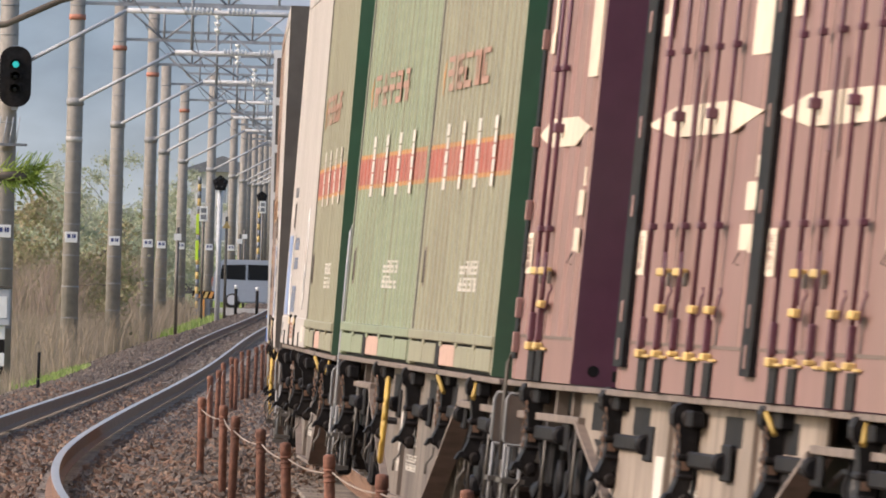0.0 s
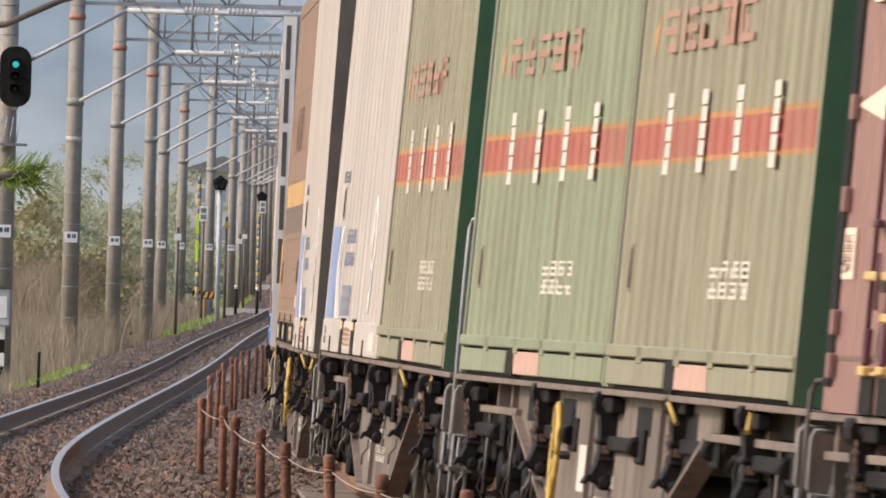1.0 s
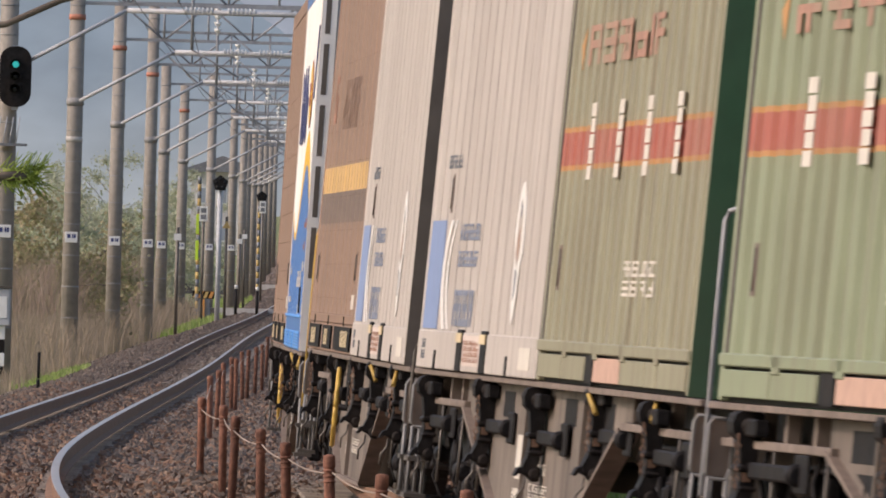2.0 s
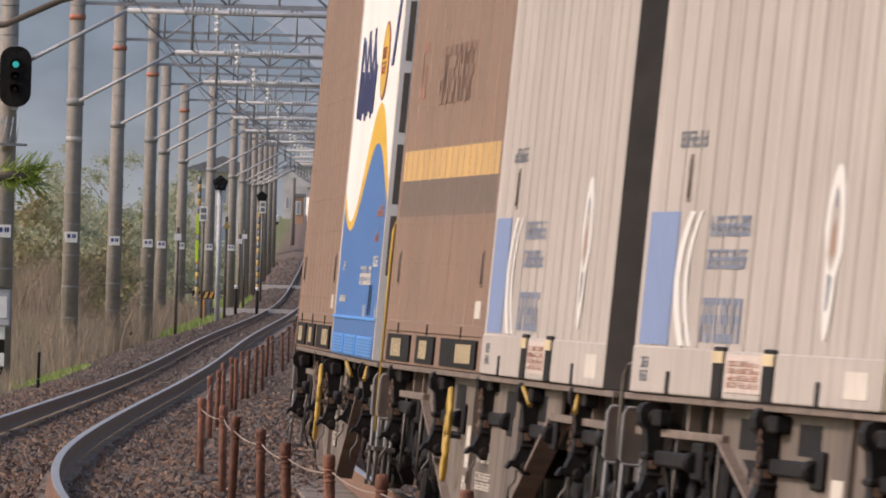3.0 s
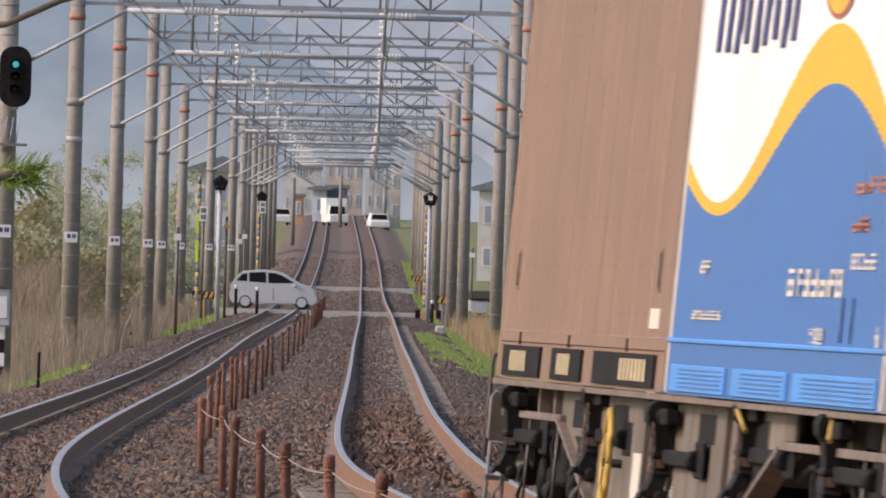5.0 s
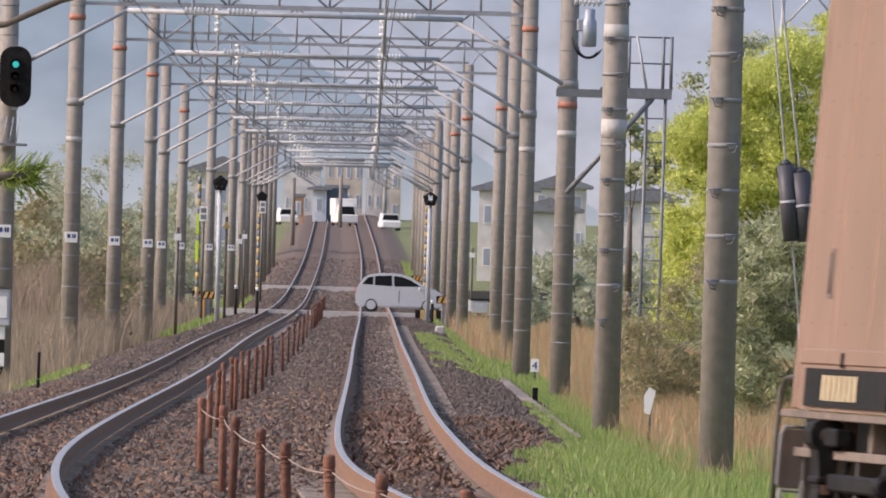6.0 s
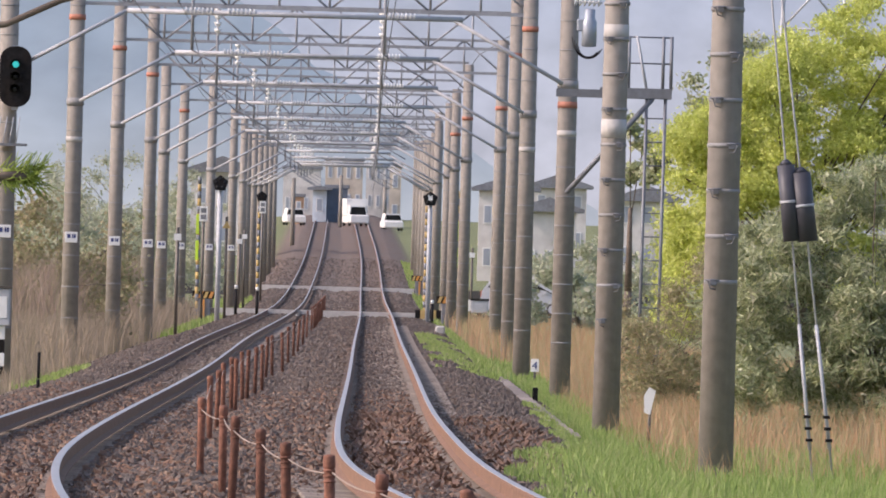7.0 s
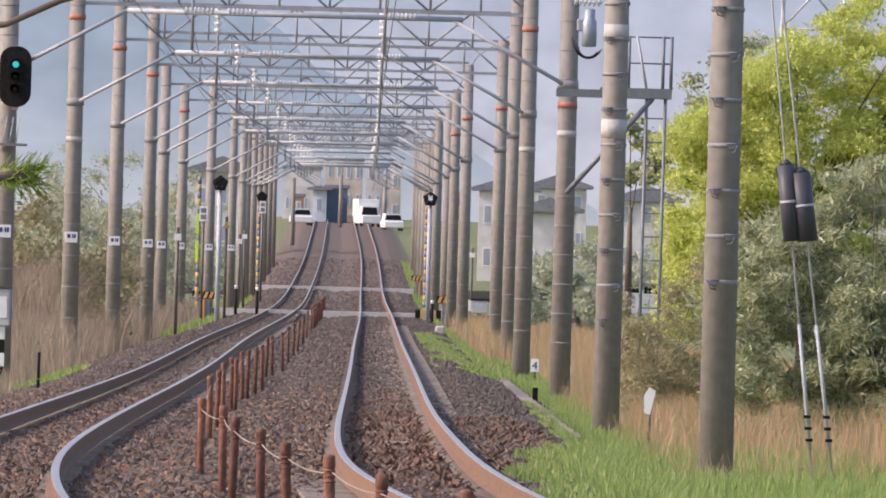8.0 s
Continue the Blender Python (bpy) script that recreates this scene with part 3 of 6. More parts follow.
def container(kind, length, label, body_mat, end_mat, category="container"):
    root = tagged(empty("freight_container"), label, category, group="containers on the train")
    L = length
    part("body", boxed(-SIDE + 0.02, SIDE - 0.06, 0.03, L - 0.03, 0.12, TALL - 0.02), body_mat, root)
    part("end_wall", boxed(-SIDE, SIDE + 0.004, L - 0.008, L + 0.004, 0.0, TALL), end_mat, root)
    for y in (0.0, L - 0.11):
        part("corner_post", boxed(SIDE - 0.10, SIDE + 0.006, y, y + 0.11, 0.0, TALL, 0.008), body_mat if kind != "blue" else M_WHITE, root)
        part("corner_post", boxed(-SIDE - 0.006, -SIDE + 0.10, y, y + 0.11, 0.0, TALL, 0.008), body_mat, root)
    part("roof_rail", boxed(SIDE - 0.06, SIDE + 0.006, 0.11, L - 0.11, TALL - 0.10, TALL), body_mat, root)
    return root


def pockets(root, L, mats, z0, z1, spots):
    """Fork pockets and plates along the foot of a side."""
    for y0, y1, kind in spots:
        # fork pockets are solid black boxes: the shade inside is their colour
        if kind == "hole":
            part("fork_pocket", boxed(SIDE - 0.05, SIDE + 0.012, y0, y1, z0, z1), M_BLACK, root, "black box standing for the shaded hollow of a fork pocket")
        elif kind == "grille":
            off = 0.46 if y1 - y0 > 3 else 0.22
            part("fork_pocket", boxed(SIDE - 0.05, SIDE + 0.010, y0, y1, z0, z1), M_BLACK, root, "black box standing for the shaded hollow of a fork pocket")
            # black backing puts the shade between the slats into the colour
            g = part("grille", boxed(SIDE + 0.006, SIDE + 0.011, y0 + (y1 - y0) * off, y0 + (y1 - y0) * (off + 0.44), z0 + 0.02, z1 - 0.02), M_BLACK, root, "pale slatted plate")
            w = (y1 - y0) * 0.44 / 7
            for k in range(7):
                a = y0 + (y1 - y0) * off + w * k
                part("slat", boxed(SIDE + 0.0112, SIDE + 0.0120, a, a + w * 0.55, z0 + 0.025, z1 - 0.025), mats[1], g)
        else:
            part("pocket_cover", boxed(SIDE - 0.01, SIDE + 0.012, y0, y1, z0 + 0.008, z1 - 0.008, 0.004), mats[kind], root)


def handle(root, y, z0, z1):
    bm = bmesh.new()
    box(bm, SIDE - 0.03, SIDE + 0.003, y - 0.07, y + 0.07, z0 - 0.02, z1 + 0.02)
    h = part("handle_recess", bm, M_GREYBAND, root, "dull recessed door handle")
    part("handle", rod(bmesh.new(), (SIDE + 0.006, y, z0), (SIDE + 0.006, y, z1), 0.005, seg=6), M_STEEL, h)


def brown_container(L, stripe):
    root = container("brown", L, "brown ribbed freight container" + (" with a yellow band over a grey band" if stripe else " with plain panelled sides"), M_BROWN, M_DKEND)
    bands = (lambda y: [(0, 0), (0.83, 1), (1.035, 2), (1.205, 0)]) if stripe else (lambda y: [(0, 0)])
    part("side_wall", ribbed(L - 0.22, 0.24, TALL - 0.1, 0.94, 0.012, bands, None, y0=0.11, seam=True), [M_BROWN, M_GREYBAND, M_YELLOW], root)
    part("sill", boxed(SIDE - 0.06, SIDE + 0.004, 0.11, L - 0.11, 0.18, 0.245, 0.006), M_BROWN, root)
    part("bottom_rail", boxed(SIDE - 0.06, SIDE - 0.004, 0.11, L - 0.11, 0.0, 0.18), M_BROWN, root)
    pockets(root, L, [M_BROWN, M_CREAM], 0.015, 0.165, [(0.35, 2.6, "grille"), (3.3, 5.0, "grille"), (5.7, 8.9, "grille")])
    for y in (0.75, 8.7):
        handle(root, y, 0.46, 0.62)
    for y in (1.3, 4.2, 7.4):
        part("pin", boxed(SIDE + 0.004, SIDE + 0.010, y - 0.03, y + 0.03, 0.17, 0.23), M_BLACK, root)
    part("plate", boxed(SIDE, SIDE + 0.004, L - 1.0, L - 0.5, 0.28, 0.37), M_CHALK, root, "small white data plate")
    bm = bmesh.new()
    for k in range(20):
        for r in range(8):
            y, z = 0.35 + k * 0.46, 0.34 + r * 0.22
            box(bm, SIDE, SIDE + 0.002, y - 0.010, y + 0.010, z, z + 0.007)
    rv = part("rivets", bm, M_GREYBAND, root)
    rv["kind"] = "stuff"
    if stripe:
        for k in range(16):
            part("panel_seam", boxed(SIDE, SIDE + 0.0015, 0.4 + k * 0.56, 0.412 + k * 0.56, 1.04, 1.20), M_BROWN, root)
        bars(root, "lettering", M_GHOST, 3.0, 6.2, 1.45, 1.85, 7, 5)
        bars(root, "red_mark", M_FADEDRED, 1.0, 1.6, 1.5, 1.9, 2, 6)
    return root


def green_container(L, seed, paint, label):
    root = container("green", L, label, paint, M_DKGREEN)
    bands = lambda y: [(0, 0), (1.02, 1), (1.045, 2), (1.205, 1), (1.23, 0)]
    part("side_wall", ribbed(L - 0.22, 0.19, TALL - 0.1, 0.52, 0.045, bands, None, y0=0.11), [paint, M_ORANGE, M_RED], root)
    part("sill", boxed(SIDE - 0.06, SIDE + 0.02, 0.03, L - 0.03, 0.145, 0.20, 0.006), paint, root)
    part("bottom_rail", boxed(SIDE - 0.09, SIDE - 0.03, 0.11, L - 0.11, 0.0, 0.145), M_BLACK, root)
    pockets(root, L, [paint, M_PALEPINK], 0.01, 0.14,
            [(0.12, 1.7, 0), (1.75, 3.2, 0), (3.3, 3.75, "hole"), (3.8, 5.4, 1), (5.45, 6.9, 0), (6.95, 7.6, 0), (7.65, L - 0.15, 0)])
    for y in (1.9, 3.9, 5.6, 7.6):
        part("bracket", boxed(SIDE + 0.010, SIDE + 0.02, y - 0.12, y + 0.12, 0.12, 0.20, 0.004), paint, root)
    for k in range(4):
        y = 2.0 + k * 1.75
        for q in range(5):
            part("white_mark", boxed(SIDE + 0.003, SIDE + 0.006, y + 0.04 * (q % 2), y + 0.30, 0.97 + 0.075 * q, 1.035 + 0.075 * q), M_CHALK, root)
    bars(root, "lettering", M_CHALK, 5.0, 7.0, 0.42, 0.60, 4, seed, rows=2)
    bars(root, "red_lettering", M_FADEDRED, 1.4, 6.2, 1.52, 1.76, 5, seed + 2)
    part("red_flash", prism(bmesh.new(), [(0.9, 1.62), (1.15, 1.7), (1.05, 1.5)], "x", SIDE + 0.003, SIDE + 0.007), M_ORANGE, root)
    handle(root, 0.8, 0.46, 0.64)
    for y in (0.14,):
        part("door_seam", boxed(SIDE - 0.02, SIDE + 0.006, y - 0.045, y + 0.045, 0.20, TALL - 0.1), M_DKEND, root, "dark door seam")
    return root


def white_container(L, seed):
    root = container("white", L, "off-white ribbed freight container with a blue corner panel", M_WHITE, M_DKEND)
    part("side_wall", ribbed(L - 0.22, 0.20, TALL - 0.1, 0.62, 0.03, lambda y: [(0, 0)], None, y0=0.11, seam=True), M_WHITE, root)
    part("sill", boxed(SIDE - 0.06, SIDE + 0.012, 0.03, L - 0.03, 0.0, 0.205, 0.006), M_WHITE, root, "plain white foot panel")
    part("blue_panel", boxed(SIDE - 0.01, SIDE + 0.005, 0.16, 1.35, 0.215, 0.80), M_PALEBLUE, root, "faded blue corner panel")
    # two white sweeps beside the panel, bowed towards it
    for y0, wide in ((1.38, 0.22), (1.78, 0.13)):
        steps = np.linspace(0, 1, 11)
        bow = [0.40 * (2 * t - 1) ** 2 for t in steps]
        left = [(y0 + q, 0.215 + 0.585 * t) for t, q in zip(steps, bow)]
        right = [(y0 + wide + q, 0.215 + 0.585 * t) for t, q in zip(steps, bow)]
        part("white_sweep", prism(bmesh.new(), left + right[::-1], "x", SIDE + 0.002, SIDE + 0.005), M_BRIGHTWHITE, root, "white curved sweep beside the blue panel")
    bars(root, "lettering", M_INKBLUE, 2.6, 4.2, 0.235, 0.475, 7, seed)
    bars(root, "lettering", M_INKBLUE, 2.6, 4.2, 0.55, 0.655, 9, seed + 4)
    bars(root, "lettering", M_INKBLUE, 2.6, 4.2, 0.69, 0.80, 8, seed + 5)
    bars(root, "small_lettering", M_INK, 1.1, 2.2, 1.08, 1.17, 6, seed)
    handle(root, 1.6, 0.86, 1.03)
    # upright emblem: a pale lozenge with a dark middle
    bm = bmesh.new()
    outline = [(7.25 + 0.34 * math.sin(a) * (1 if math.cos(a) > 0 else 0.6), 0.62 + 0.36 * math.cos(a)) for a in np.linspace(0, math.tau, 24, endpoint=False)]
    prism(bm, outline, "x", SIDE + 0.002, SIDE + 0.006)
    e = part("emblem", bm, M_BRIGHTWHITE, root, "tall pale emblem with a red and dark middle")
    part("emblem_core", prism(bmesh.new(), [(7.10, 0.60), (7.25, 0.54), (7.42, 0.62), (7.40, 0.80), (7.25, 0.90), (7.12, 0.80)], "x", SIDE + 0.006, SIDE + 0.007), M_WHITE, e)
    part("emblem_core", prism(bmesh.new(), [(7.18, 0.62), (7.30, 0.58), (7.36, 0.66), (7.32, 0.76), (7.20, 0.72)], "x", SIDE + 0.007, SIDE + 0.008), M_FADEDRED, e)
    part("emblem_core", prism(bmesh.new(), [(7.18, 0.54), (7.32, 0.52), (7.27, 0.40), (7.20, 0.38)], "x", SIDE + 0.006, SIDE + 0.008), M_INK, e)
    part("emblem_core", prism(bmesh.new(), [(7.20, 0.88), (7.32, 0.86), (7.30, 0.80), (7.22, 0.81)], "x", SIDE + 0.007, SIDE + 0.008), M_INK, e)
    part("label_plate", boxed(SIDE + 0.012, SIDE + 0.018, 3.9, 5.3, 0.03, 0.19), M_LABEL, root, "pale printed label")
    bars(root, "label_lettering", M_FADEDRED, 4.0, 5.2, 0.05, 0.17, 6, seed, x=SIDE + 0.019, rows=4)
    for y in (3.6, 5.5):
        part("hook", boxed(SIDE + 0.006, SIDE + 0.02, y - 0.2, y + 0.2, 0.0, 0.22, 0.005), M_BLACK, root)
        part("latch", boxed(SIDE + 0.02, SIDE + 0.026, y - 0.2, y + 0.2, 0.15, 0.20), M_CREAM, root)
    for y in (1.6, 7.3):
        part("pin", boxed(SIDE + 0.008, SIDE + 0.018, y - 0.06, y + 0.06, 0.0, 0.10), M_BLACK, root)
    bars(root, "grey_mark", M_INK, 0.4, 0.75, 0.05, 0.17, 3, seed, x=SIDE + 0.013, rows=2)
    part("label_plate", boxed(SIDE + 0.012, SIDE + 0.016, 8.2, 9.0, 0.04, 0.15), M_CHALK, root)
    return root


def blue_container(L):
    root = container("blue", L, "blue and white freight container with a wavy yellow stripe", M_BLUE, M_GREYPALE)

    def bands(y):
        t = y / (L - 0.22)
        # low trough at a sixth, high crest at two thirds
        lo = 1.02 + 0.26 * math.sin((t - 0.42) * math.tau * 1.02) + 0.02
        hi = 1.19 + 0.38 * math.sin((t - 0.42) * math.tau * 1.02) + 0.03 * math.sin(t * math.tau)
        return [(0, 0), (lo, 1), (hi, 2)]
    part("side_wall", ribbed(L - 0.22, 0.20, TALL - 0.1, 0.16, 0.006, bands, None, y0=0.11), [M_BLUE, M_GOLD, M_BRIGHTWHITE], root)
    part("sill", boxed(SIDE - 0.06, SIDE + 0.015, 0.02, L - 0.02, 0.225, 0.245, 0.004), M_LTBLUE, root)
    part("foot_panel", boxed(SIDE - 0.06, SIDE + 0.004, 0.11, L - 0.11, 0.0, 0.225), M_BLUE, root)
    for y0, y1 in ((0.35, 2.9), (3.25, 5.6), (5.9, L - 0.2)):
        lv = part("louvre_panel", boxed(SIDE + 0.004, SIDE + 0.014, y0, y1, 0.012, 0.13, 0.003), M_LTBLUE, root, "bright blue slatted foot panel")
        for k in range(5):
            part("slot", boxed(SIDE + 0.014, SIDE + 0.018, y0 + 0.4, y1 - 0.15, 0.03 + k * 0.019, 0.037 + k * 0.019), M_BLUE, lv)
    rng = random.Random(9)
    # tall navy strokes of the lettering, slanted along the side
    for k in range(9):
        y = 0.9 + k * 0.42
        z0 = 1.47 + 0.05 * rng.random()
        part("letter_stroke", prism(bmesh.new(), [(y, z0), (y + 0.2, z0), (y + 0.3, z0 + 0.30 + 0.22 * (k % 3 == 0)), (y + 0.1, z0 + 0.30 + 0.22 * (k % 3 == 0))], "x", SIDE + 0.003, SIDE + 0.007), M_NAVY, root)
    for k in range(3):
        y = 1.2 + k * 1.1
        part("letter_stroke", prism(bmesh.new(), [(y, 2.0), (y + 0.3, 1.98), (y + 1.2, 1.72), (y + 0.9, 1.72)], "x", SIDE + 0.003, SIDE + 0.007), M_NAVY, root)
    part("letter_stroke", prism(bmesh.new(), [(7.6, 1.75), (7.95, 1.75), (8.8, 2.25), (8.4, 2.25)], "x", SIDE + 0.003, SIDE + 0.007), M_NAVY, root)
    # oval badge
    bm = bmesh.new()
    prism(bm, [(6.2 + 0.75 * math.cos(a), 1.80 + 0.24 * math.sin(a)) for a in np.linspace(0, math.tau, 28, endpoint=False)], "x", SIDE + 0.003, SIDE + 0.006)
    badge = part("badge", bm, M_RED, root, "oval red-rimmed yellow badge")
    part("badge_field", prism(bmesh.new(), [(6.2 + 0.66 * math.cos(a), 1.80 + 0.22 * math.sin(a)) for a in np.linspace(0, math.tau, 28, endpoint=False)], "x", SIDE + 0.006, SIDE + 0.008), M_GOLD, badge)
    bars(badge, "badge_lettering", M_RED, 5.8, 6.6, 1.72, 1.90, 3, 3, x=SIDE + 0.009, rows=2)
    bars(root, "lettering", M_CHALK, 5.2, 7.5, 0.44, 0.58, 7, 4)
    bars(root, "lettering", M_CHALK, 1.2, 1.7, 0.53, 0.60, 2, 5)
    bars(root, "lettering", M_CHALK, 1.0, 2.4, 0.33, 0.38, 6, 6)
    bars(root, "lettering", M_CHALK, 7.7, 8.7, 0.55, 0.63, 4, 7)
    bars(root, "red_mark", M_REDBAND, 7.6, 8.9, 0.85, 0.93, 3, 8)
    bars(root, "red_mark", M_REDBAND, 7.6, 8.3, 0.70, 0.77, 3, 8)
    bars(root, "lettering", M_CHALK, 6.3, 7.0, 0.25, 0.32, 1, 8, rows=4)
    bars(root, "lettering", M_CHALK, 8.9, 9.1, 0.25, 0.35, 1, 8)
    for y in (7.6, 8.0):
        part("handle", rod(bmesh.new(), (SIDE + 0.008, y, 0.26), (SIDE + 0.008, y, 0.44), 0.004, seg=6), M_BLACK, root)
    # white corner frame at the front end; its shaded openings are dark sheets
    part("end_frame", boxed(SIDE - 0.10, SIDE + 0.004, L + 0.005, L + 0.012, 0.0, TALL), M_BRIGHTWHITE, root, "white steel end frame")
    for k in range(5):
        part("end_frame_slot", boxed(SIDE - 0.058, SIDE - 0.022, L + 0.012, L + 0.014, 0.50 + k * 0.42, 0.85 + k * 0.42), M_DKEND, root, "dark sheet standing for a shaded slot in the end frame")
    return root


def maroon_container(L, doors, rods):
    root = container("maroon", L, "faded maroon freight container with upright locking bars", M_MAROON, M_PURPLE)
    part("bottom_rail", boxed(SIDE - 0.06, SIDE + 0.0, 0.03, L - 0.03, 0.0, 0.215), M_MAROON, root)
    w = (L - 0.22) / doors
    big = rods > 2
    for d in range(doors):
        y0 = 0.11 + d * w
        dr = part("door", ribbed(w - 0.05, 0.215, TALL - 0.1, w / 5, 0.02, lambda y: [(0, 0)], None, y0=y0 + 0.025), M_MAROON, root, "faded maroon ribbed door")
        part("hinge_strip", boxed(SIDE - 0.03, SIDE + (0.03 if big else 0.012), y0 - 0.12, y0 + (0.34 if big else 0.06), 0.1, TALL - 0.1), M_BLACK, root)
        for z in (0.13, 0.30, 0.78, 1.14, 1.62, 2.1):
            part("hinge", boxed(SIDE + 0.006, SIDE + 0.036, y0 + 0.08, y0 + 0.14, z, z + 0.10, 0.004), M_MAROON, root)
        for k in range(rods):
            y = y0 + w * (0.19 + 0.52 * k / (rods - 1) if big else 0.32 + 0.14 * k)
            bar = part("locking_bar", rod(bmesh.new(), (SIDE + 0.026, y, 0.16), (SIDE + 0.026, y, TALL - 0.12), 0.011, seg=8), M_PURPLE, dr, "dark upright locking bar")
            part("bar_sleeve", boxed(SIDE + 0.006, SIDE + 0.040, y - 0.02, y + 0.02, 0.19, 0.33 + 0.02 * (k % 2), 0.006), M_PURPLE, dr, "dark maroon bar sleeve")
            part("foot_guide", boxed(SIDE + 0.002, SIDE + 0.044, y - 0.07, y + 0.07, 0.145 + 0.008 * (k % 3), 0.185, 0.006), M_BRASS, dr, "yellowed brass guide")
            part("foot_guide", boxed(SIDE + 0.006, SIDE + 0.020, y + 0.09, y + 0.34, 0.150, 0.163, 0.003), M_BRASS, dr)
            for z in (0.72, 1.50):
                part("bar_clip", boxed(SIDE + 0.006, SIDE + 0.041, y - 0.05, y + 0.05, z, z + 0.03, 0.004), M_PURPLE, dr)
            if k in ((1, 3, 4) if big else (1,)):
                keeper = part("handle_keeper", boxed(SIDE + 0.010, SIDE + 0.048, y - 0.05, y + 0.16, 0.352, 0.388, 0.006), M_BRASS, dr, "yellowed brass keeper")
                part("hook", tube(bmesh.new(), [(SIDE + 0.02, y + 0.2, 0.34), (SIDE + 0.012, y + 0.2, 0.42), (SIDE + 0.0, y + 0.2, 0.45), (SIDE + 0.008, y + 0.2, 0.47)], 0.006, 5), M_PURPLE, keeper)
            if k in ((1, 2) if big else (0, 1)):
                keeper = part("handle_keeper", boxed(SIDE + 0.008, SIDE + 0.056, y - 0.04, y + 0.22, 0.512, 0.548, 0.006), M_BRASS, dr, "yellowed brass keeper")
                part("padlock", boxed(SIDE + 0.012, SIDE + 0.030, y + 0.23, y + 0.27, 0.47, 0.53, 0.004), M_STEEL, keeper)
                part("lever", rod(bmesh.new(), (SIDE + 0.040, y + 0.24, 0.40), (SIDE + 0.044, y + 0.24, 0.62), 0.008, seg=6), M_PURPLE, dr)
            if k in (1, 3):
                part("bar_bracket", boxed(SIDE + 0.004, SIDE + 0.05, y - 0.06, y + 0.06, 1.10 + 0.10 * (k % 2), 1.145 + 0.10 * (k % 2), 0.005), M_PURPLE, dr)
            if k in (0, 1, 3, 4) or not big:
                part("foot_block", boxed(SIDE + 0.002, SIDE + 0.014, y - 0.16, y + 0.16, 0.0, 0.145), M_BLACK, root)
        if big:
            part("long_lever", boxed(SIDE + 0.030, SIDE + 0.046, y0 + w * 0.46, y0 + w * 0.475, 1.02, 1.42, 0.004), M_PURPLE, dr)
        part("white_lozenge", prism(bmesh.new(), [(y0 + w * 0.03, 1.20), (y0 + w * 0.25, 1.275), (y0 + w * 0.70, 1.275), (y0 + w * 0.93, 1.22), (y0 + w * 0.70, 1.135), (y0 + w * 0.25, 1.135)], "x", SIDE - 0.004, SIDE + 0.003), M_CREAMWHITE, dr, "white elongated lozenge mark")
        # printed plates and stickers
        for a, q, z0, z1 in ((0.02, 0.11, 0.52, 0.72), (0.84, 0.93, 0.63, 0.74), (0.86, 0.95, 0.80, 0.92), (0.80, 0.97, 1.46, 2.1), (0.08, 0.14, 1.60, 1.70), (0.11, 0.15, 1.70, 2.0), (0.91, 0.94, 0.62, 0.66), (0.92, 0.95, 0.94, 1.03)):
            part("label_plate", boxed(SIDE - 0.001, SIDE + 0.004, y0 + w * a, y0 + w * q, z0, z1), M_CREAMWHITE, dr)
        bars(dr, "plate_lettering", M_MAROON, y0 + w * 0.035, y0 + w * 0.095, 0.55, 0.70, 2, d + 3, x=SIDE + 0.0045, rows=4)
        part("lower_seam", boxed(SIDE - 0.01, SIDE + 0.003, y0 + 0.06, y0 + w - 0.02, 0.205, 0.222), M_GREYBAND, dr)
        for a, z in ((0.05, 0.60), (0.86, 0.62)):
            part("wire_loop", tube(bmesh.new(), [(SIDE + 0.008, y0 + w * a, z), (SIDE + 0.030, y0 + w * a, z - 0.05), (SIDE + 0.008, y0 + w * a + 0.02, z - 0.055)], 0.003, 5), M_BLACK, dr)
    # holes in the end are black solids, their inner shade given as colour
    part("end_hole", lathe(bmesh.new(), [(0.028, L - 0.01), (0.028, L + 0.006), (0.026, L + 0.0065)], (SIDE - 0.10, 0, 0.07), "y", 14), M_BLACK, root, "black disc standing for a shaded hole in the end")
    part("end_hole", boxed(SIDE - 0.28, SIDE - 0.19, L, L + 0.007, 0.03, 0.08, 0.002), M_BLACK, root)
    return root


M_CREAMWHITE = material("cream_white_paint", (0.72, 0.60, 0.45), 0.55, vary=0.1, bump=0.02)
M_GREYPALE = material("pale_grey_paint", (0.36, 0.35, 0.35), 0.5, vary=0.08, bump=0.02)
M_CREAM = material("cream_slats", (0.62, 0.50, 0.30), 0.6, vary=0.1, bump=0.03)
M_PALEPINK = material("pale_pink_plate", (0.48, 0.31, 0.235), 0.6, vary=0.15, bump=0.02)
M_LTBLUE = material("bright_blue_paint", (0.08, 0.30, 0.72), 0.4, vary=0.06, bump=0.02)
M_BRIGHTWHITE = material("clean_white_paint", (0.80, 0.78, 0.74), 0.4, vary=0.04, bump=0.02, dirt_amount=0.12)
M_BRASS = material("yellowed_brass", (0.62, 0.42, 0.14), 0.5, vary=0.15, bump=0.05)
M_WHEELYEL = material("brake_wheel_yellow", (0.52, 0.34, 0.07), 0.5, vary=0.12, bump=0.03)


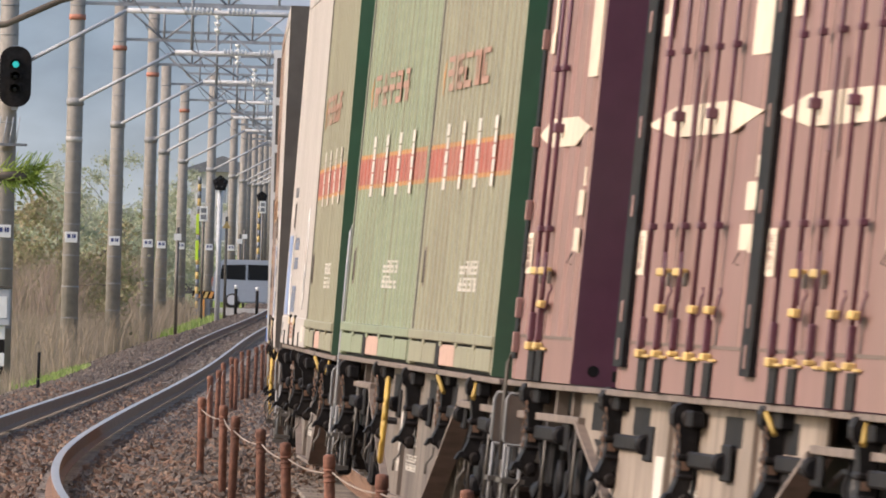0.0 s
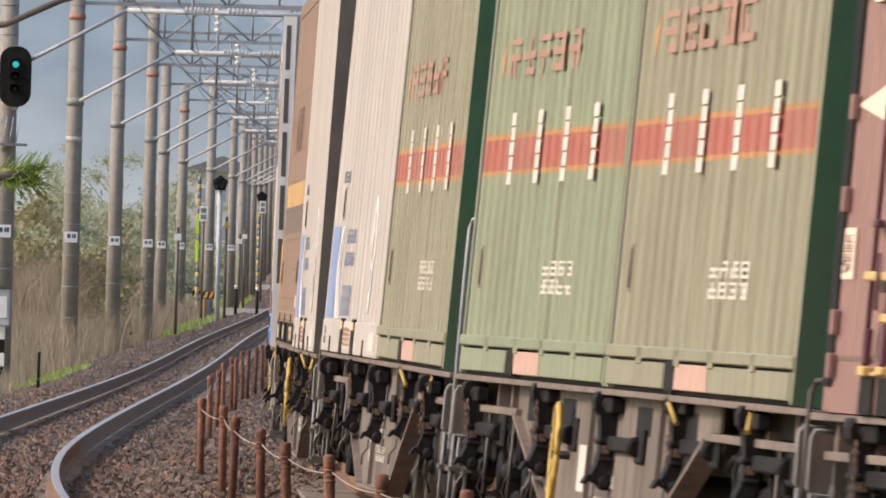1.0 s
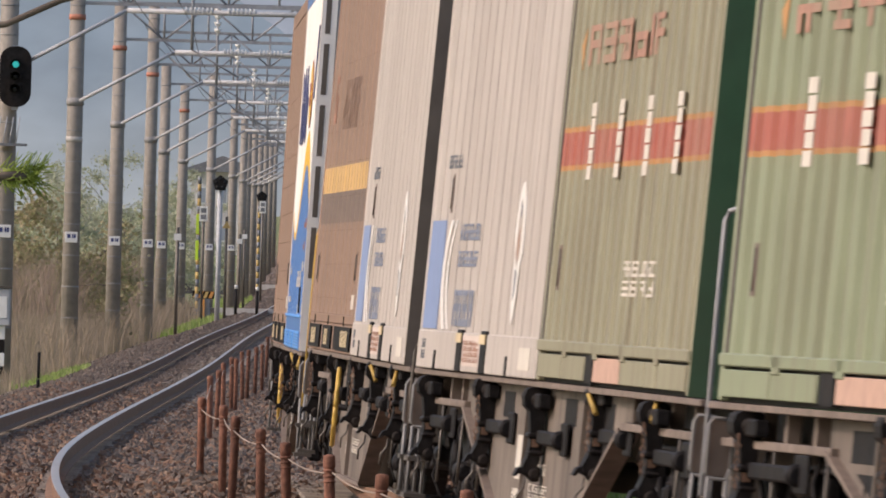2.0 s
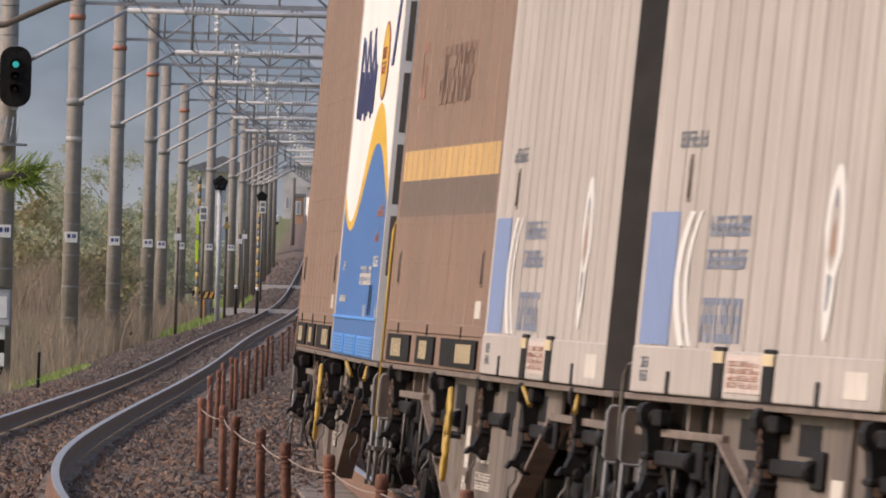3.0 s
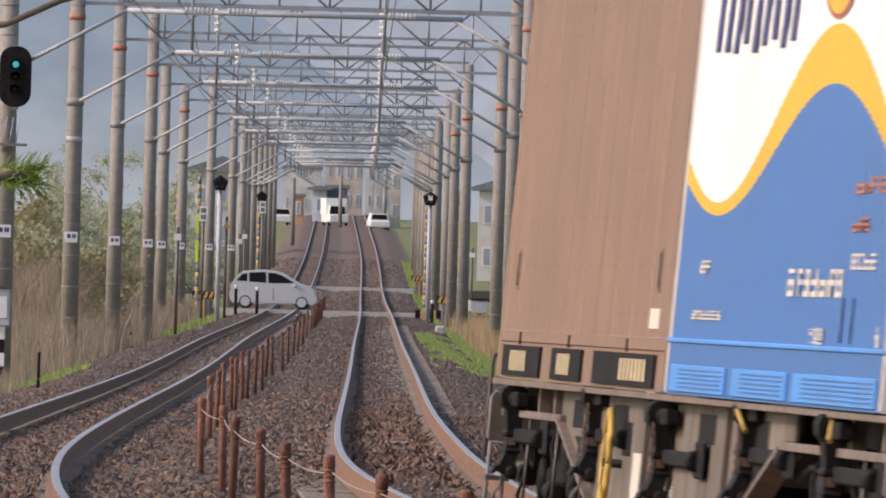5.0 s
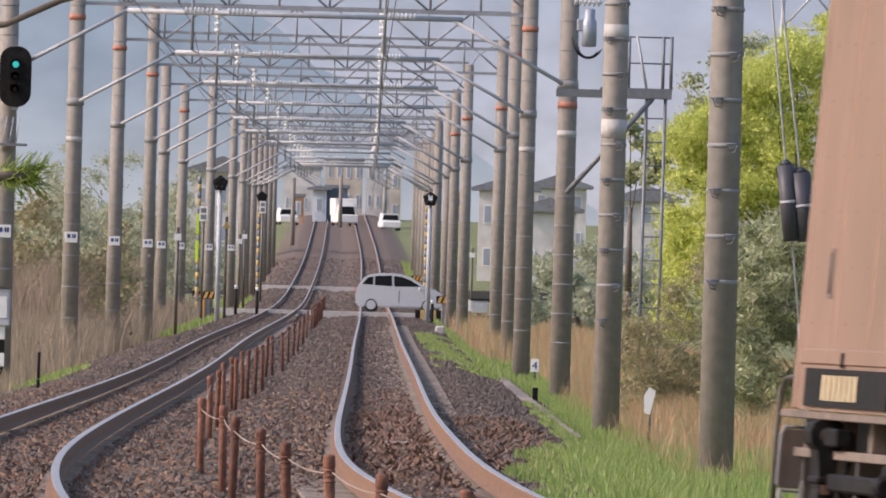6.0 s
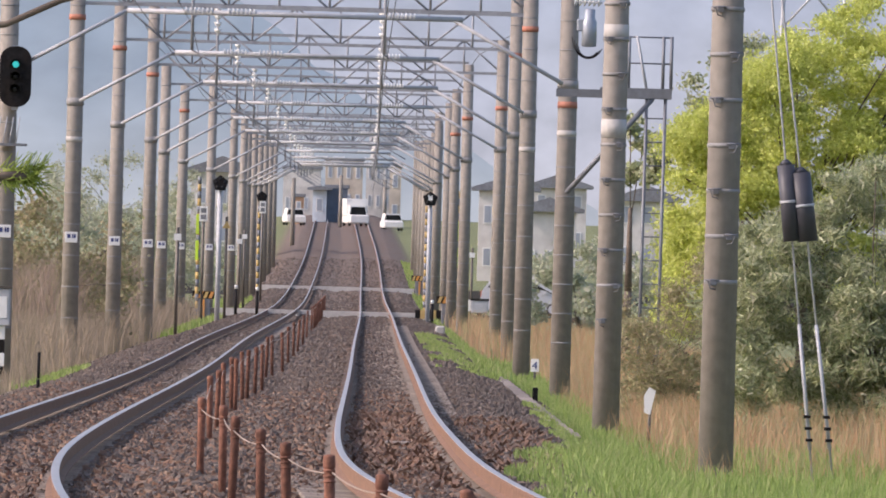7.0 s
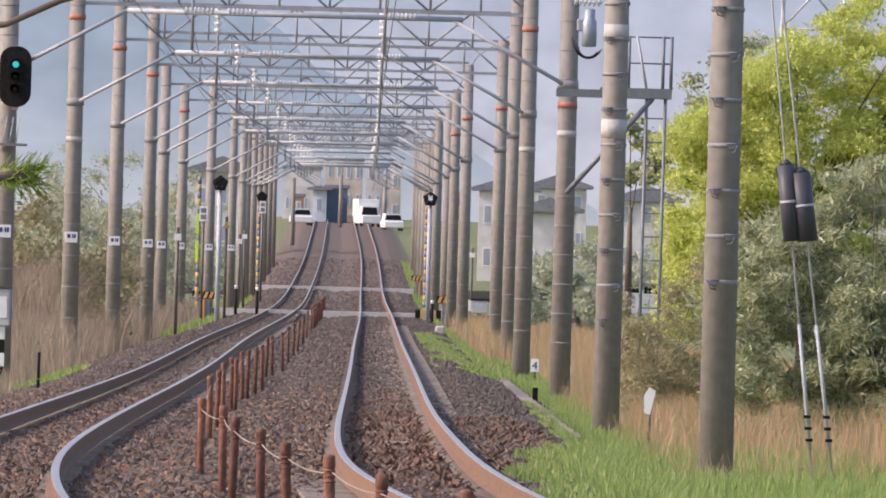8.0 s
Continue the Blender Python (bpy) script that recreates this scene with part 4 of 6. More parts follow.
# ---- wagon underframe ----
def fastener(parent, y, seed, shared):
    """A cast clamp: hump over the deck edge, curved stem, inward arm, hooked foot with its nut, chain and pin."""
    rng = random.Random(seed)
    if "casting" not in shared:
        bm = bmesh.new()
        prism(bm, [(1.20, 0.893), (1.226, 0.878), (1.238, 0.845), (1.232, 0.80), (1.205, 0.775), (1.196, 0.70), (1.190, 0.62), (1.200, 0.55), (1.218, 0.505),
                   (1.212, 0.47), (1.170, 0.475), (1.140, 0.52), (1.128, 0.60), (1.124, 0.72), (1.122, 0.775), (1.098, 0.80), (1.092, 0.845), (1.104, 0.878), (1.13, 0.893)], "y", -0.11, 0.11)
        lathe(bm, [(0.030, 1.09), (0.046, 1.10), (0.046, 1.22), (0.032, 1.236)], (0, 0.02, 0.835), "x", 14)
        lathe(bm, [(0.026, 0.10), (0.038, 0.105), (0.038, 0.14), (0.024, 0.145)], (1.165, 0, 0.83), "y", 12)
        box(bm, 1.118, 1.206, -0.13, 0.13, 0.640, 0.672, 0.010)
        box(bm, 1.122, 1.200, -0.13, 0.13, 0.560, 0.584, 0.010)
        shared["casting"] = bm_mesh("casting", bm, M_BLACK)
        bm = bmesh.new()
        # a link bar runs along the plate to its bearing
        box(bm, 1.128, 1.165, 0.1, 1.5, 0.615, 0.685, 0.010)
        lathe(bm, [(0.03, 1.5), (0.046, 1.51), (0.046, 1.62), (0.03, 1.63)], (1.15, 0, 0.65), "y", 12)
        box(bm, 1.126, 1.145, 1.45, 1.85, 0.575, 0.735, 0.008)
        box(bm, 1.126, 1.19, 0.12, 0.45, 0.79, 0.862, 0.008)
        shared["arm"] = bm_mesh("arm", bm, M_BLACK)
        bm = bmesh.new()
        prism(bm, [(1.205, 0.505), (1.240, 0.492), (1.258, 0.455), (1.246, 0.452), (1.228, 0.470), (1.19, 0.455), (1.165, 0.43), (1.135, 0.432), (1.128, 0.49), (1.15, 0.52)], "y", -0.09, 0.09)
        lathe(bm, [(0.020, 0.08), (0.030, 0.085), (0.030, 0.115), (0.018, 0.12)], (1.158, 0, 0.470), "y", 10)
        shared["foot"] = bm_mesh("foot", bm, M_BLACK)
        bm = bmesh.new()
        tube(bm, [(1.205, 0.1, 0.45), (1.21, 0.12, 0.40), (1.238, 0.12, 0.36), (1.238, 0.12, 0.30)], 0.007, 6)
        shared["hook"] = bm_mesh("hook", bm, M_STEEL)
        bm = bmesh.new()
        for k in range(7):
            z = 0.80 - k * 0.034
            w = 0.012 if k % 2 else 0.004
            tube(bm, [(1.215, 0.14, z), (1.215 + w, 0.15, z - 0.016), (1.215, 0.16, z - 0.034), (1.215 - w, 0.15, z - 0.016), (1.215, 0.14, z)], 0.0035, 4)
        shared["chain"] = bm_mesh("chain", bm, M_RUST)
        bm = bmesh.new()
        box(bm, 1.150, 1.185, 0.111, 0.118, 0.60, 0.64, 0.002)
        shared["cast_plate"] = bm_mesh("cast_plate", bm, M_RUST)
    whole = new("container_fastener", shared["casting"])
    whole.parent, whole["label"] = parent, "black cast fastener hanging from the deck edge"
    whole.matrix_basis = pose(0, y, 0, 0, rng.uniform(-1.5, 1.5), 0)
    for nm in ("arm", "foot", "hook", "chain", "cast_plate"):
        if nm == "chain" and rng.random() < 0.35:
            continue
        q = new(nm, shared[nm])
        q.parent = whole
    return whole


def bm_mesh(name, bm, mat):
    me = bpy.data.meshes.new(name)
    bm.to_mesh(me)
    bm.free()
    me.materials.append(mat)
    return me


SHARED = {}


def bogie(parent, yc):
    bm = bmesh.new()
    prism(bm, [(-1.35, 0.36), (-1.25, 0.50), (-0.55, 0.56), (-0.35, 0.62), (0.35, 0.62), (0.55, 0.56), (1.25, 0.50), (1.35, 0.36), (0.7, 0.30), (0.45, 0.18), (-0.45, 0.18), (-0.7, 0.30)], "x", 0.86, 0.98)
    frame = part("bogie", bm, M_BLACK, parent, "black cast steel bogie")
    frame.matrix_basis = pose(0, yc, 0)
    for dy in (-0.875, 0.875):
        w = bmesh.new()
        for s in (-1, 1):
            lathe(w, [(0.10, s * 0.47), (0.39, s * 0.48), (0.43, s * 0.50), (0.43, s * 0.60), (0.35, s * 0.61), (0.30, s * 0.56), (0.12, s * 0.57), (0.10, s * 0.66)], (0, 0, 0), "x", 28)
        rod(w, (-0.6, 0, 0), (0.6, 0, 0), 0.08, seg=12)
        wheel = part("wheelset", w, M_STEEL, frame, "worn steel wheelset")
        wheel.matrix_basis = pose(0, dy, 0.43)
        WHEELS.append((wheel, dy, 0.43))
        a = bmesh.new()
        box(a, 0.84, 1.04, dy - 0.16, dy + 0.16, 0.29, 0.55, 0.04)
        lathe(a, [(0.11, 1.04), (0.11, 1.08), (0.05, 1.09)], (0, dy, 0.43), "x", 14)
        part("axle_box", a, M_BLACK, frame)
    for dy in (-0.2, 0.0, 0.2):
        c = bmesh.new()
        pts = [(0.93 + 0.06 * math.cos(t), dy + 0.06 * math.sin(t), 0.24 + 0.26 * t / (6 * math.tau)) for t in np.linspace(0, 6 * math.tau, 60)]
        tube(c, pts, 0.014, 5)
        part("spring", c, M_BLACK, frame)
    b = bmesh.new()
    box(b, 0.96, 1.08, -0.5, -0.34, 0.24, 0.5, 0.02)
    box(b, 1.0, 1.1, 0.36, 0.62, 0.14, 0.34, 0.02)
    tube(b, [(1.02, -1.3, 0.5), (1.05, -0.9, 0.66), (1.05, 0.9, 0.66), (1.02, 1.3, 0.5)], 0.02, 6)
    part("brake_gear", b, M_BLACK, frame)


def wagon(label, rail_mat, wheel=True, plate_mat=None):
    root = tagged(empty("container_wagon"), label, "freight wagon", group="wagons of the train")
    rng = random.Random(len(label))
    part("deck", boxed(-1.18, 0.98, -9.9, 9.9, 0.76, 0.872), M_BLACK, root)
    part("side_sill", boxed(1.12, 1.215, -9.95, 9.95, 0.868, 0.898, 0.004), M_SILL, root, "rust-brown side sill")
    part("side_sill", boxed(-1.215, -1.18, -9.95, 9.95, 0.872, 0.898, 0.004), M_SILL, root)
    # deep side plate between the bogies, an upturned trapezoid with flanged slopes
    plate = part("side_plate", prism(bmesh.new(), [(-6.5, 0.866), (-6.5, 0.735), (-6.2, 0.715), (-2.9, 0.14), (1.7, 0.14), (4.7, 0.70), (5.1, 0.735), (5.1, 0.866)], "x", 1.11, 1.125), plate_mat or M_SOOTY, root, "soot-streaked tan side plate")
    for a, b in (((-6.3, 0.725), (-2.9, 0.14)), ((4.8, 0.715), (1.7, 0.14))):
        part("flange", prism(bmesh.new(), [(a[0], a[1] + 0.012), (b[0], b[1] + 0.012), (b[0], b[1] - 0.008), (a[0], a[1] - 0.012)], "x", 1.06, 1.168), M_SILL, plate, "rust-brown flange along the slope")
    part("flange", boxed(1.06, 1.16, -2.9, 1.7, 0.122, 0.142), M_SILL, plate)
    # lower rails over the bogies with posts between them and the sill
    for y0, y1 in ((-9.75, -6.2), (4.8, 9.75)):
        part("lower_rail", boxed(1.07, 1.16, y0, y1, 0.715, 0.752, 0.004), M_SILL, root, "rust-brown lower rail over the bogie")
        for q in (0.02, 0.3, 0.52, 0.78):
            y = y0 + (y1 - y0) * q
            part("post", boxed(1.07, 1.125, y - 0.05, y + 0.05, 0.752, 0.868), M_SILL, root)
    for y in (-4.9, -1.6, 2.3):
        part("stiffener", boxed(1.125, 1.15, y - 0.03, y + 0.03, 0.50 if abs(y) > 2 else 0.15, 0.866), plate_mat or M_SOOTY, plate)
    # flat black sheets on the plate paint the shade of its openings
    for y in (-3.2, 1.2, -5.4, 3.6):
        part("opening_shade", boxed(1.121, 1.127, y - 0.40, y + 0.40, 0.70, 0.83), M_BLACK, plate, "black sheet standing for a shaded opening in the plate")
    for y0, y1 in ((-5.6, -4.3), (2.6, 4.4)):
        part("opening_shade", prism(bmesh.new(), [(y0, 0.66), (y1, 0.66), ((y0 + y1) / 2 + (0.5 if y0 < 0 else -0.5), 0.44)], "x", 1.121, 1.127), M_BLACK, plate, "black sheet standing for a shaded opening beside the slope")
    for k, (y0, y1, z0, z1, n) in enumerate(((-1.2, 0.1, 0.30, 0.40, 6), (-1.2, -0.1, 0.44, 0.50, 5), (-2.4, -1.8, 0.28, 0.36, 3))):
        bars(plate, "lettering", M_CHALK, y0, y1, z0, z1, n, k, x=1.127, rows=2)
    part("white_patch", boxed(1.125, 1.129, -2.3, -1.9, 0.40, 0.62), M_CHALK, plate)
    part("white_patch", prism(bmesh.new(), [(-2.4, 0.33), (-2.1, 0.355), (-1.8, 0.33), (-2.1, 0.305)], "x", 1.125, 1.129), M_CHALK, plate)
    for k, y in enumerate((-8.75, -4.35, -0.4, 3.3, 7.1)):
        fastener(root, y, k + len(label), SHARED)
    for y, t in ((3.42, 0.10), (7.22, -0.12)):
        part("yellow_lever", rod(bmesh.new(), (1.20 + t / 8, y, 0.862), (1.19 - t / 8, y + 0.1, 0.775), 0.013, seg=8), M_WHEELYEL, root, "yellow lever")
    # brake gear hanging by the bogies
    for y in (-8.9, -7.2, -5.6, 5.7, 7.4, 8.9):
        g = bmesh.new()
        lo = rng.uniform(0.34, 0.48)
        box(g, 1.01, 1.085, y, y + rng.uniform(0.3, 0.6), lo, rng.uniform(0.60, 0.69), 0.018)
        lathe(g, [(0.03, 0.0), (0.055, 0.01), (0.055, 0.35), (0.03, 0.37)], (1.06, y - 0.2, lo - 0.03), "y", 12)
        part("brake_cylinder", g, M_BLACK, root)
        g = bmesh.new()
        tube(g, [(1.10, y + 0.3, 0.71), (1.125, y + 0.3, 0.60), (1.11, y + 0.4, 0.45), (1.14, y + 0.4, 0.33), (1.10, y + 0.5, 0.22)], 0.011, 6)
        part("brake_hose", g, M_BLACK, root)
        g = bmesh.new()
        rod(g, (1.15, y + 0.9, 0.72), (1.155, y + 0.95, 0.30), 0.008, seg=6)
        part("hanger_rod", g, M_STEEL, root)
    part("air_pipe", tube(bmesh.new(), [(1.09, -9.6, 0.60), (1.09, -6.6, 0.66), (1.06, -6.0, 0.60)], 0.014, 6), M_BLACK, root)
    part("air_pipe", tube(bmesh.new(), [(1.06, 4.8, 0.60), (1.09, 5.6, 0.66), (1.09, 9.6, 0.58)], 0.014, 6), M_BLACK, root)
    if wheel:
        g = bmesh.new()
        tube(g, [(1.20, -2.9 + 0.24 * math.cos(a), 0.56 + 0.24 * math.sin(a)) for a in np.linspace(0, math.tau, 33)], 0.016, 8)
        for k in range(5):
            a = k * math.tau / 5
            rod(g, (1.19, -2.9, 0.56), (1.20, -2.9 + 0.23 * math.cos(a), 0.56 + 0.23 * math.sin(a)), 0.006, seg=5)
        hub = part("brake_wheel", g, M_WHEELYEL, root, "yellow spoked handbrake wheel")
        hub.matrix_basis = Matrix.Translation((1.20, -2.9, 0)) @ pose(0, 0, 0, 0, 0, -2) @ Matrix.Translation((-1.20, 2.9, 0))
        part("hub", lathe(bmesh.new(), [(0.02, 1.04), (0.045, 1.05), (0.045, 1.09), (0.02, 1.10), (0.02, 1.215)], (0, -2.9, 0.56), "x", 12), M_BLACK, hub, "black wheel hub")
    g = bmesh.new()
    top = 1.66 if rail_mat else 0.98
    tube(g, [(1.21, -9.85, 0.5), (1.22, -9.85, top - 0.2), (1.22, -9.85, top), (1.215, -9.75, top + 0.04), (1.19, -9.5, top + 0.06), (1.17, -9.47, top + 0.04)], 0.011, 8)
    part("handrail", g, rail_mat or M_STEEL, root, "upright end handrail")
    for s in (-1, 1):
        # rounded hand loop with its back plate, and the step below it
        ye = s * 9.75
        g = bmesh.new()
        loop = [(1.11, 0.62), (1.11, 0.80), (1.125, 0.83), (1.20, 0.83), (1.215, 0.80), (1.215, 0.60), (1.20, 0.575), (1.125, 0.575), (1.11, 0.62)]
        tube(g, [(x, ye, z) for x, z in loop], 0.009, 6)
        step = part("step", g, M_STRAP, root, "pale steel hand loop over a shunter's step")
        part("back_plate", boxed(1.115, 1.205, ye - 0.03, ye - 0.02, 0.585, 0.82), M_SILL, step)
        g = bmesh.new()
        for x in (1.12, 1.20):
            rod(g, (x, ye, 0.58), (x, ye, 0.20), 0.010, seg=6)
        part("step_leg", g, M_STRAP, step)
        for z in (0.20, 0.40):
            part("tread", boxed(1.10, 1.22, ye - 0.15, ye + 0.15, z - 0.012, z + 0.012), M_STEEL, step)
        part("end_beam", boxed(-1.1, 1.08, s * 9.98 - 0.06, s * 9.98 + 0.06, 0.5, 0.84), M_DKEND, root)
        g = bmesh.new()
        box(g, -0.14, 0.14, min(s * 10.0, s * 10.25), max(s * 10.0, s * 10.25), 0.76, 0.98, 0.03)
        part("coupler", g, M_BLACK, root)
    bogie(root, -PIVOT)
    bogie(root, PIVOT)
    return root


LONG = 9.41
LOADS = [
    [(brown_container(LONG, False), -9.45), (blue_container(LONG), 0.02)],
    [(brown_container(LONG, True), -9.45), (white_container(LONG, 1), 0.02)],
    [(white_container(LONG, 2), -9.45), (green_container(LONG, 11, M_GREENFADED, "sun-bleached green corrugated freight container with a red band"), 0.02)],
    [(green_container(LONG, 21, M_GREEN, "pale green corrugated freight container with a red band edged orange"), -9.45), (green_container(LONG, 31, M_GREENFADED, "sun-bleached green corrugated freight container with a red band"), 0.02)],
    [(maroon_container(3.4, 1, 2), -9.45), (maroon_container(12.3, 2, 5), -3.55)],
]
WAGON_LABELS = ("last container wagon with a brown and a blue container", "container wagon with brown and white containers",
                "container wagon with white and pale green containers", "container wagon with two pale green containers",
                "container wagon with faded maroon containers")
for i, load in enumerate(LOADS):
    MOVING.append((wagon(WAGON_LABELS[i], M_WHEELYEL if i == 1 else M_GALV if i == 3 else None, i in (0, 1, 3), M_GREYTAN if i == 4 else None), i, Matrix.Identity(4)))
    for thing, y in load:
        MOVING.append((thing, i, pose(0, y, FLOOR)))


# ---- plants ----
M_LEAF_BRIGHT = island("spring_leaves", [(0.42, 0.47, 0.11), (0.58, 0.63, 0.16), (0.68, 0.70, 0.24), (0.50, 0.56, 0.13)], 0.6, translucent=0.55)
M_LEAF_DARK = island("evergreen_leaves", [(0.16, 0.19, 0.09), (0.34, 0.38, 0.19), (0.54, 0.55, 0.34), (0.24, 0.29, 0.13), (0.60, 0.56, 0.41)], 0.4, translucent=0.38)
M_LEAF_BROWN = island("brown_scrub_leaves", [(0.28, 0.24, 0.13), (0.38, 0.32, 0.19), (0.28, 0.30, 0.13), (0.42, 0.34, 0.22)], 0.8, translucent=0.3)
# distant bushes: air haze is mixed into these pale leaf colours
M_LEAF_HAZE = island("far_hazed_leaves", [(0.36, 0.40, 0.26), (0.44, 0.47, 0.32), (0.48, 0.46, 0.35), (0.38, 0.43, 0.28)], 0.8, translucent=0.4)
M_GRASS = island("green_grass", [(0.17, 0.25, 0.05), (0.28, 0.38, 0.08), (0.36, 0.46, 0.13), (0.42, 0.42, 0.18)], 0.7, translucent=0.3)
M_DRY = island("dry_orange_grass", [(0.50, 0.26, 0.13), (0.58, 0.36, 0.20), (0.52, 0.40, 0.23), (0.30, 0.30, 0.10)], 0.8, translucent=0.25)
M_REED = island("dry_reeds", [(0.33, 0.255, 0.18), (0.42, 0.33, 0.245), (0.25, 0.19, 0.13), (0.29, 0.24, 0.15)], 0.8, translucent=0.25)
M_TWIG = island("bare_twigs", [(0.30, 0.22, 0.17), (0.38, 0.28, 0.22), (0.25, 0.19, 0.13), (0.28, 0.26, 0.13)], 0.85, translucent=0.2)
M_BARK = material("bark", (0.14, 0.11, 0.085), 0.9, vary=0.3, grain=14, bump=0.4)
M_STONE = island("ballast_stone", [(0.075, 0.060, 0.050), (0.105, 0.084, 0.070), (0.135, 0.108, 0.09), (0.125, 0.086, 0.062), (0.09, 0.072, 0.06), (0.17, 0.14, 0.118)], 0.9)
M_LITTER = island("fallen_leaves", [(0.17, 0.095, 0.062), (0.21, 0.125, 0.082), (0.13, 0.075, 0.05), (0.27, 0.19, 0.135)], 0.85)


def leaves(name, clumps, count, size, mat, parent, seed, long=1.6):
    """Many small leaves gathered in clumps: (centre, radii) pairs."""
    r = np.random.RandomState(seed)
    c = np.array([k[0] for k in clumps], float)
    rad = np.array([k[1] for k in clumps], float)
    vol = rad.prod(1) ** 0.67
    pick = r.choice(len(c), count, p=vol / vol.sum())
    d = r.normal(size=(count, 3))
    d /= np.linalg.norm(d, axis=1)[:, None]
    p = c[pick] + d * rad[pick] * np.abs(r.normal(0.62, 0.34, count))[:, None]
    a = r.normal(size=(count, 3))
    a /= np.linalg.norm(a, axis=1)[:, None]
    b = np.cross(a, r.normal(size=(count, 3)))
    b /= np.linalg.norm(b, axis=1)[:, None] + 1e-9
    s = size * r.uniform(0.6, 1.4, count)[:, None]
    v = np.stack([p - a * s * long / 2, p + b * s / 2, p + a * s * long / 2, p - b * s / 2], 1).reshape(-1, 3)
    f = np.arange(count * 4).reshape(-1, 4)
    return raw(name, v.tolist(), f.tolist(), mat, parent)


def blades(name, x, y, tall, wide, mat, label, seed, droop=0.35, segs=2):
    """Upright blades, each two pieces, bent to one side."""
    r = np.random.RandomState(seed)
    n = len(x)
    z = height(x, y) + height_mid(x, y) - 0.03
    h = tall * r.uniform(0.5, 1.15, n)
    ang = r.uniform(0, math.tau, n)
    dx, dy = np.cos(ang) * h * droop * r.uniform(0.1, 1, n), np.sin(ang) * h * droop * r.uniform(0.1, 1, n)
    w = wide * r.uniform(0.6, 1.3, n)
    t = r.uniform(-0.5, 0.5, n)
    wx, wy = np.cos(t) * w / 2, np.sin(t) * w / 2
    base = np.stack([x, y, z], 1)
    v = np.stack([base + np.stack([-wx, -wy, 0 * h], 1), base + np.stack([wx, wy, 0 * h], 1),
                  base + np.stack([dx * 0.35 + wx * 0.8, dy * 0.35 + wy, h * 0.6], 1), base + np.stack([dx * 0.35 - wx * 0.8, dy * 0.35 - wy, h * 0.6], 1),
                  base + np.stack([dx, dy, h], 1)], 1).reshape(-1, 3)
    k = np.arange(n)[:, None] * 5
    quads = (k + np.array([0, 1, 2, 3])).tolist()
    tris = (k + np.array([3, 2, 4])).tolist()
    ob = raw(name, v.tolist(), quads + tris, mat)
    return tagged(ob, label, "grass", kind="stuff")


def tree(name, label, x, y, trunk_h, clumps, count, size, mat, seed, long=1.6, r0=0.13, category="tree"):
    z = float(height(x, y)) - 0.1
    root = tagged(empty(name, pose(x, y, z)), label, category)
    rng = random.Random(seed)
    bm = bmesh.new()
    top = Vector((rng.uniform(-0.3, 0.3), 0, trunk_h))
    mid = Vector((rng.uniform(-0.15, 0.15), 0.05, trunk_h * 0.5))
    rod(bm, (0, 0, 0), mid, r0, r0 * 0.75, 9)
    rod(bm, mid, top, r0 * 0.75, r0 * 0.4, 9)
    trunk = part("trunk", bm, M_BARK, root)
    local = [((cx - x, cy - y, cz - z), rr) for (cx, cy, cz), rr in clumps]
    for k, (c, rr) in enumerate(local):
        if k % 8 == 0:
            bm = bmesh.new()
            start = mid.lerp(top, rng.uniform(0.0, 1.0))
            bend = start.lerp(Vector(c), 0.55) + Vector((0, 0, 0.15))
            tube(bm, [start, bend, c], r0 * 0.12, 5)
            part("limb", bm, M_BARK, trunk)
    leaves("crown", local, count, size, mat, root, seed, long)
    return root


def clump_field(seed, n, x0, x1, y, dy, z0, top, r0, r1):
    rng = random.Random(seed)
    out = []
    while len(out) < n:
        x = rng.uniform(x0, x1)
        hi = top(x)
        z = rng.uniform(z0, hi)
        r = rng.uniform(r0, r1)
        out.append(((x, y + rng.uniform(-dy, dy), z - r * 0.5), (r, r * 1.3, r * 0.7)))
    return out


tree("broadleaf_tree", "spreading tree in fresh yellow-green spring leaf beside the line", 6.0, 268, 3.4,
     clump_field(1, 420, 3.75, 9.0, 268, 1.5, 1.0, lambda x: 4.1 + 2.6 * min(1, max(0, (x - 3.7) / 3.4)) ** 0.75, 0.16, 0.42), 210000, 0.040, M_LEAF_BRIGHT, 1)
tree("evergreen_shrub", "dense dark green evergreen shrub with long narrow leaves", 6.0, 228, 1.6,
     clump_field(2, 210, 4.0, 8.2, 228, 1.3, -0.5, lambda x: 2.35 + 1.05 * min(1, max(0, (x - 4.0) / 1.8)), 0.18, 0.42), 90000, 0.022, M_LEAF_DARK, 2, 7.0, 0.08, "shrub")
tree("brown_shrub", "loose brown-green scrub with bare twigs on the verge", 3.5, 250, 1.2,
     clump_field(3, 130, 2.75, 4.9, 250, 0.9, -0.5, lambda x: 1.45 + 0.4 * math.sin(x * 3.4) + 0.3 * (x - 2.7), 0.14, 0.34), 26000, 0.020, M_LEAF_BROWN, 3, 4.0, 0.05, "shrub")
tree("distant_tree", "tall hazy conifer tips behind the spring tree", 8.0, 420, 5.0,
     clump_field(4, 60, 6.4, 9.5, 420, 1.0, 4.5, lambda x: 8.6 - abs(x - 8.0) * 0.6, 0.2, 0.5), 9000, 0.08, M_LEAF_DARK, 4)
tree("distant_tree", "small dark tree behind the spring foliage", 4.6, 400, 4.2,
     clump_field(5, 12, 4.3, 5.4, 400, 0.8, 4.2, lambda x: 5.9 - abs(x - 4.7), 0.2, 0.4), 2200, 0.10, M_LEAF_DARK, 5)
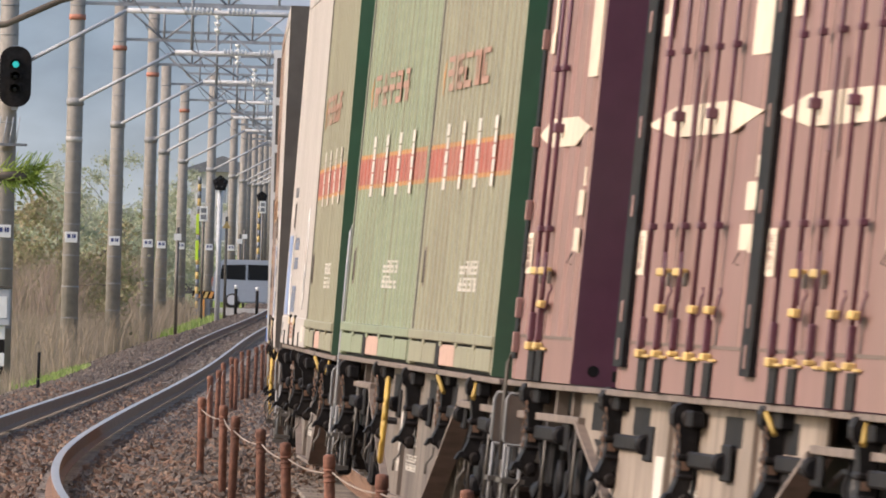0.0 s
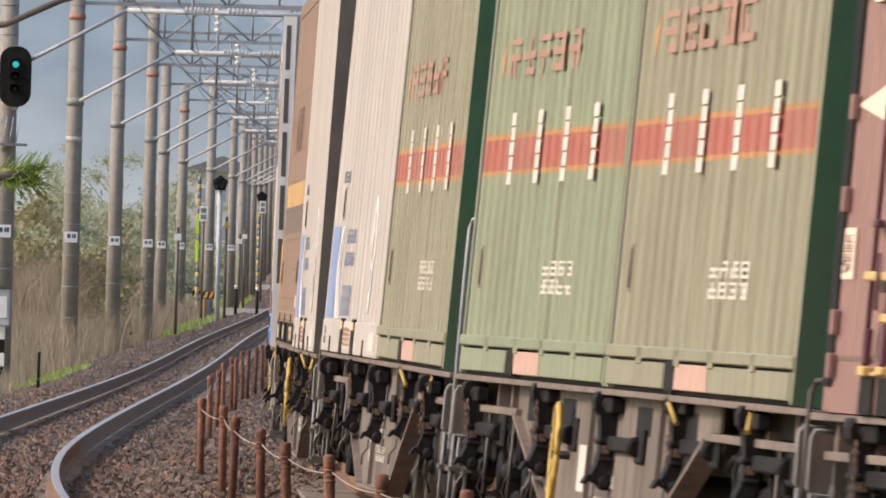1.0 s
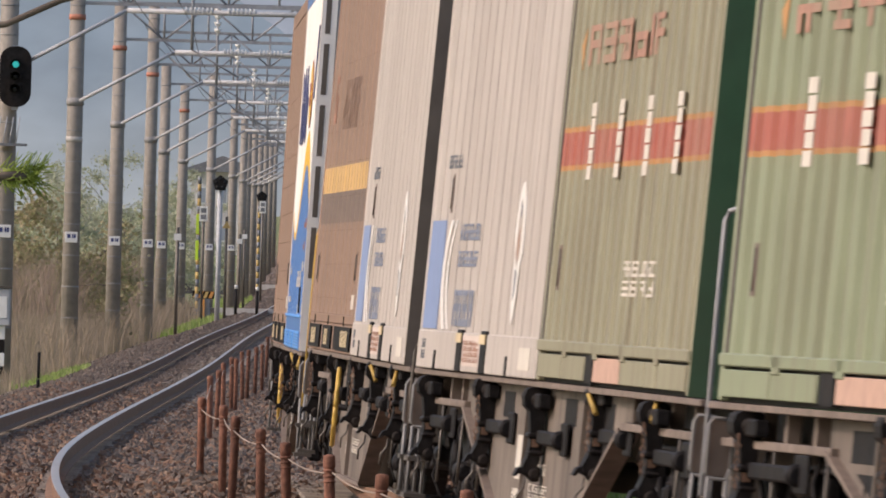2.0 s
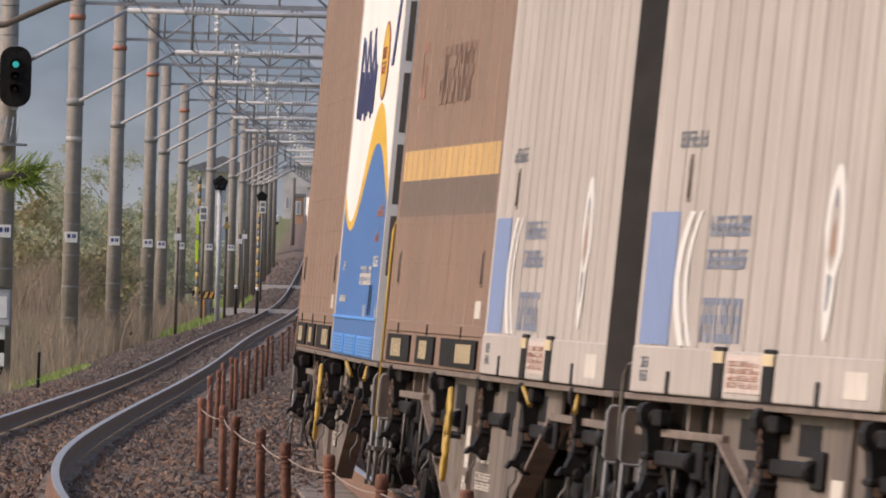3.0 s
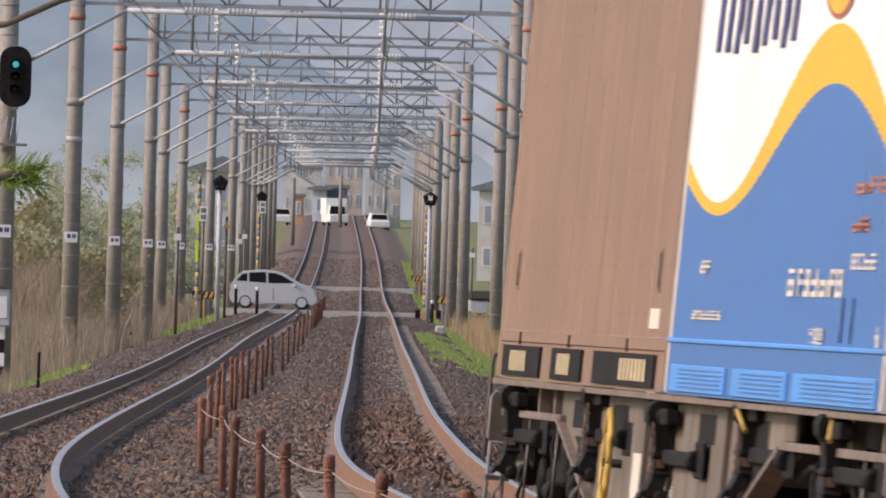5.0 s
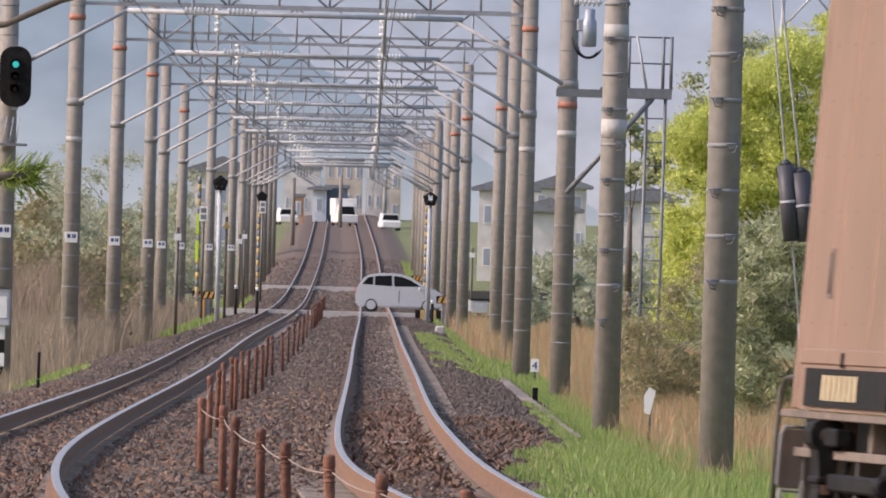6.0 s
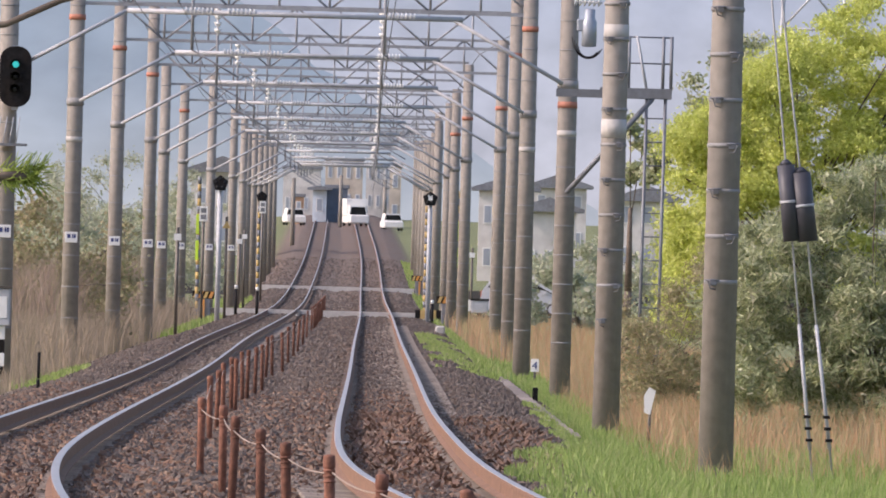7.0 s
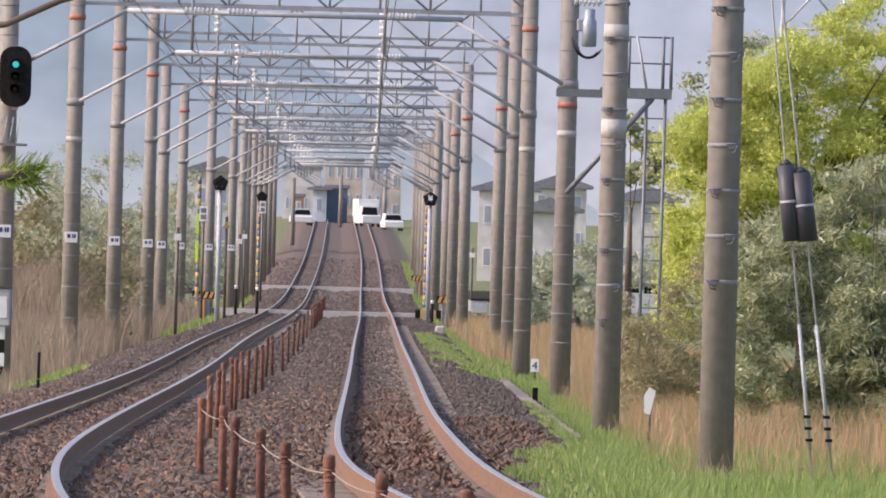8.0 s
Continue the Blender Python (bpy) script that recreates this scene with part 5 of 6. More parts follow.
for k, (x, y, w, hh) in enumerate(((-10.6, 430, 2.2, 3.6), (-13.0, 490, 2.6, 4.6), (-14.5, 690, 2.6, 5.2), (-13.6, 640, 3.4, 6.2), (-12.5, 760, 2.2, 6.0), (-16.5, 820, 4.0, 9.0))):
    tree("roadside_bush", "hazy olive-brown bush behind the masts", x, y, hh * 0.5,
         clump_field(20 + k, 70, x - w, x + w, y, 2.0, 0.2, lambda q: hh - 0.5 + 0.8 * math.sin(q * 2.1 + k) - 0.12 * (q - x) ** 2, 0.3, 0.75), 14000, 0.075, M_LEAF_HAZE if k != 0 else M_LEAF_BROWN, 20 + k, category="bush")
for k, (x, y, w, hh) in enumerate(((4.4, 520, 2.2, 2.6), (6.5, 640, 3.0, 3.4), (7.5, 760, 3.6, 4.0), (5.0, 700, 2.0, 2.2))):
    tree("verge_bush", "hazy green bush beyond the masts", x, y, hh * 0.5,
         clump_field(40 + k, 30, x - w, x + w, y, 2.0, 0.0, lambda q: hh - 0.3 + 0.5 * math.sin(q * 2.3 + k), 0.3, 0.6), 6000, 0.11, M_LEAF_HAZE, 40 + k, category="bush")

RNG = np.random.RandomState(8)


def strip(n, y0, y1, a, b, which="R"):
    y = RNG.uniform(y0, y1, n)
    return line_x(y, which) + RNG.uniform(a, b, n), y


VERGE_Y = RNG.uniform(112, 330, 80000)
VERGE_X = line_x(VERGE_Y, "R") + verge(VERGE_Y) + 0.45 + RNG.uniform(0, 1, 80000) ** 1.2 * 6.2
blades("grass", VERGE_X, VERGE_Y, 0.24, 0.010, M_GRASS, "short green verge grass", 1, droop=0.6)
blades("grass", *strip(14000, 330, 560, 2.3, 4.6), 0.22, 0.03, M_GRASS, "patchy green grass beside the ballast", 2)
EDGE_Y = RNG.uniform(112, 270, 20000)
EDGE_X = line_x(EDGE_Y, "R") + verge(EDGE_Y) + RNG.uniform(0, 1.1, 20000) ** 1.3 + 0.14 * np.sin(EDGE_Y * 0.35)
blades("grass", EDGE_X, EDGE_Y, 0.12, 0.015, M_GRASS, "low green grass creeping over the ballast edge", 21)
PATCH_X, PATCH_Y = strip(9000, 325, 480, 1.15, 2.5)
KEEP = (np.sin(PATCH_Y * 0.16 + 1.0) + 1.1 * np.sin(PATCH_X * 5 + PATCH_Y * 0.05) > -0.5)
blades("grass", PATCH_X[KEEP], PATCH_Y[KEEP], 0.12, 0.022, M_GRASS, "low green grass patch on the ballast shoulder", 22)
blades("fallen_leaves", *strip(2200, 128, 215, -0.5, 0.5), 0.098, 0.05, M_LITTER, "dry orange-brown leaf litter between the rails", 24, droop=1.6)
blades("fallen_leaves", *strip(1300, 140, 212, 0.85, 2.0), 0.098, 0.05, M_LITTER, "dry brown leaf litter on the ballast shoulder", 25, droop=1.6)
blades("dry_grass", *strip(7000, 175, 300, 3.2, 8.5), 0.5, 0.005, M_DRY, "scattered dry stalks in the green grass", 23, droop=0.6)
blades("dry_grass", *strip(34000, 208, 420, 3.6, 9.5), 0.72, 0.008, M_DRY, "tall dry orange-brown grass", 3, droop=0.7)
blades("dry_grass", *strip(9000, 400, 600, 2.6, 7.0), 0.85, 0.013, M_DRY, "dry orange grass near the crossing", 4)
blades("dry_grass", *strip(3200, 165, 200, 5.9, 8.5), 1.0, 0.008, M_DRY, "dry stalks beside the shrub", 14)
REED_X, REED_Y = strip(42000, 330, 600, -10.5, -2.9, "L")
REED_KEEP = np.sin(REED_X * 2.3 + REED_Y * 0.11) + np.sin(REED_Y * 0.045 + REED_X) + RNG.normal(0, 0.8, 42000) > -0.9
blades("reeds", REED_X[REED_KEEP], REED_Y[REED_KEEP], 1.15, 0.013, M_REED, "pale dry reeds along the verge", 5, droop=0.6)
SCRUB_X, SCRUB_Y = strip(24000, 400, 560, -9.5, -4.2, "L")
SCRUB_KEEP = np.sin(SCRUB_X * 1.7 + 0.4) + np.sin(SCRUB_Y * 0.09 + SCRUB_X * 0.8) > -0.5
blades("bare_scrub", SCRUB_X[SCRUB_KEEP], SCRUB_Y[SCRUB_KEEP], 2.5, 0.014, M_TWIG, "bare pinkish-brown winter scrub behind the reeds", 15, droop=0.75)
blades("reeds", *strip(6000, 240, 330, -6.5, -2.9, "L"), 0.5, 0.009, M_REED, "pale dry reeds along the verge", 6)
blades("grass", *strip(6000, 480, 800, -4.2, -2.2, "L"), 0.3, 0.04, M_GRASS, "green grass strip at the ballast edge", 7)
blades("grass", *strip(5000, 600, 1100, 2.2, 4.0), 0.3, 0.05, M_GRASS, "green grass strip beside the far track", 9)
blades("grass", *strip(2500, 290, 330, -3.4, -2.3, "L"), 0.15, 0.03, M_GRASS, "small green weeds", 10)


# ---- loose stones and fallen leaves on the bed ----
def scatter_stones(name, n, y0, y1, lo, hi, size, mat, label, seed, flat=1.0):
    r = np.random.RandomState(seed)
    y = np.exp(r.uniform(np.log(y0), np.log(y1), n))
    x = line_x(y, "R") + r.uniform(lo, hi, n)
    ok = np.ones(n, bool)
    for w in "RL":
        ok &= np.abs(np.abs(x - line_x(y, w)) - GAUGE / 2) > 0.10
    x, y = x[ok], y[ok]
    n = len(x)
    z = height(x, y) + height_mid(x, y)
    base = np.array([(1, 0, 0), (-1, 0, 0), (0, 1, 0), (0, -1, 0), (0, 0, 1), (0, 0, -1)], float)
    tri = np.array([(0, 2, 4), (2, 1, 4), (1, 3, 4), (3, 0, 4), (2, 0, 5), (1, 2, 5), (3, 1, 5), (0, 3, 5)])
    s = size * r.uniform(0.5, 1.4, (n, 1, 1)) * r.uniform(0.6, 1.3, (n, 6, 1)) * np.array([1, 1, flat])
    q = r.normal(size=(n, 4))
    q /= np.linalg.norm(q, axis=1)[:, None]
    w_, a, b, c = q.T
    rot = np.stack([1 - 2 * (b * b + c * c), 2 * (a * b - c * w_), 2 * (a * c + b * w_), 2 * (a * b + c * w_), 1 - 2 * (a * a + c * c), 2 * (b * c - a * w_),
                    2 * (a * c - b * w_), 2 * (b * c + a * w_), 1 - 2 * (a * a + b * b)], 1).reshape(n, 3, 3)
    v = np.einsum("nij,nkj->nki", rot, base[None] * s) + np.stack([x, y, z + size * 0.15], 1)[:, None]
    f = (tri[None] + (np.arange(n) * 6)[:, None, None]).reshape(-1, 3)
    return tagged(raw(name, v.reshape(-1, 3).tolist(), f.tolist(), mat), label, "ballast", kind="stuff")


scatter_stones("ballast_stones", 60000, 72, 330, -7.2, 3.1, 0.034, M_STONE, "loose crushed stone between and beside the rails", 11)
scatter_stones("ballast_stones", 16000, 330, 650, -7.5, 2.8, 0.045, M_STONE, "loose crushed stone of the farther bed", 12)
scatter_stones("ballast_stones", 9000, 640, 1100, -8.0, 2.6, 0.06, M_STONE, "loose crushed stone of the bed on the rise", 15)
scatter_stones("fallen_leaves", 52000, 72, 260, -7.2, 0.6, 0.034, M_LITTER, "brown fallen leaves among the stones", 13, 0.25)


# ---- sleepers ----
def build_sleepers():
    bm = boxed(-1.0, 1.0, -0.12, 0.12, -0.26, -0.196, 0.015)
    first = None
    for ln, root, s_from in ((LINE_R, TRACK_R, 110.0), (LINE_L, TRACK_L, 110.0)):
        s, p, right, lean = ln
        k0 = float(np.interp(-s_from, -ALONG, s))
        for k in range(420):
            q = k0 - 0.62 * k * 1.6
            pos = [float(np.interp(q, s, p[:, i])) for i in range(3)]
            rt = [float(np.interp(q, s, right[:, i])) for i in range(2)]
            le = float(np.interp(q, s, lean))
            if first is None:
                first = link("sleeper", bm, M_SLEEPER, root)
                ob = first
            else:
                ob = new("sleeper", first.data)
                ob.parent = root
            ob.matrix_basis = pose(*pos, 0, math.degrees(le), math.degrees(math.atan2(rt[1], rt[0])))


build_sleepers()


# ---- overhead wires ----
def build_wires():
    for which in "RL":
        for up, sag, rad, nm, lab in ((5.25, 0.02, 0.007, "contact_wire", "taut copper contact wire over the track"), (6.25, 0.45, 0.008, "messenger_wire", "sagging messenger wire over the track")):
            pts = []
            for (ya, _, _, za), (yb, _, _, zb) in zip(PAIRS, PAIRS[1:]):
                for t in np.linspace(0, 1, 7)[:-1]:
                    y = ya + (yb - ya) * t
                    pts.append((float(line_x(y, which)) - 0.1, y, float(S_Z(y)) + up - sag * 4 * t * (1 - t)))
            pts = [(float(line_x(150, which)), 150, up + float(S_Z(150)))] + pts
            tagged(link(nm, tube(bmesh.new(), pts, rad, 4), M_DKSTEEL), lab, "wire", group="overhead wires")
    for side in (-1, 1):
        pts = [(p[1] - 0.3 if side < 0 else p[2] + 0.3, p[0], p[3] + 8.75) for p in PAIRS]
        tagged(link("feeder_wire", tube(bmesh.new(), pts, 0.014, 4), M_DKSTEEL), "feeder cable along the mast tops", "wire", group="overhead wires")


build_wires()


# ---- fittings on the masts ----
M_EDGE = material("pale_concrete_edge", (0.48, 0.46, 0.43), 0.85, vary=0.12, bump=0.1)


# pair, side, height over the rails and paint of each band
BANDS = [(1, 0, 7.23, M_REDBAND), (2, 0, 7.32, M_REDBAND), (3, 0, 7.25, M_REDBAND), (5, 0, 7.16, M_REDBAND), (0, 1, 4.96, M_REDBAND), (1, 1, 7.24, M_REDBAND), (2, 1, 7.41, M_REDBAND), (3, 1, 6.54, M_REDBAND), (4, 1, 6.69, M_REDBAND), (5, 1, 6.58, M_REDBAND), (1, 0, 4.49, M_EDGE), (0, 1, 4.42, M_EDGE), (1, 1, 4.54, M_EDGE)]


def fit_masts():
    for i, m in enumerate(MASTS):
        k, side = divmod(i, 2)
        z0 = m.matrix_basis.translation.z
        if k > 7:
            continue
        if side == 0:
            pl = part("number_plate", boxed(-0.14, 0.14, -0.215, -0.205, 2.3 - z0 + PAIRS[k][3] - 0.12, 2.3 - z0 + PAIRS[k][3] + 0.12, 0.004), M_PORCELAIN, m, "small white plate with dark marks")
            zc = 2.3 - z0 + PAIRS[k][3]
            for a, b in ((-0.09, -0.02), (0.02, 0.05), (0.06, 0.1)):
                part("mark", boxed(a, b, -0.219, -0.215, zc - 0.02, zc + 0.07), M_NAVY, pl)
    for k, side, z, mat in BANDS:
        m = MASTS[2 * k + side]
        low = z - m.matrix_basis.translation.z + PAIRS[k][3]
        part("painted_band", rod(bmesh.new(), (0, 0, low - 0.06), (0, 0, low + 0.06), 0.190, 0.189, 20), mat, m, "faded painted band")


fit_masts()


def step_brackets(mast, r, z_from, z_to):
    k = 0
    z = z_from
    while z < z_to:
        ring = part("band", rod(bmesh.new(), (0, 0, z), (0, 0, z + 0.05), r + 0.006, r + 0.006, 20), M_STRAP, mast, "galvanised strap")
        s = -1 if k % 2 else 1
        bm = bmesh.new()
        tube(bm, [(-0.17 * s, -r + 0.09, z + 0.045), (-0.18 * s, -r - 0.07, z + 0.045), (-0.04 * s, -r - 0.10, z + 0.045), (-0.03 * s, -r, z + 0.045)], 0.010, 5)
        tube(bm, [(-0.15 * s, -r - 0.07, z + 0.04), (-0.12 * s, -r - 0.03, z - 0.05), (-0.06 * s, -r + 0.01, z - 0.06)], 0.008, 5)
        box(bm, min(-0.12 * s, -0.05 * s), max(-0.12 * s, -0.05 * s), -r - 0.015, -r + 0.03, z - 0.015, z + 0.06, 0.004)
        part("step", bm, M_DKSTEEL, ring, "folding climbing step")
        z += 0.52
        k += 1


P1 = mast_base(3.18, 182, 9.5, 0.205, 0.165, label="thick grey concrete mast with steel straps and climbing steps", bands=False)
step_brackets(P1, 0.19, 2.75, 9.0)
P2 = mast_base(2.47, 235, 9.5, 0.205, 0.165, label="concrete mast with climbing steps carrying a steel platform", bands=False)
step_brackets(P2, 0.19, 2.2, 8.0)
part("white_wrap", rod(bmesh.new(), (0, 0, 4.92), (0, 0, 5.2), 0.19, 0.19, 20), M_EDGE, P2, "white wrapped sleeve")
part("white_wrap", rod(bmesh.new(), (0, 0, 6.35), (0, 0, 6.6), 0.19, 0.19, 20), M_EDGE, P2, "white wrapped sleeve")


def build_platform():
    y = 256
    root = tagged(empty("mast_platform", pose(0, y, 0)), "dark steel service platform with guard rails between two masts", "platform")
    part("beam", boxed(1.75, 3.6, -0.5, -0.4, 4.5, 4.62), M_DKSTEEL, root)
    part("beam", boxed(1.75, 3.6, 0.4, 0.5, 4.5, 4.62), M_DKSTEEL, root)
    part("deck", boxed(2.45, 3.6, -0.5, 0.5, 4.62, 4.66), M_DKSTEEL, root)
    part("brace", rod(bmesh.new(), (1.95, -0.45, 2.95), (3.3, -0.45, 4.5), 0.045, seg=6), M_DKSTEEL, root)
    for x in (2.9, 3.45, 3.58):
        part("rail_post", rod(bmesh.new(), (x, -0.45, 4.62), (x, -0.45, 5.5), 0.028, seg=6), M_DKSTEEL, root)
    for z in (5.06, 5.48):
        part("guard_rail", rod(bmesh.new(), (2.6, -0.45, z), (3.58, -0.45, z), 0.014, seg=6), M_DKSTEEL, root)
    part("ladder_stile", rod(bmesh.new(), (3.02, -0.45, 5.5), (3.22, -0.45, 4.5), 0.025, seg=6), M_GALV, root)
    for x in (3.2, 3.5):
        part("ladder_stile", rod(bmesh.new(), (x, -0.45, 4.5), (x - 0.02, -0.45, -0.6), 0.028, seg=6), M_DKSTEEL, root)
    for k in range(12):
        part("rung", rod(bmesh.new(), (3.2, -0.45, 0.0 + k * 0.38), (3.5, -0.45, 0.0 + k * 0.38), 0.012, seg=5), M_DKSTEEL, root)
    bm = bmesh.new()
    lathe(bm, [(0.05, 0.0), (0.12, 0.01), (0.12, 0.42), (0.09, 0.45), (0.09, 0.6), (0.05, 0.62)], (2.25, -0.3, 5.30), "z", 12)
    box(bm, 2.05, 2.2, -0.36, -0.24, 5.55, 5.75, 0.02)
    t = part("transformer", bm, M_VAN, root, "grey cable housing")
    for k in range(6):
        part("insulator_disc", rod(bmesh.new(), (2.0 + 0.075 * k, -0.3, 6.02), (2.04 + 0.075 * k, -0.3, 6.02), 0.075, 0.045, 8), M_PORCELAIN, t)
    part("insulator_rod", rod(bmesh.new(), (2.0, -0.3, 6.02), (2.45, -0.3, 6.02), 0.02, seg=5), M_PORCELAIN, t)
    for k in range(4):
        bm = bmesh.new()
        w, d = 0.26 - 0.035 * k, 0.34 - 0.06 * k
        tube(bm, [(2.24 - w * math.cos(a), -0.42, 5.45 - 0.05 * k - d * math.sin(a)) for a in np.linspace(0, 2.6, 12)], 0.008, 6)
        part("cable", bm, M_BLACK, root, "looped black cable")


build_platform()


def build_stay(x0, z_top, x_ground, z_g, xc, z_c0, z_c1, r):
    y = 178.4
    root = tagged(empty("stay_wire", pose(0, y, 0)), "pale guy wire with a thick black sleeve, anchored in the grass", "guy wire", group="guy wires")
    def at(z):
        return x0 + (x_ground - x0) * (z_top - z) / (z_top - z_g)
    part("wire", rod(bmesh.new(), (at(9.0), 0, 9.0), (at(-0.75), 0, -0.75), 0.012, seg=6), M_GALV, root)
    part("turnbuckle", rod(bmesh.new(), (at(1.1), 0, 1.1), (at(-0.3), 0, -0.3), 0.022, seg=7), M_GALV, root)
    bm = bmesh.new()
    rod(bm, (at(z_c0), -0.02, z_c0), (at(z_c1), -0.02, z_c1), r, r, 16)
    rod(bm, (at(z_c0), -0.02, z_c0), (at(z_c0 + 0.06), -0.02, z_c0 + 0.06), r * 0.8, r * 0.3, 16)
    sl = part("sleeve", bm, M_SLEEVE, root, "black rubber sleeve")
    zm = (z_c0 + z_c1) / 2
    part("sleeve_band", rod(bmesh.new(), (at(zm), -0.02, zm), (at(zm + 0.03), -0.02, zm + 0.03), r + 0.006, seg=16), M_GALV, sl)
    for k in range(3):
        z = 0.05 - k * 0.13
        part("clip", boxed(at(z) - 0.04, at(z) + 0.04, -0.03, 0.03, z, z + 0.035), M_BLACK, root)


build_stay(3.604, 4.725, 4.143, -0.072, 3.83, 2.88, 2.03, 0.10)
build_stay(3.718, 4.729, 4.406, -0.413, 4.02, 2.80, 2.03, 0.115)

# white marker board, distance board and a short dark peg
g = empty("white_board", pose(2.86, 216.9, float(height(2.86, 216.9)) + 0.08))
tagged(g, "small tilted white board on a thin stake in the grass", "marker")
part("stake", rod(bmesh.new(), (0, 0, -0.1), (0.03, 0, 0.7), 0.02, seg=6), M_STEEL, g)
part("board", prism(bmesh.new(), [(-0.06, 0.45), (0.02, 0.42), (0.09, 0.75), (0.0, 0.80), (-0.07, 0.68)], "y", -0.03, -0.015), M_BRIGHTWHITE, g)
g = empty("distance_board", pose(2.047, 343.0, float(height(2.047, 343.0))))
tagged(g, "small white board with a black figure beside the mast", "marker")
part("stake", rod(bmesh.new(), (0, 0, -0.1), (0, 0, 0.4), 0.025, seg=6), M_STEEL, g)
bd = part("board", boxed(-0.09, 0.09, -0.04, -0.025, 0.28, 0.56, 0.004), M_BRIGHTWHITE, g)
figure = bpy.data.curves.new("figure", "FONT")
figure.body, figure.size, figure.extrude, figure.align_x = "4", 0.24, 0.002, "CENTER"
fg = new("figure", figure)
figure.materials.append(M_NAVY)
fg.parent, fg.matrix_basis = bd, pose(0, -0.044, 0.335, 90, 0, 0)
g = empty("marker_peg", pose(1.75, 290, float(height(1.75, 290))))
tagged(g, "short black peg at the ballast edge", "marker")
part("peg", boxed(-0.05, 0.05, -0.05, 0.05, -0.1, 0.26, 0.01), M_BLACK, g)


# ---- colour light signal on the first mast of the left row ----
def glow(name, colour, strength):
    m = bpy.data.materials.new(name)
    m.use_nodes = True
    b = m.node_tree.nodes["Principled BSDF"]
    b.inputs["Base Color"].default_value = (*[c * 0.3 for c in colour], 1)
    b.inputs["Emission Color"].default_value, b.inputs["Emission Strength"].default_value = (*colour, 1), strength
    return m


def build_signal():
    root = tagged(empty("railway_signal", pose(-8.10, 298.55, 5.09)), "black oval colour light signal showing green", "signal")
    out = []
    for k in range(40):
        a = math.tau * k / 40
        out.append((0.30 * math.copysign(abs(math.cos(a)) ** 0.8, math.cos(a)), 0.29 * math.sin(a) + math.copysign(0.28, math.sin(a)) * (abs(math.sin(a)) > 0.01)))
    part("backplate", prism(bmesh.new(), out, "y", -0.03, 0.0), M_BLACK, root)
    part("housing", boxed(-0.14, 0.14, 0.0, 0.2, -0.42, 0.42, 0.03), M_BLACK, root)
    for z, lit in ((0.23, True), (0.0, False), (-0.23, False)):
        bm = bmesh.new()
        arc = [math.pi * k / 9 * 1.2 - 0.3 for k in range(10)]
        prism(bm, [(0.11 * math.cos(a), z + 0.11 * math.sin(a)) for a in arc] + [(0.10 * math.cos(a), z + 0.10 * math.sin(a)) for a in arc[::-1]], "y", -0.22, -0.03)
        part("hood", bm, M_BLACK, root)
        bm = bmesh.new()
        lathe(bm, [(0.062, -0.05), (0.05, -0.07), (0.02, -0.075)], (0, 0, z), "y", 18)
        part("lens", bm, glow("green_lamp", (0.04, 0.55, 0.50), 0.85) if lit else M_GLASS, root, "lit green lens" if lit else "dark lens")
    part("bracket", boxed(-0.06, 0.06, 0.0, 0.35, -0.62, -0.50), M_GALV, root)
    part("bracket", boxed(-0.06, 0.06, 0.0, 0.35, 0.46, 0.58), M_GALV, root)
    for k in range(4):
        part("ladder_rod", rod(bmesh.new(), (-0.25 + 0.12 * k, 0.0, -0.75), (-0.32 + 0.12 * k, 0.0, -1.25), 0.012, seg=5), M_GALV, root)
    part("ladder_shelf", boxed(-0.4, 0.25, -0.05, 0.25, -1.3, -1.25), M_DKSTEEL, root)


build_signal()

# equipment cabinet by that mast
g = empty("equipment_post", pose(-8.2, 296.5, float(height(-8.2, 296.5))))
tagged(g, "pale equipment box on a black and white striped post", "equipment box")
for k in range(5):
    part("stripe", boxed(-0.09, 0.09, -0.09, 0.09, -0.1 + 0.25 * k, 0.15 + 0.25 * k), M_BLACK if k % 2 else M_PORCELAIN, g, "black stripe" if k % 2 else "white stripe")
bx = part("box", boxed(-0.18, 0.18, -0.16, 0.16, 1.15, 1.85, 0.02), M_GALV, g)
part("box_plate", boxed(-0.12, 0.12, -0.17, -0.16, 1.3, 1.7), M_PORCELAIN, bx)
part("box_roof", boxed(-0.21, 0.21, -0.19, 0.19, 1.85, 1.89), M_STEEL, bx)
for x, y, hgt in ((-7.55, 300, 0.6), (-7.0, 250, 0.16), (-6.6, 262, 0.16)):
    g = empty("stake", pose(x, y, float(height(x, y))))
    tagged(g, "thin dark metal stake in the verge", "stake")
    part("rod", rod(bmesh.new(), (0, 0, -0.1), (0, 0, hgt), 0.03, seg=7), M_BLACK, g)


# ---- level crossings ----
M_ASPHALT = material("asphalt", (0.075, 0.072, 0.07), 0.9, vary=0.25, grain=10, bump=0.15)
M_STRIPEY = material("hazard_yellow", (0.50, 0.35, 0.13), 0.7, vary=0.15, bump=0.02)
M_LIME = material("lime_reflector", (0.55, 0.75, 0.05), 0.5, vary=0.05, bump=0.0)
M_AMBER = material("amber_paint", (0.60, 0.27, 0.06), 0.6, vary=0.1, bump=0.02)


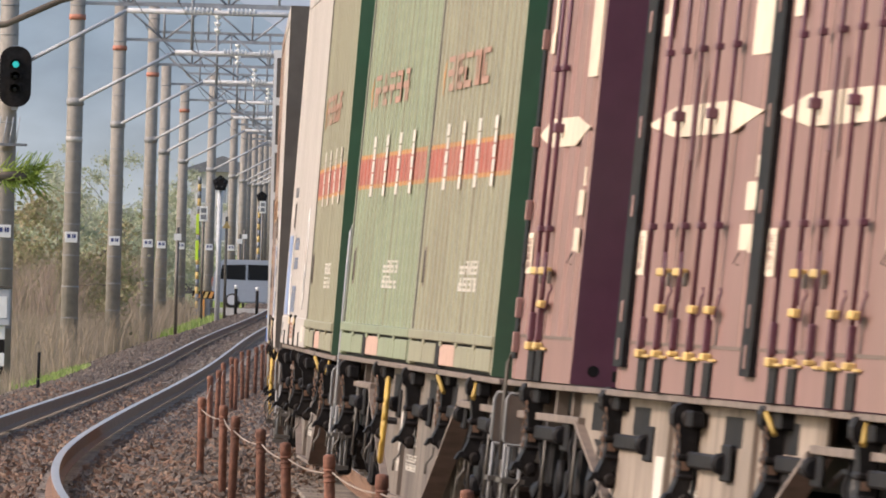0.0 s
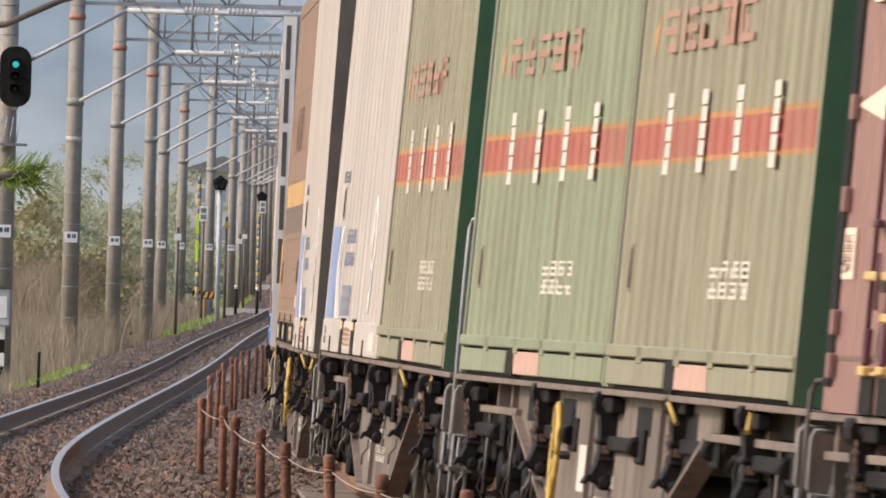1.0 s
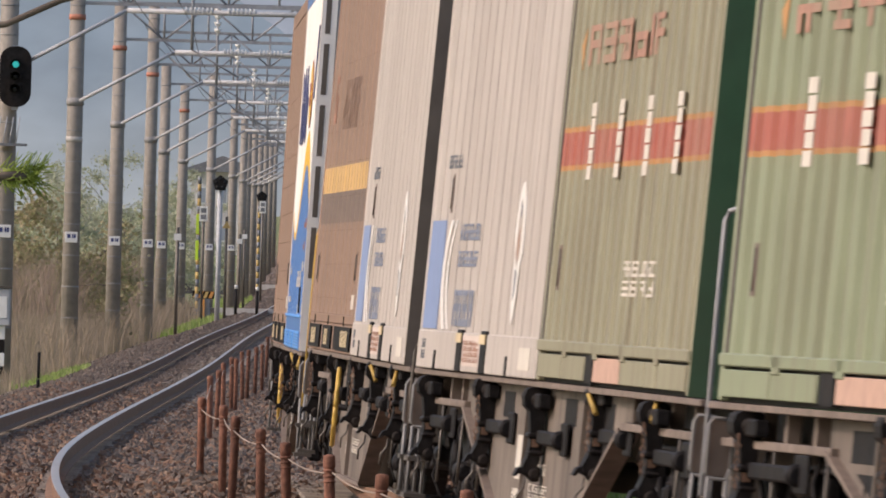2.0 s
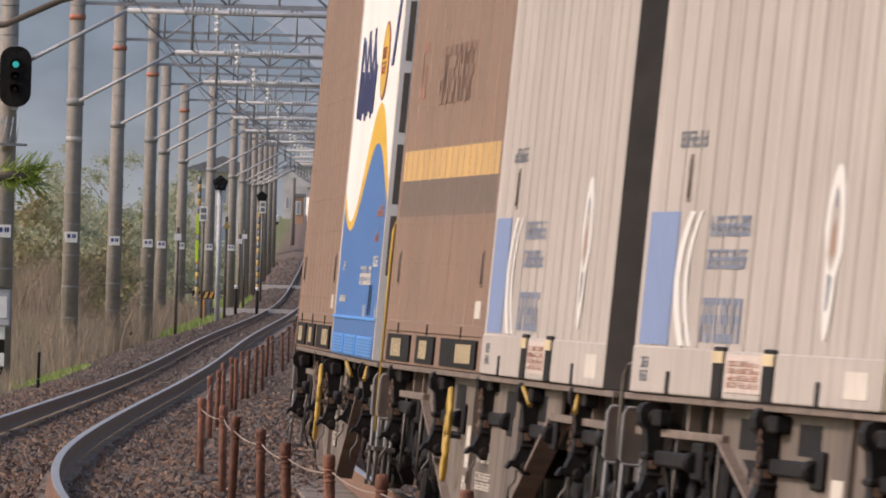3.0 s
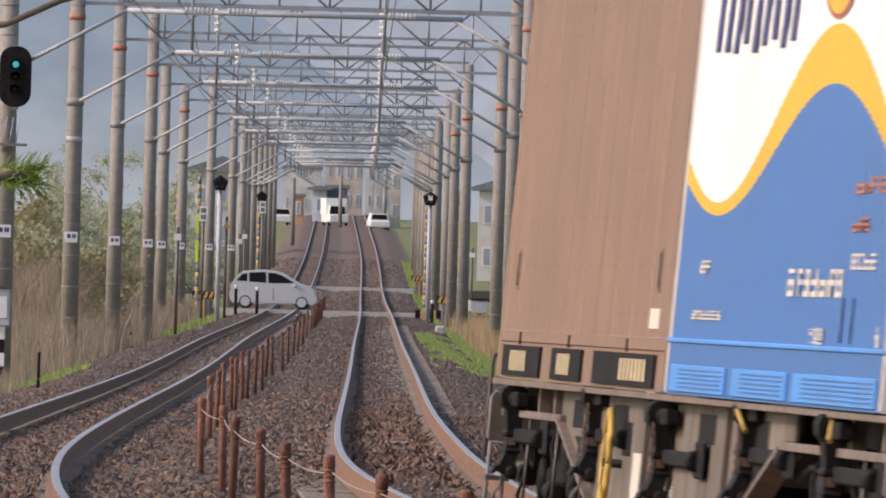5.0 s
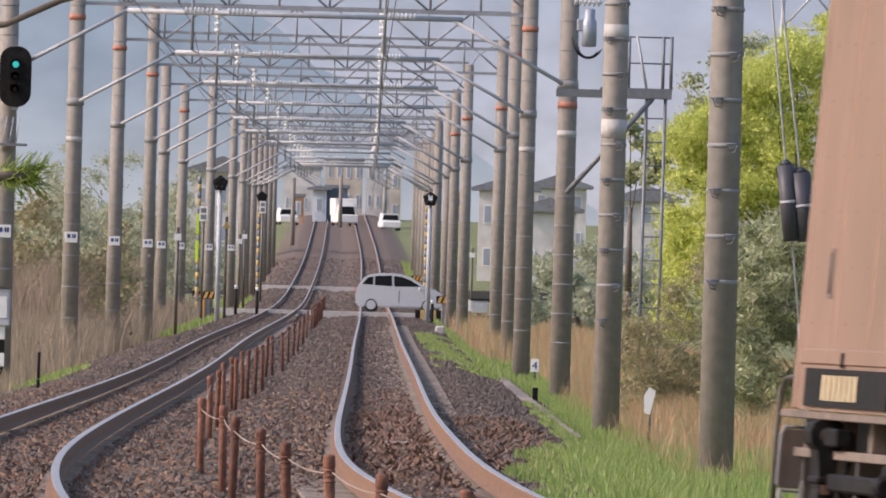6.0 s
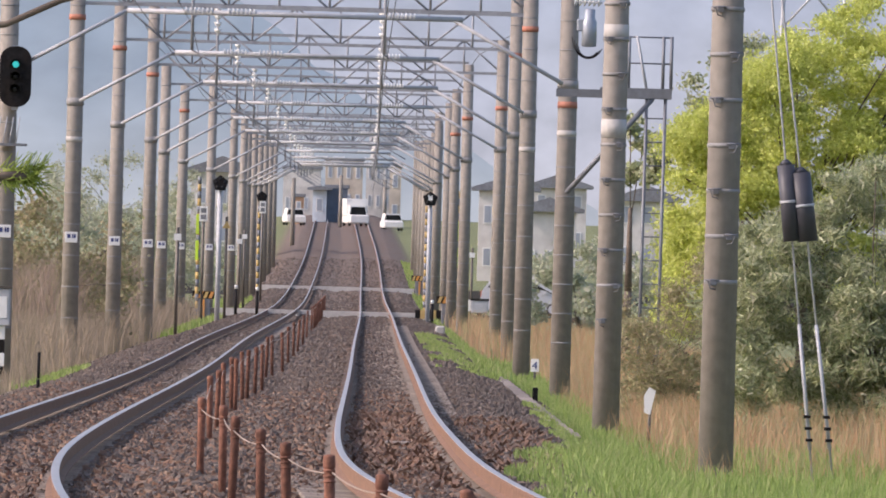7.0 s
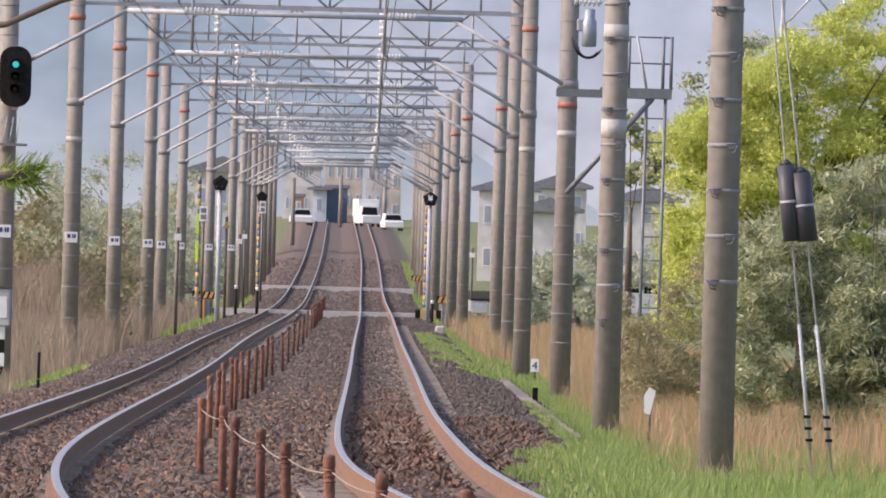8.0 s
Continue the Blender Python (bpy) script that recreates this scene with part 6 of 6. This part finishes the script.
def crossing(y, wide):
    z = float(S_Z(y))
    root = tagged(empty("level_crossing", pose(0, y, z)), "paved level crossing with pale concrete edges", "level crossing", kind="structure")
    xs = [-46.0]
    for which in "LR":
        for side in (-1, 1):
            x = float(line_x(y, which)) + side * GAUGE / 2
            xs += [x - 0.09, x + 0.09]
    xs.append(46.0)
    for a, b in zip(xs[::2], xs[1::2]):
        part("slab", boxed(a, b, 0, wide, -0.75, -0.03), M_ASPHALT, root)
    part("edge", boxed(float(line_x(y, "L")) - 2.4, float(line_x(y, "R")) + 2.3, -0.35, -0.004, -0.3, -0.012), M_EDGE, root, "pale concrete edge beam")
    return root


crossing(612, 7.0)
crossing(858, 2.0)


def hazard_post(x, y, top, r=0.07, label="black and yellow striped crossing post"):
    z = float(height(x, y))
    root = tagged(empty("crossing_post", pose(x, y, z)), label, "crossing post", group="crossing posts")
    n = int((top - z) / 0.28)
    for k in range(n):
        part("stripe", rod(bmesh.new(), (0, 0, k * 0.28 - (0.2 if k == 0 else 0)), (0, 0, (k + 1) * 0.28), r, seg=10), M_DKSTEEL if k % 2 else M_STRIPEY, root, "dark stripe" if k % 2 else "yellow stripe")
    return root


def pentagon(x, y, z, r, tag="dark pentagonal obstruction warning light on a pole"):
    g0 = float(height(x, y))
    root = tagged(empty("warning_light", pose(x, y, g0)), tag, "warning light", group="pentagonal warning lights")
    part("pole", rod(bmesh.new(), (0, 0.1, -0.2), (0, 0.1, z - g0 - r * 0.5), 0.09, seg=10), M_GALV, root)
    out = [(r * math.sin(math.tau * k / 5), z - g0 + r * math.cos(math.tau * k / 5)) for k in range(5)]
    head = part("head", prism(bmesh.new(), out, "y", -0.1, 0.02), M_BLACK, root)
    for k in range(5):
        bm = bmesh.new()
        lathe(bm, [(0.06, -0.10), (0.05, -0.13), (0.02, -0.14)], (r * 0.55 * math.sin(math.tau * k / 5), 0, z - g0 + r * 0.55 * math.cos(math.tau * k / 5)), "y", 10)
        part("lamp", bm, M_GLASS, head)
    return root


pentagon(-7.94, 564, 4.74, 0.30)
pentagon(-8.5, 742, 5.2, 0.28)
pw = pentagon(-0.53, 604, 4.6, 0.30)
part("white_face", boxed(-0.08, 0.08, -0.12, -0.1, 4.55 - float(height(-0.53, 604)), 4.75 - float(height(-0.53, 604))), M_PORCELAIN, pw, "white square face")
for x, y, top in ((-9.35, 608, 5.3), (0.55, 608, 5.0), (-8.6, 742, 5.0), (1.95, 622, 4.5), (-0.75, 700, 5.0)):
    p = hazard_post(x, y, top)
    base = float(height(x, y))
    if abs(y - 608) < 1:
        for z in (2.0, 3.0):
            part("reflector", boxed(-0.1, 0.02, -0.1, -0.075, z - base + 0.05, z - base + 0.8, 0.004), M_LIME, p, "lime yellow reflector bar")


def sign_pole(x, y, z, kind):
    g0 = float(height(x, y))
    root = tagged(empty("trackside_sign", pose(x, y, g0)), {"white": "white framed trackside sign with two dark panes", "triangle": "yellow triangular trackside sign", "plain": "thin pole with a small white plate"}[kind], "sign")
    part("pole", rod(bmesh.new(), (0, 0, -0.2), (0, 0, z - g0 + 0.3), 0.05, seg=8), M_STEEL, root)
    zz = z - g0
    if kind == "white":
        f = part("plate", boxed(-0.15, 0.15, -0.08, -0.055, zz - 0.28, zz + 0.28, 0.004), M_PORCELAIN, root)
        for s in (-0.2, 0.04):
            part("pane", boxed(-0.1, 0.1, -0.084, -0.08, zz + s, zz + s + 0.17), M_DKSTEEL, f)
    elif kind == "triangle":
        part("plate", prism(bmesh.new(), [(-0.16, zz - 0.12), (0.16, zz - 0.12), (0, zz + 0.16)], "y", -0.08, -0.055), M_STRIPEY, root)
    else:
        part("plate", boxed(-0.11, 0.11, -0.08, -0.055, zz - 0.1, zz + 0.1, 0.004), M_PORCELAIN, root)


sign_pole(-8.9, 590, 3.75, "white")
sign_pole(-8.4, 738, 4.7, "white")
sign_pole(-7.79, 572, 3.3, "triangle")
for x, y, z in ((-8.0, 480, 2.6), (-8.3, 650, 2.9), (-8.6, 690, 3.2), (2.2, 470, 2.5), (1.2, 650, 2.6)):
    sign_pole(x, y, z, "plain")


def barrier_machine(x, y, s):
    z = float(height(x, y))
    root = tagged(empty("crossing_barrier", pose(x, y, z)), "crossing barrier machine with yellow and black hazard stripes", "barrier", group="crossing barriers")
    part("cabinet", boxed(-0.25, 0.25, -0.2, 0.2, -0.1, 0.95, 0.03), M_DKSTEEL, root)
    for k in range(4):
        part("hazard_stripe", prism(bmesh.new(), [(-0.42 + 0.2 * k, 0.95), (-0.30 + 0.2 * k, 0.95), (-0.20 + 0.2 * k, 1.2), (-0.32 + 0.2 * k, 1.2)], "y", -0.23, -0.21), M_AMBER if k % 2 else M_STRIPEY, root)
    part("counterweight", boxed(-0.45, 0.4, -0.21, -0.1, 0.93, 1.22, 0.02), M_BLACK, root)
    part("stand", boxed(-0.05, 0.05, -0.26, -0.2, 0.2, 0.9), M_AMBER, root)


barrier_machine(0.25, 609.5, 1)
barrier_machine(-9.1, 609.5, -1)
barrier_machine(-1.2, 852, 1)


def box_on_post(x, y, label):
    z = float(height(x, y))
    root = tagged(empty("relay_box", pose(x, y, z)), label, "relay box", group="relay boxes")
    part("post", rod(bmesh.new(), (0, 0, -0.2), (0, 0, 1.0), 0.09, seg=8), M_BLACK, root)
    b = part("box", boxed(-0.32, 0.32, -0.15, 0.15, 0.7, 1.2, 0.02), M_GALV, root)
    part("frame", boxed(-0.36, 0.36, -0.17, -0.15, 1.16, 1.24), M_BLACK, b)
    part("panel", boxed(-0.55, -0.33, -0.12, 0.12, 0.75, 1.2, 0.01), M_BRIGHTWHITE, root, "white side panel")
    return root


box_on_post(1.45, 606, "grey relay box with white panel on a black post")
box_on_post(-11.5, 600, "grey relay box with white panel on a black post")
for x, y, s in ((-0.55, 607, 0.75), (-0.35, 607.5, 0.75), (-7.7, 596, 1.0), (-6.95, 600, 0.9)):
    g = empty("bollard", pose(x, y, float(height(x, y))))
    tagged(g, "short black crossing bollard with a white cap", "bollard", group="crossing bollards")
    part("shaft", rod(bmesh.new(), (0, 0, -0.2), (0, 0, s), 0.06, seg=8), M_BLACK, g)
    part("cap", rod(bmesh.new(), (0, 0, s), (0, 0, s + 0.14), 0.062, seg=8), M_PORCELAIN, g)
# low edge kerb with stripes at the crossing's far shoulder
g = empty("hazard_kerb", pose(0.0, 610.8, float(S_Z(611)) - 0.02))
tagged(g, "low kerb with yellow and black stripes", "kerb")
for k in range(10):
    part("stripe", boxed(-1.0 + 0.2 * k, -0.8 + 0.2 * k, -0.1, 0.1, -0.2, 0.14), M_STRIPEY if k % 2 else M_BLACK, g)
g = empty("concrete_block", pose(-0.02, 520, float(height(-0.02, 520))))
tagged(g, "small white concrete block on the verge", "block")
part("block", boxed(-0.16, 0.16, -0.16, 0.16, -0.05, 0.26, 0.05), M_EDGE, g)
for x, y, w in ((-3.47, 113.5, 0.14), (-0.42, 166, 0.26), (-4.55, 172, 0.24)):
    g = empty("cable_cover", pose(x, y, float(height(x, y))))
    tagged(g, "worn concrete slab lying across the bed", "slab")
    part("slab", boxed(-w / 2, w / 2, -0.3, 0.3, -0.02, 0.06, 0.012), M_SLEEPER, g)
g = empty("cable_trough", pose(0, 0, 0))
tagged(g, "narrow grey concrete cable trough along the verge", "cable trough")
for k in range(30):
    y = 215 + 7.0 * k
    x = float(line_x(y, "R")) + 2.55
    part("lid", boxed(x - 0.12, x + 0.12, y, y + 6.9, float(height(x, y)) - 0.05, float(height(x, y)) + 0.05, 0.01), M_SLEEPER, g)


# ---- vehicles at the crossing ----
def car(label, paint, L, W, H, profile, glass, wheel_r, wheels, category="car"):
    """Side outline in (x, z), drawn out across y; the windows are dark panes set into it."""
    root = tagged(empty("car"), label, category)
    bm = bmesh.new()
    prism(bm, profile, "y", -W / 2, W / 2)
    bmesh.ops.bevel(bm, geom=[e for e in bm.edges if e.calc_face_angle(0) > 0.6], offset=0.05, segments=2, affect="EDGES")
    part("body", bm, paint, root, smooth=False)
    for g in glass:
        for y in (-W / 2 - 0.006, W / 2 + 0.001):
            part("window", prism(bmesh.new(), g, "y", y, y + 0.005), M_GLASS, root, "dark side window")
    for x in wheels:
        for y in (-W / 2 - 0.01, W / 2 - 0.17):
            bm = bmesh.new()
            lathe(bm, [(wheel_r * 0.6, 0), (wheel_r, 0.02), (wheel_r, 0.16), (wheel_r * 0.6, 0.18)], (0, y, 0), "y", 20)
            w = part("wheel", bm, M_RUBBER, root)
            w.matrix_basis = pose(x, 0, wheel_r)
            bm = bmesh.new()
            lathe(bm, [(wheel_r * 0.62, -0.006), (wheel_r * 0.55, 0.0), (wheel_r * 0.2, 0.03), (0.03, 0.02)], (0, y if y < 0 else y + 0.16, 0), "y", 16)
            part("rim", bm, M_SILVER, w)
            ROAD_WHEELS.append((w, x, wheel_r, root))
    for y in (-W / 2 + 0.05, W / 2 - 0.25):
        part("headlight", boxed(L / 2 - 0.22, L / 2 - 0.02, y, y + 0.2, H * 0.40, H * 0.50, 0.02), M_PORCELAIN, root, "clear headlight")
        part("tail_light", boxed(-L / 2 - 0.005, -L / 2 + 0.06, y, y + 0.2, H * 0.45, H * 0.62, 0.01), M_REDBAND, root, "red tail light")
    part("door_line", boxed(-0.01, 0.01, -W / 2 - 0.004, -W / 2 + 0.01, 0.35, H * 0.55), M_BLACK, root)
    part("door_handle", boxed(-0.25, -0.1, -W / 2 - 0.02, -W / 2, H * 0.5, H * 0.52), paint, root)
    part("mirror", boxed(L * 0.22, L * 0.22 + 0.12, -W / 2 - 0.14, -W / 2, H * 0.56, H * 0.64, 0.02), paint, root)
    return root


ROAD_WHEELS = []
SMALL = car("silver small hatchback driving over the level crossing", M_SILVER, 3.4, 1.48, 1.55,
            [(-1.66, 0.28), (-1.70, 0.62), (-1.66, 0.88), (-1.56, 1.06), (-1.36, 1.34), (-1.16, 1.46), (-0.75, 1.52), (-0.3, 1.53), (0.1, 1.49), (0.42, 1.39), (1.02, 1.03), (1.36, 0.93), (1.58, 0.80), (1.69, 0.62), (1.70, 0.30), (1.5, 0.2), (-1.5, 0.2)],
            [[(-1.44, 1.08), (-1.22, 1.34), (-1.02, 1.38), (-1.02, 1.06)], [(-0.95, 1.05), (-0.95, 1.40), (-0.30, 1.43), (-0.28, 1.02)], [(-0.20, 1.01), (-0.22, 1.42), (0.10, 1.39), (0.40, 1.28), (0.82, 1.03)]], 0.29, (-1.08, 1.10))
VAN = car("grey one-box van with dark windows on the crossing road", M_VAN, 4.6, 1.75, 1.9,
          [(-2.28, 0.30), (-2.30, 0.9), (-2.22, 1.3), (-2.05, 1.80), (-1.85, 1.88), (1.1, 1.88), (1.45, 1.75), (2.0, 1.15), (2.28, 0.95), (2.30, 0.35), (2.1, 0.22), (-2.1, 0.22)],
          [[(-2.05, 1.12), (-1.92, 1.66), (-1.0, 1.70), (-1.0, 1.10)], [(-0.92, 1.10), (-0.92, 1.70), (0.35, 1.70), (0.35, 1.10)], [(0.45, 1.10), (0.45, 1.68), (1.15, 1.62), (1.65, 1.12)]], 0.32, (-1.5, 1.5), "van")


# ---- far street: houses, vehicles ----
# wall colours kept pale: distance haze is put into them
M_WALL = material("pale_render", (0.62, 0.60, 0.57), 0.85, vary=0.06, grain=2, bump=0.02)
M_WALLB = material("cream_render", (0.60, 0.52, 0.42), 0.85, vary=0.06, grain=2, bump=0.02)
M_WALLBLUE = material("pale_blue_render", (0.58, 0.64, 0.70), 0.8, vary=0.06, grain=2, bump=0.02)
M_SLATE = material("slate_blue_sheet", (0.17, 0.20, 0.25), 0.6, vary=0.1, grain=2, bump=0.05)
M_WALLTAN = material("orange_tan_render", (0.52, 0.32, 0.20), 0.85, vary=0.1, grain=2, bump=0.02)
M_ROOF = material("grey_roof_tile", (0.20, 0.21, 0.23), 0.7, vary=0.2, grain=5, bump=0.2)


def house(x, y, w, d, h, wall, label, flat=False, rows=2, cols=3):
    z = min(float(height(x, y)), float(height(x - w / 2, y)))
    root = tagged(empty("house", pose(x, y, z)), label, "house", group="distant houses")
    part("wall", boxed(-w / 2, w / 2, -d / 2, d / 2, -0.8, h), wall, root)
    if flat:
        part("roof", boxed(-w / 2 - 0.15, w / 2 + 0.15, -d / 2 - 0.15, d / 2 + 0.15, h, h + 0.3), M_ROOF, root)
    else:
        part("roof", prism(bmesh.new(), [(-w / 2 - 0.5, h - 0.1), (w / 2 + 0.5, h - 0.1), (w / 2 + 0.5, h + 0.1), (0, h + w * 0.24), (-w / 2 - 0.5, h + 0.1)], "y", -d / 2 - 0.5, d / 2 + 0.5), M_ROOF, root)
    for r in range(rows):
        for c in range(cols):
            a = -w / 2 + w * (c + 0.25) / cols
            zz = 0.9 + r * 2.7
            if zz + 1.2 > h:
                continue
            win = part("window", boxed(a, a + w * 0.5 / cols, -d / 2 - 0.05, -d / 2 + 0.02, zz, zz + 1.2), M_PORCELAIN, root, "white framed window")
            part("pane", boxed(a + 0.08, a + w * 0.5 / cols - 0.08, -d / 2 - 0.06, -d / 2 - 0.05, zz + 0.08, zz + 1.12), M_VAN, win)
    return root


house(6.6, 1000, 3.4, 6, 4.6, M_WALL, "pale two-storey house with grey pitched roof")
house(3.9, 1010, 3.4, 6, 5.8, M_WALL, "pale house behind the mast row")
house(13.5, 1060, 4.0, 7, 5.2, M_WALL, "large pale house with grey roof")
house(8.5, 1180, 4.0, 7, 5.4, M_WALL, "cream two-storey building beyond the masts")
house(-11.26, 1440, 1.23, 6, 2.95, M_WALLBLUE, "pale blue-white gabled shop front beyond the rise", False, 1, 1)
house(-9.76, 1444, 1.95, 6, 3.07, M_SLATE, "long dark slate-blue shed beyond the rise", True, 0, 0)
house(-13.06, 1430, 0.91, 4, 2.49, M_WALLTAN, "low orange-tan building beyond the rise", True, 1, 1)
house(-4.50, 1450, 1.03, 6, 5.50, M_WALLB, "tall sunlit cream building beyond the rise", True, 2, 1)
house(-13.70, 1530, 3.58, 6, 4.77, M_WALL, "long pale apartment block beyond the street", True, 2, 4)
house(-9.75, 1540, 3.60, 6, 5.28, M_WALLB, "long sunlit cream block beyond the street", True, 2, 4)
house(-6.46, 1550, 2.42, 6, 4.80, M_WALL, "pale block with dark windows beyond the street", True, 2, 3)
house(-16.0, 1150, 4.5, 7, 6.0, M_WALL, "pale house among bushes")


def far_vehicle(x, y, label, L, H, box_truck):
    z = float(height(x, y))
    root = tagged(empty("truck" if box_truck else "parked_car", pose(x, y, z)), label, "truck" if box_truck else "car", group="vehicles on the far street")
    bm = bmesh.new()
    box(bm, -0.85, 0.85, -L / 2, L / 2, 0.25, 0.85 if not box_truck else 1.0, 0.08)
    part("body", bm, M_BRIGHTWHITE, root)
    part("cabin", prism(bmesh.new(), [(-0.82, 0.83), (0.82, 0.83), (0.68, H), (-0.68, H)], "y", -L * 0.3, L * 0.35), M_BRIGHTWHITE, root)
    part("windscreen", prism(bmesh.new(), [(-0.72, 0.95), (0.72, 0.95), (0.6, H - 0.12), (-0.6, H - 0.12)], "y", -L * 0.3 - 0.02, -L * 0.3), M_GLASS, root, "dark windscreen")
    if box_truck:
        part("cargo_box", boxed(-0.95, 0.95, -L * 0.15, L / 2, 0.9, 2.4, 0.03), M_BRIGHTWHITE, root)
    for s in (-1, 1):
        for q in (-L * 0.32, L * 0.32):
            bm = bmesh.new()
            lathe(bm, [(0.15, 0), (0.3, 0.02), (0.3, 0.18), (0.15, 0.2)], (s * 0.75 - 0.1, q, 0.3), "x", 14)
            part("wheel", bm, M_RUBBER, root)
    return root


STREET = [(far_vehicle(-7.21, 1396, "white delivery truck coming along the far street", 4.8, 1.8, True), ((0.0, -12.16), (5.8, -8.89), (8.0, -6.71)), 9),
          (far_vehicle(-4.70, 1388, "white car driving along the far street", 3.6, 1.5, False), ((0.0, -11.10), (4.5, -6.57), (5.8, -4.80), (8.0, -4.51)), 6),
          (far_vehicle(-12.47, 1392, "white car coming up behind the truck on the far street", 3.6, 1.5, False), ((0.0, -17.06), (6.5, -13.40), (8.0, -12.47)), 7)]
# a car waiting on the crossing road behind the reeds
far_vehicle(-11.94, 622, "pale grey car standing on the crossing road behind the reeds", 3.6, 1.45, False)
# lone far masts by the street
for x, y, top in ((-11.38, 1200, 9.02), (-9.05, 1390, 10.57), (-5.24, 1400, 10.35)):
    mast_base(x, y, top, 0.19, 0.15, label="slim concrete mast beside the far street", bands=False)

# lattice pylon far behind the trees
g = empty("lattice_pylon", pose(21.5, 940, float(height(21.5, 940))))
tagged(g, "grey lattice power pylon far behind the trees", "pylon")
for sx in (-1, 1):
    part("leg", rod(bmesh.new(), (sx * 2.4, 0, -0.3), (sx * 1.6, 0, 24), 0.12, seg=5), M_GALV, g)
for k in range(6):
    z0, z1 = k * 4.0, k * 4.0 + 4.0
    part("brace", rod(bmesh.new(), (-2.4 + 0.033 * z0, 0, z0), (2.4 - 0.033 * z1, 0, z1), 0.07, seg=5), M_GALV, g)
    part("brace", rod(bmesh.new(), (2.4 - 0.033 * z0, 0, z0), (-2.4 + 0.033 * z1, 0, z1), 0.07, seg=5), M_GALV, g)
    part("tie", rod(bmesh.new(), (-2.4 + 0.033 * z1, 0, z1), (2.4 - 0.033 * z1, 0, z1), 0.07, seg=5), M_GALV, g)


# ---- pine branch close to the camera ----
def build_pine():
    x, y = -1.2, 12.0
    z0 = float(height(x, y))
    root = tagged(empty("pine_sapling", pose(x, y, z0)), "young pine with a tuft of bright green needles", "tree")
    eye = 1.459 - z0
    trunk = part("trunk", rod(bmesh.new(), (0, 0, -0.1), (0.02, 0, eye + 0.5), 0.03, 0.012, 8), M_BARK, root)
    part("limb", tube(bmesh.new(), [(0, 0, eye - 0.15), (0.5, 0, eye + 0.03), (0.86, 0, eye + 0.070), (0.885, 0, eye + 0.072)], 0.004, 6), M_BARK, trunk)
    part("limb", tube(bmesh.new(), [(0.01, 0, eye + 0.05), (0.5, 0.05, eye + 0.14), (0.865, 0.05, eye + 0.186), (0.905, 0.05, eye + 0.205), (0.94, 0.05, eye + 0.215)], 0.0028, 6), M_BARK, trunk)
    rng = random.Random(2)
    bm = bmesh.new()
    for k in range(150):
        a = rng.uniform(0, math.tau)
        sx = 0.864 + rng.uniform(0, 0.028)
        tip = Vector((sx + rng.uniform(0.004, 0.018), rng.uniform(-0.01, 0.01), eye + 0.071 + rng.uniform(-0.018, 0.02)))
        rod(bm, (sx, 0, eye + 0.071 + rng.uniform(-0.008, 0.008)), tip, 0.0007, 0.0003, 4)
    ob = part("needle_tuft", bm, M_NEEDLE, root, "bright green needle tuft")
    ob["kind"] = "stuff"


M_NEEDLE = island("pine_needles", [(0.16, 0.24, 0.03), (0.30, 0.40, 0.06), (0.40, 0.48, 0.10)], 0.6, translucent=0.3)
build_pine()


def motions():
    times = [round(0.1 * k, 1) for k in range(81)]
    for thing, i, m in MOVING:
        walk(thing, [(t, wagon_pose(i, t) @ m) for t in times])
    for wheel, y, r in WHEELS:
        walk(wheel, [(k / 30, pose(0, y, r, -math.degrees(SPEED * k / 30 / r), 0, 0)) for k in range(241)])

    z = float(S_Z(612)) - 0.03
    routes = ((SMALL, 615.6, ((0, -24.0), (2.0, -15.2), (3.0, -13.6), (3.5, -13.3), (4.0, -11.8), (4.5, -9.05), (5.0, -6.5), (5.8, -2.5), (6.0, -1.64), (6.4, 0.35), (7.0, 3.2), (8.0, 8.0))),
              (VAN, 617.2, ((0, -6.6), (0.2, -5.4), (1.0, -0.4), (2.0, 6.0), (4.0, 19.0), (8.0, 43.0))))
    for thing, y, row in routes:
        walk(thing, [(t, pose(x, y, z)) for t, x in row])
    for wheel, wx, r, owner in ROAD_WHEELS:
        row = routes[0][2] if owner is SMALL else routes[1][2]
        steps = [(k / 30, float(np.interp(k / 30, [a for a, _ in row], [b for _, b in row]))) for k in range(241)]
        walk(wheel, [(t, pose(wx, 0, r, 0, math.degrees((x - row[0][1]) / r), 0)) for t, x in steps])
    for thing, row, turn in STREET:
        here = thing.matrix_basis.translation.copy()
        walk(thing, [(t, pose(x, here.y, here.z, 0, 0, turn)) for t, x in row] + ([] if row[-1][0] == 8.0 else [(8.0, pose(row[-1][1], here.y, here.z, 0, 0, turn))]))


motions()
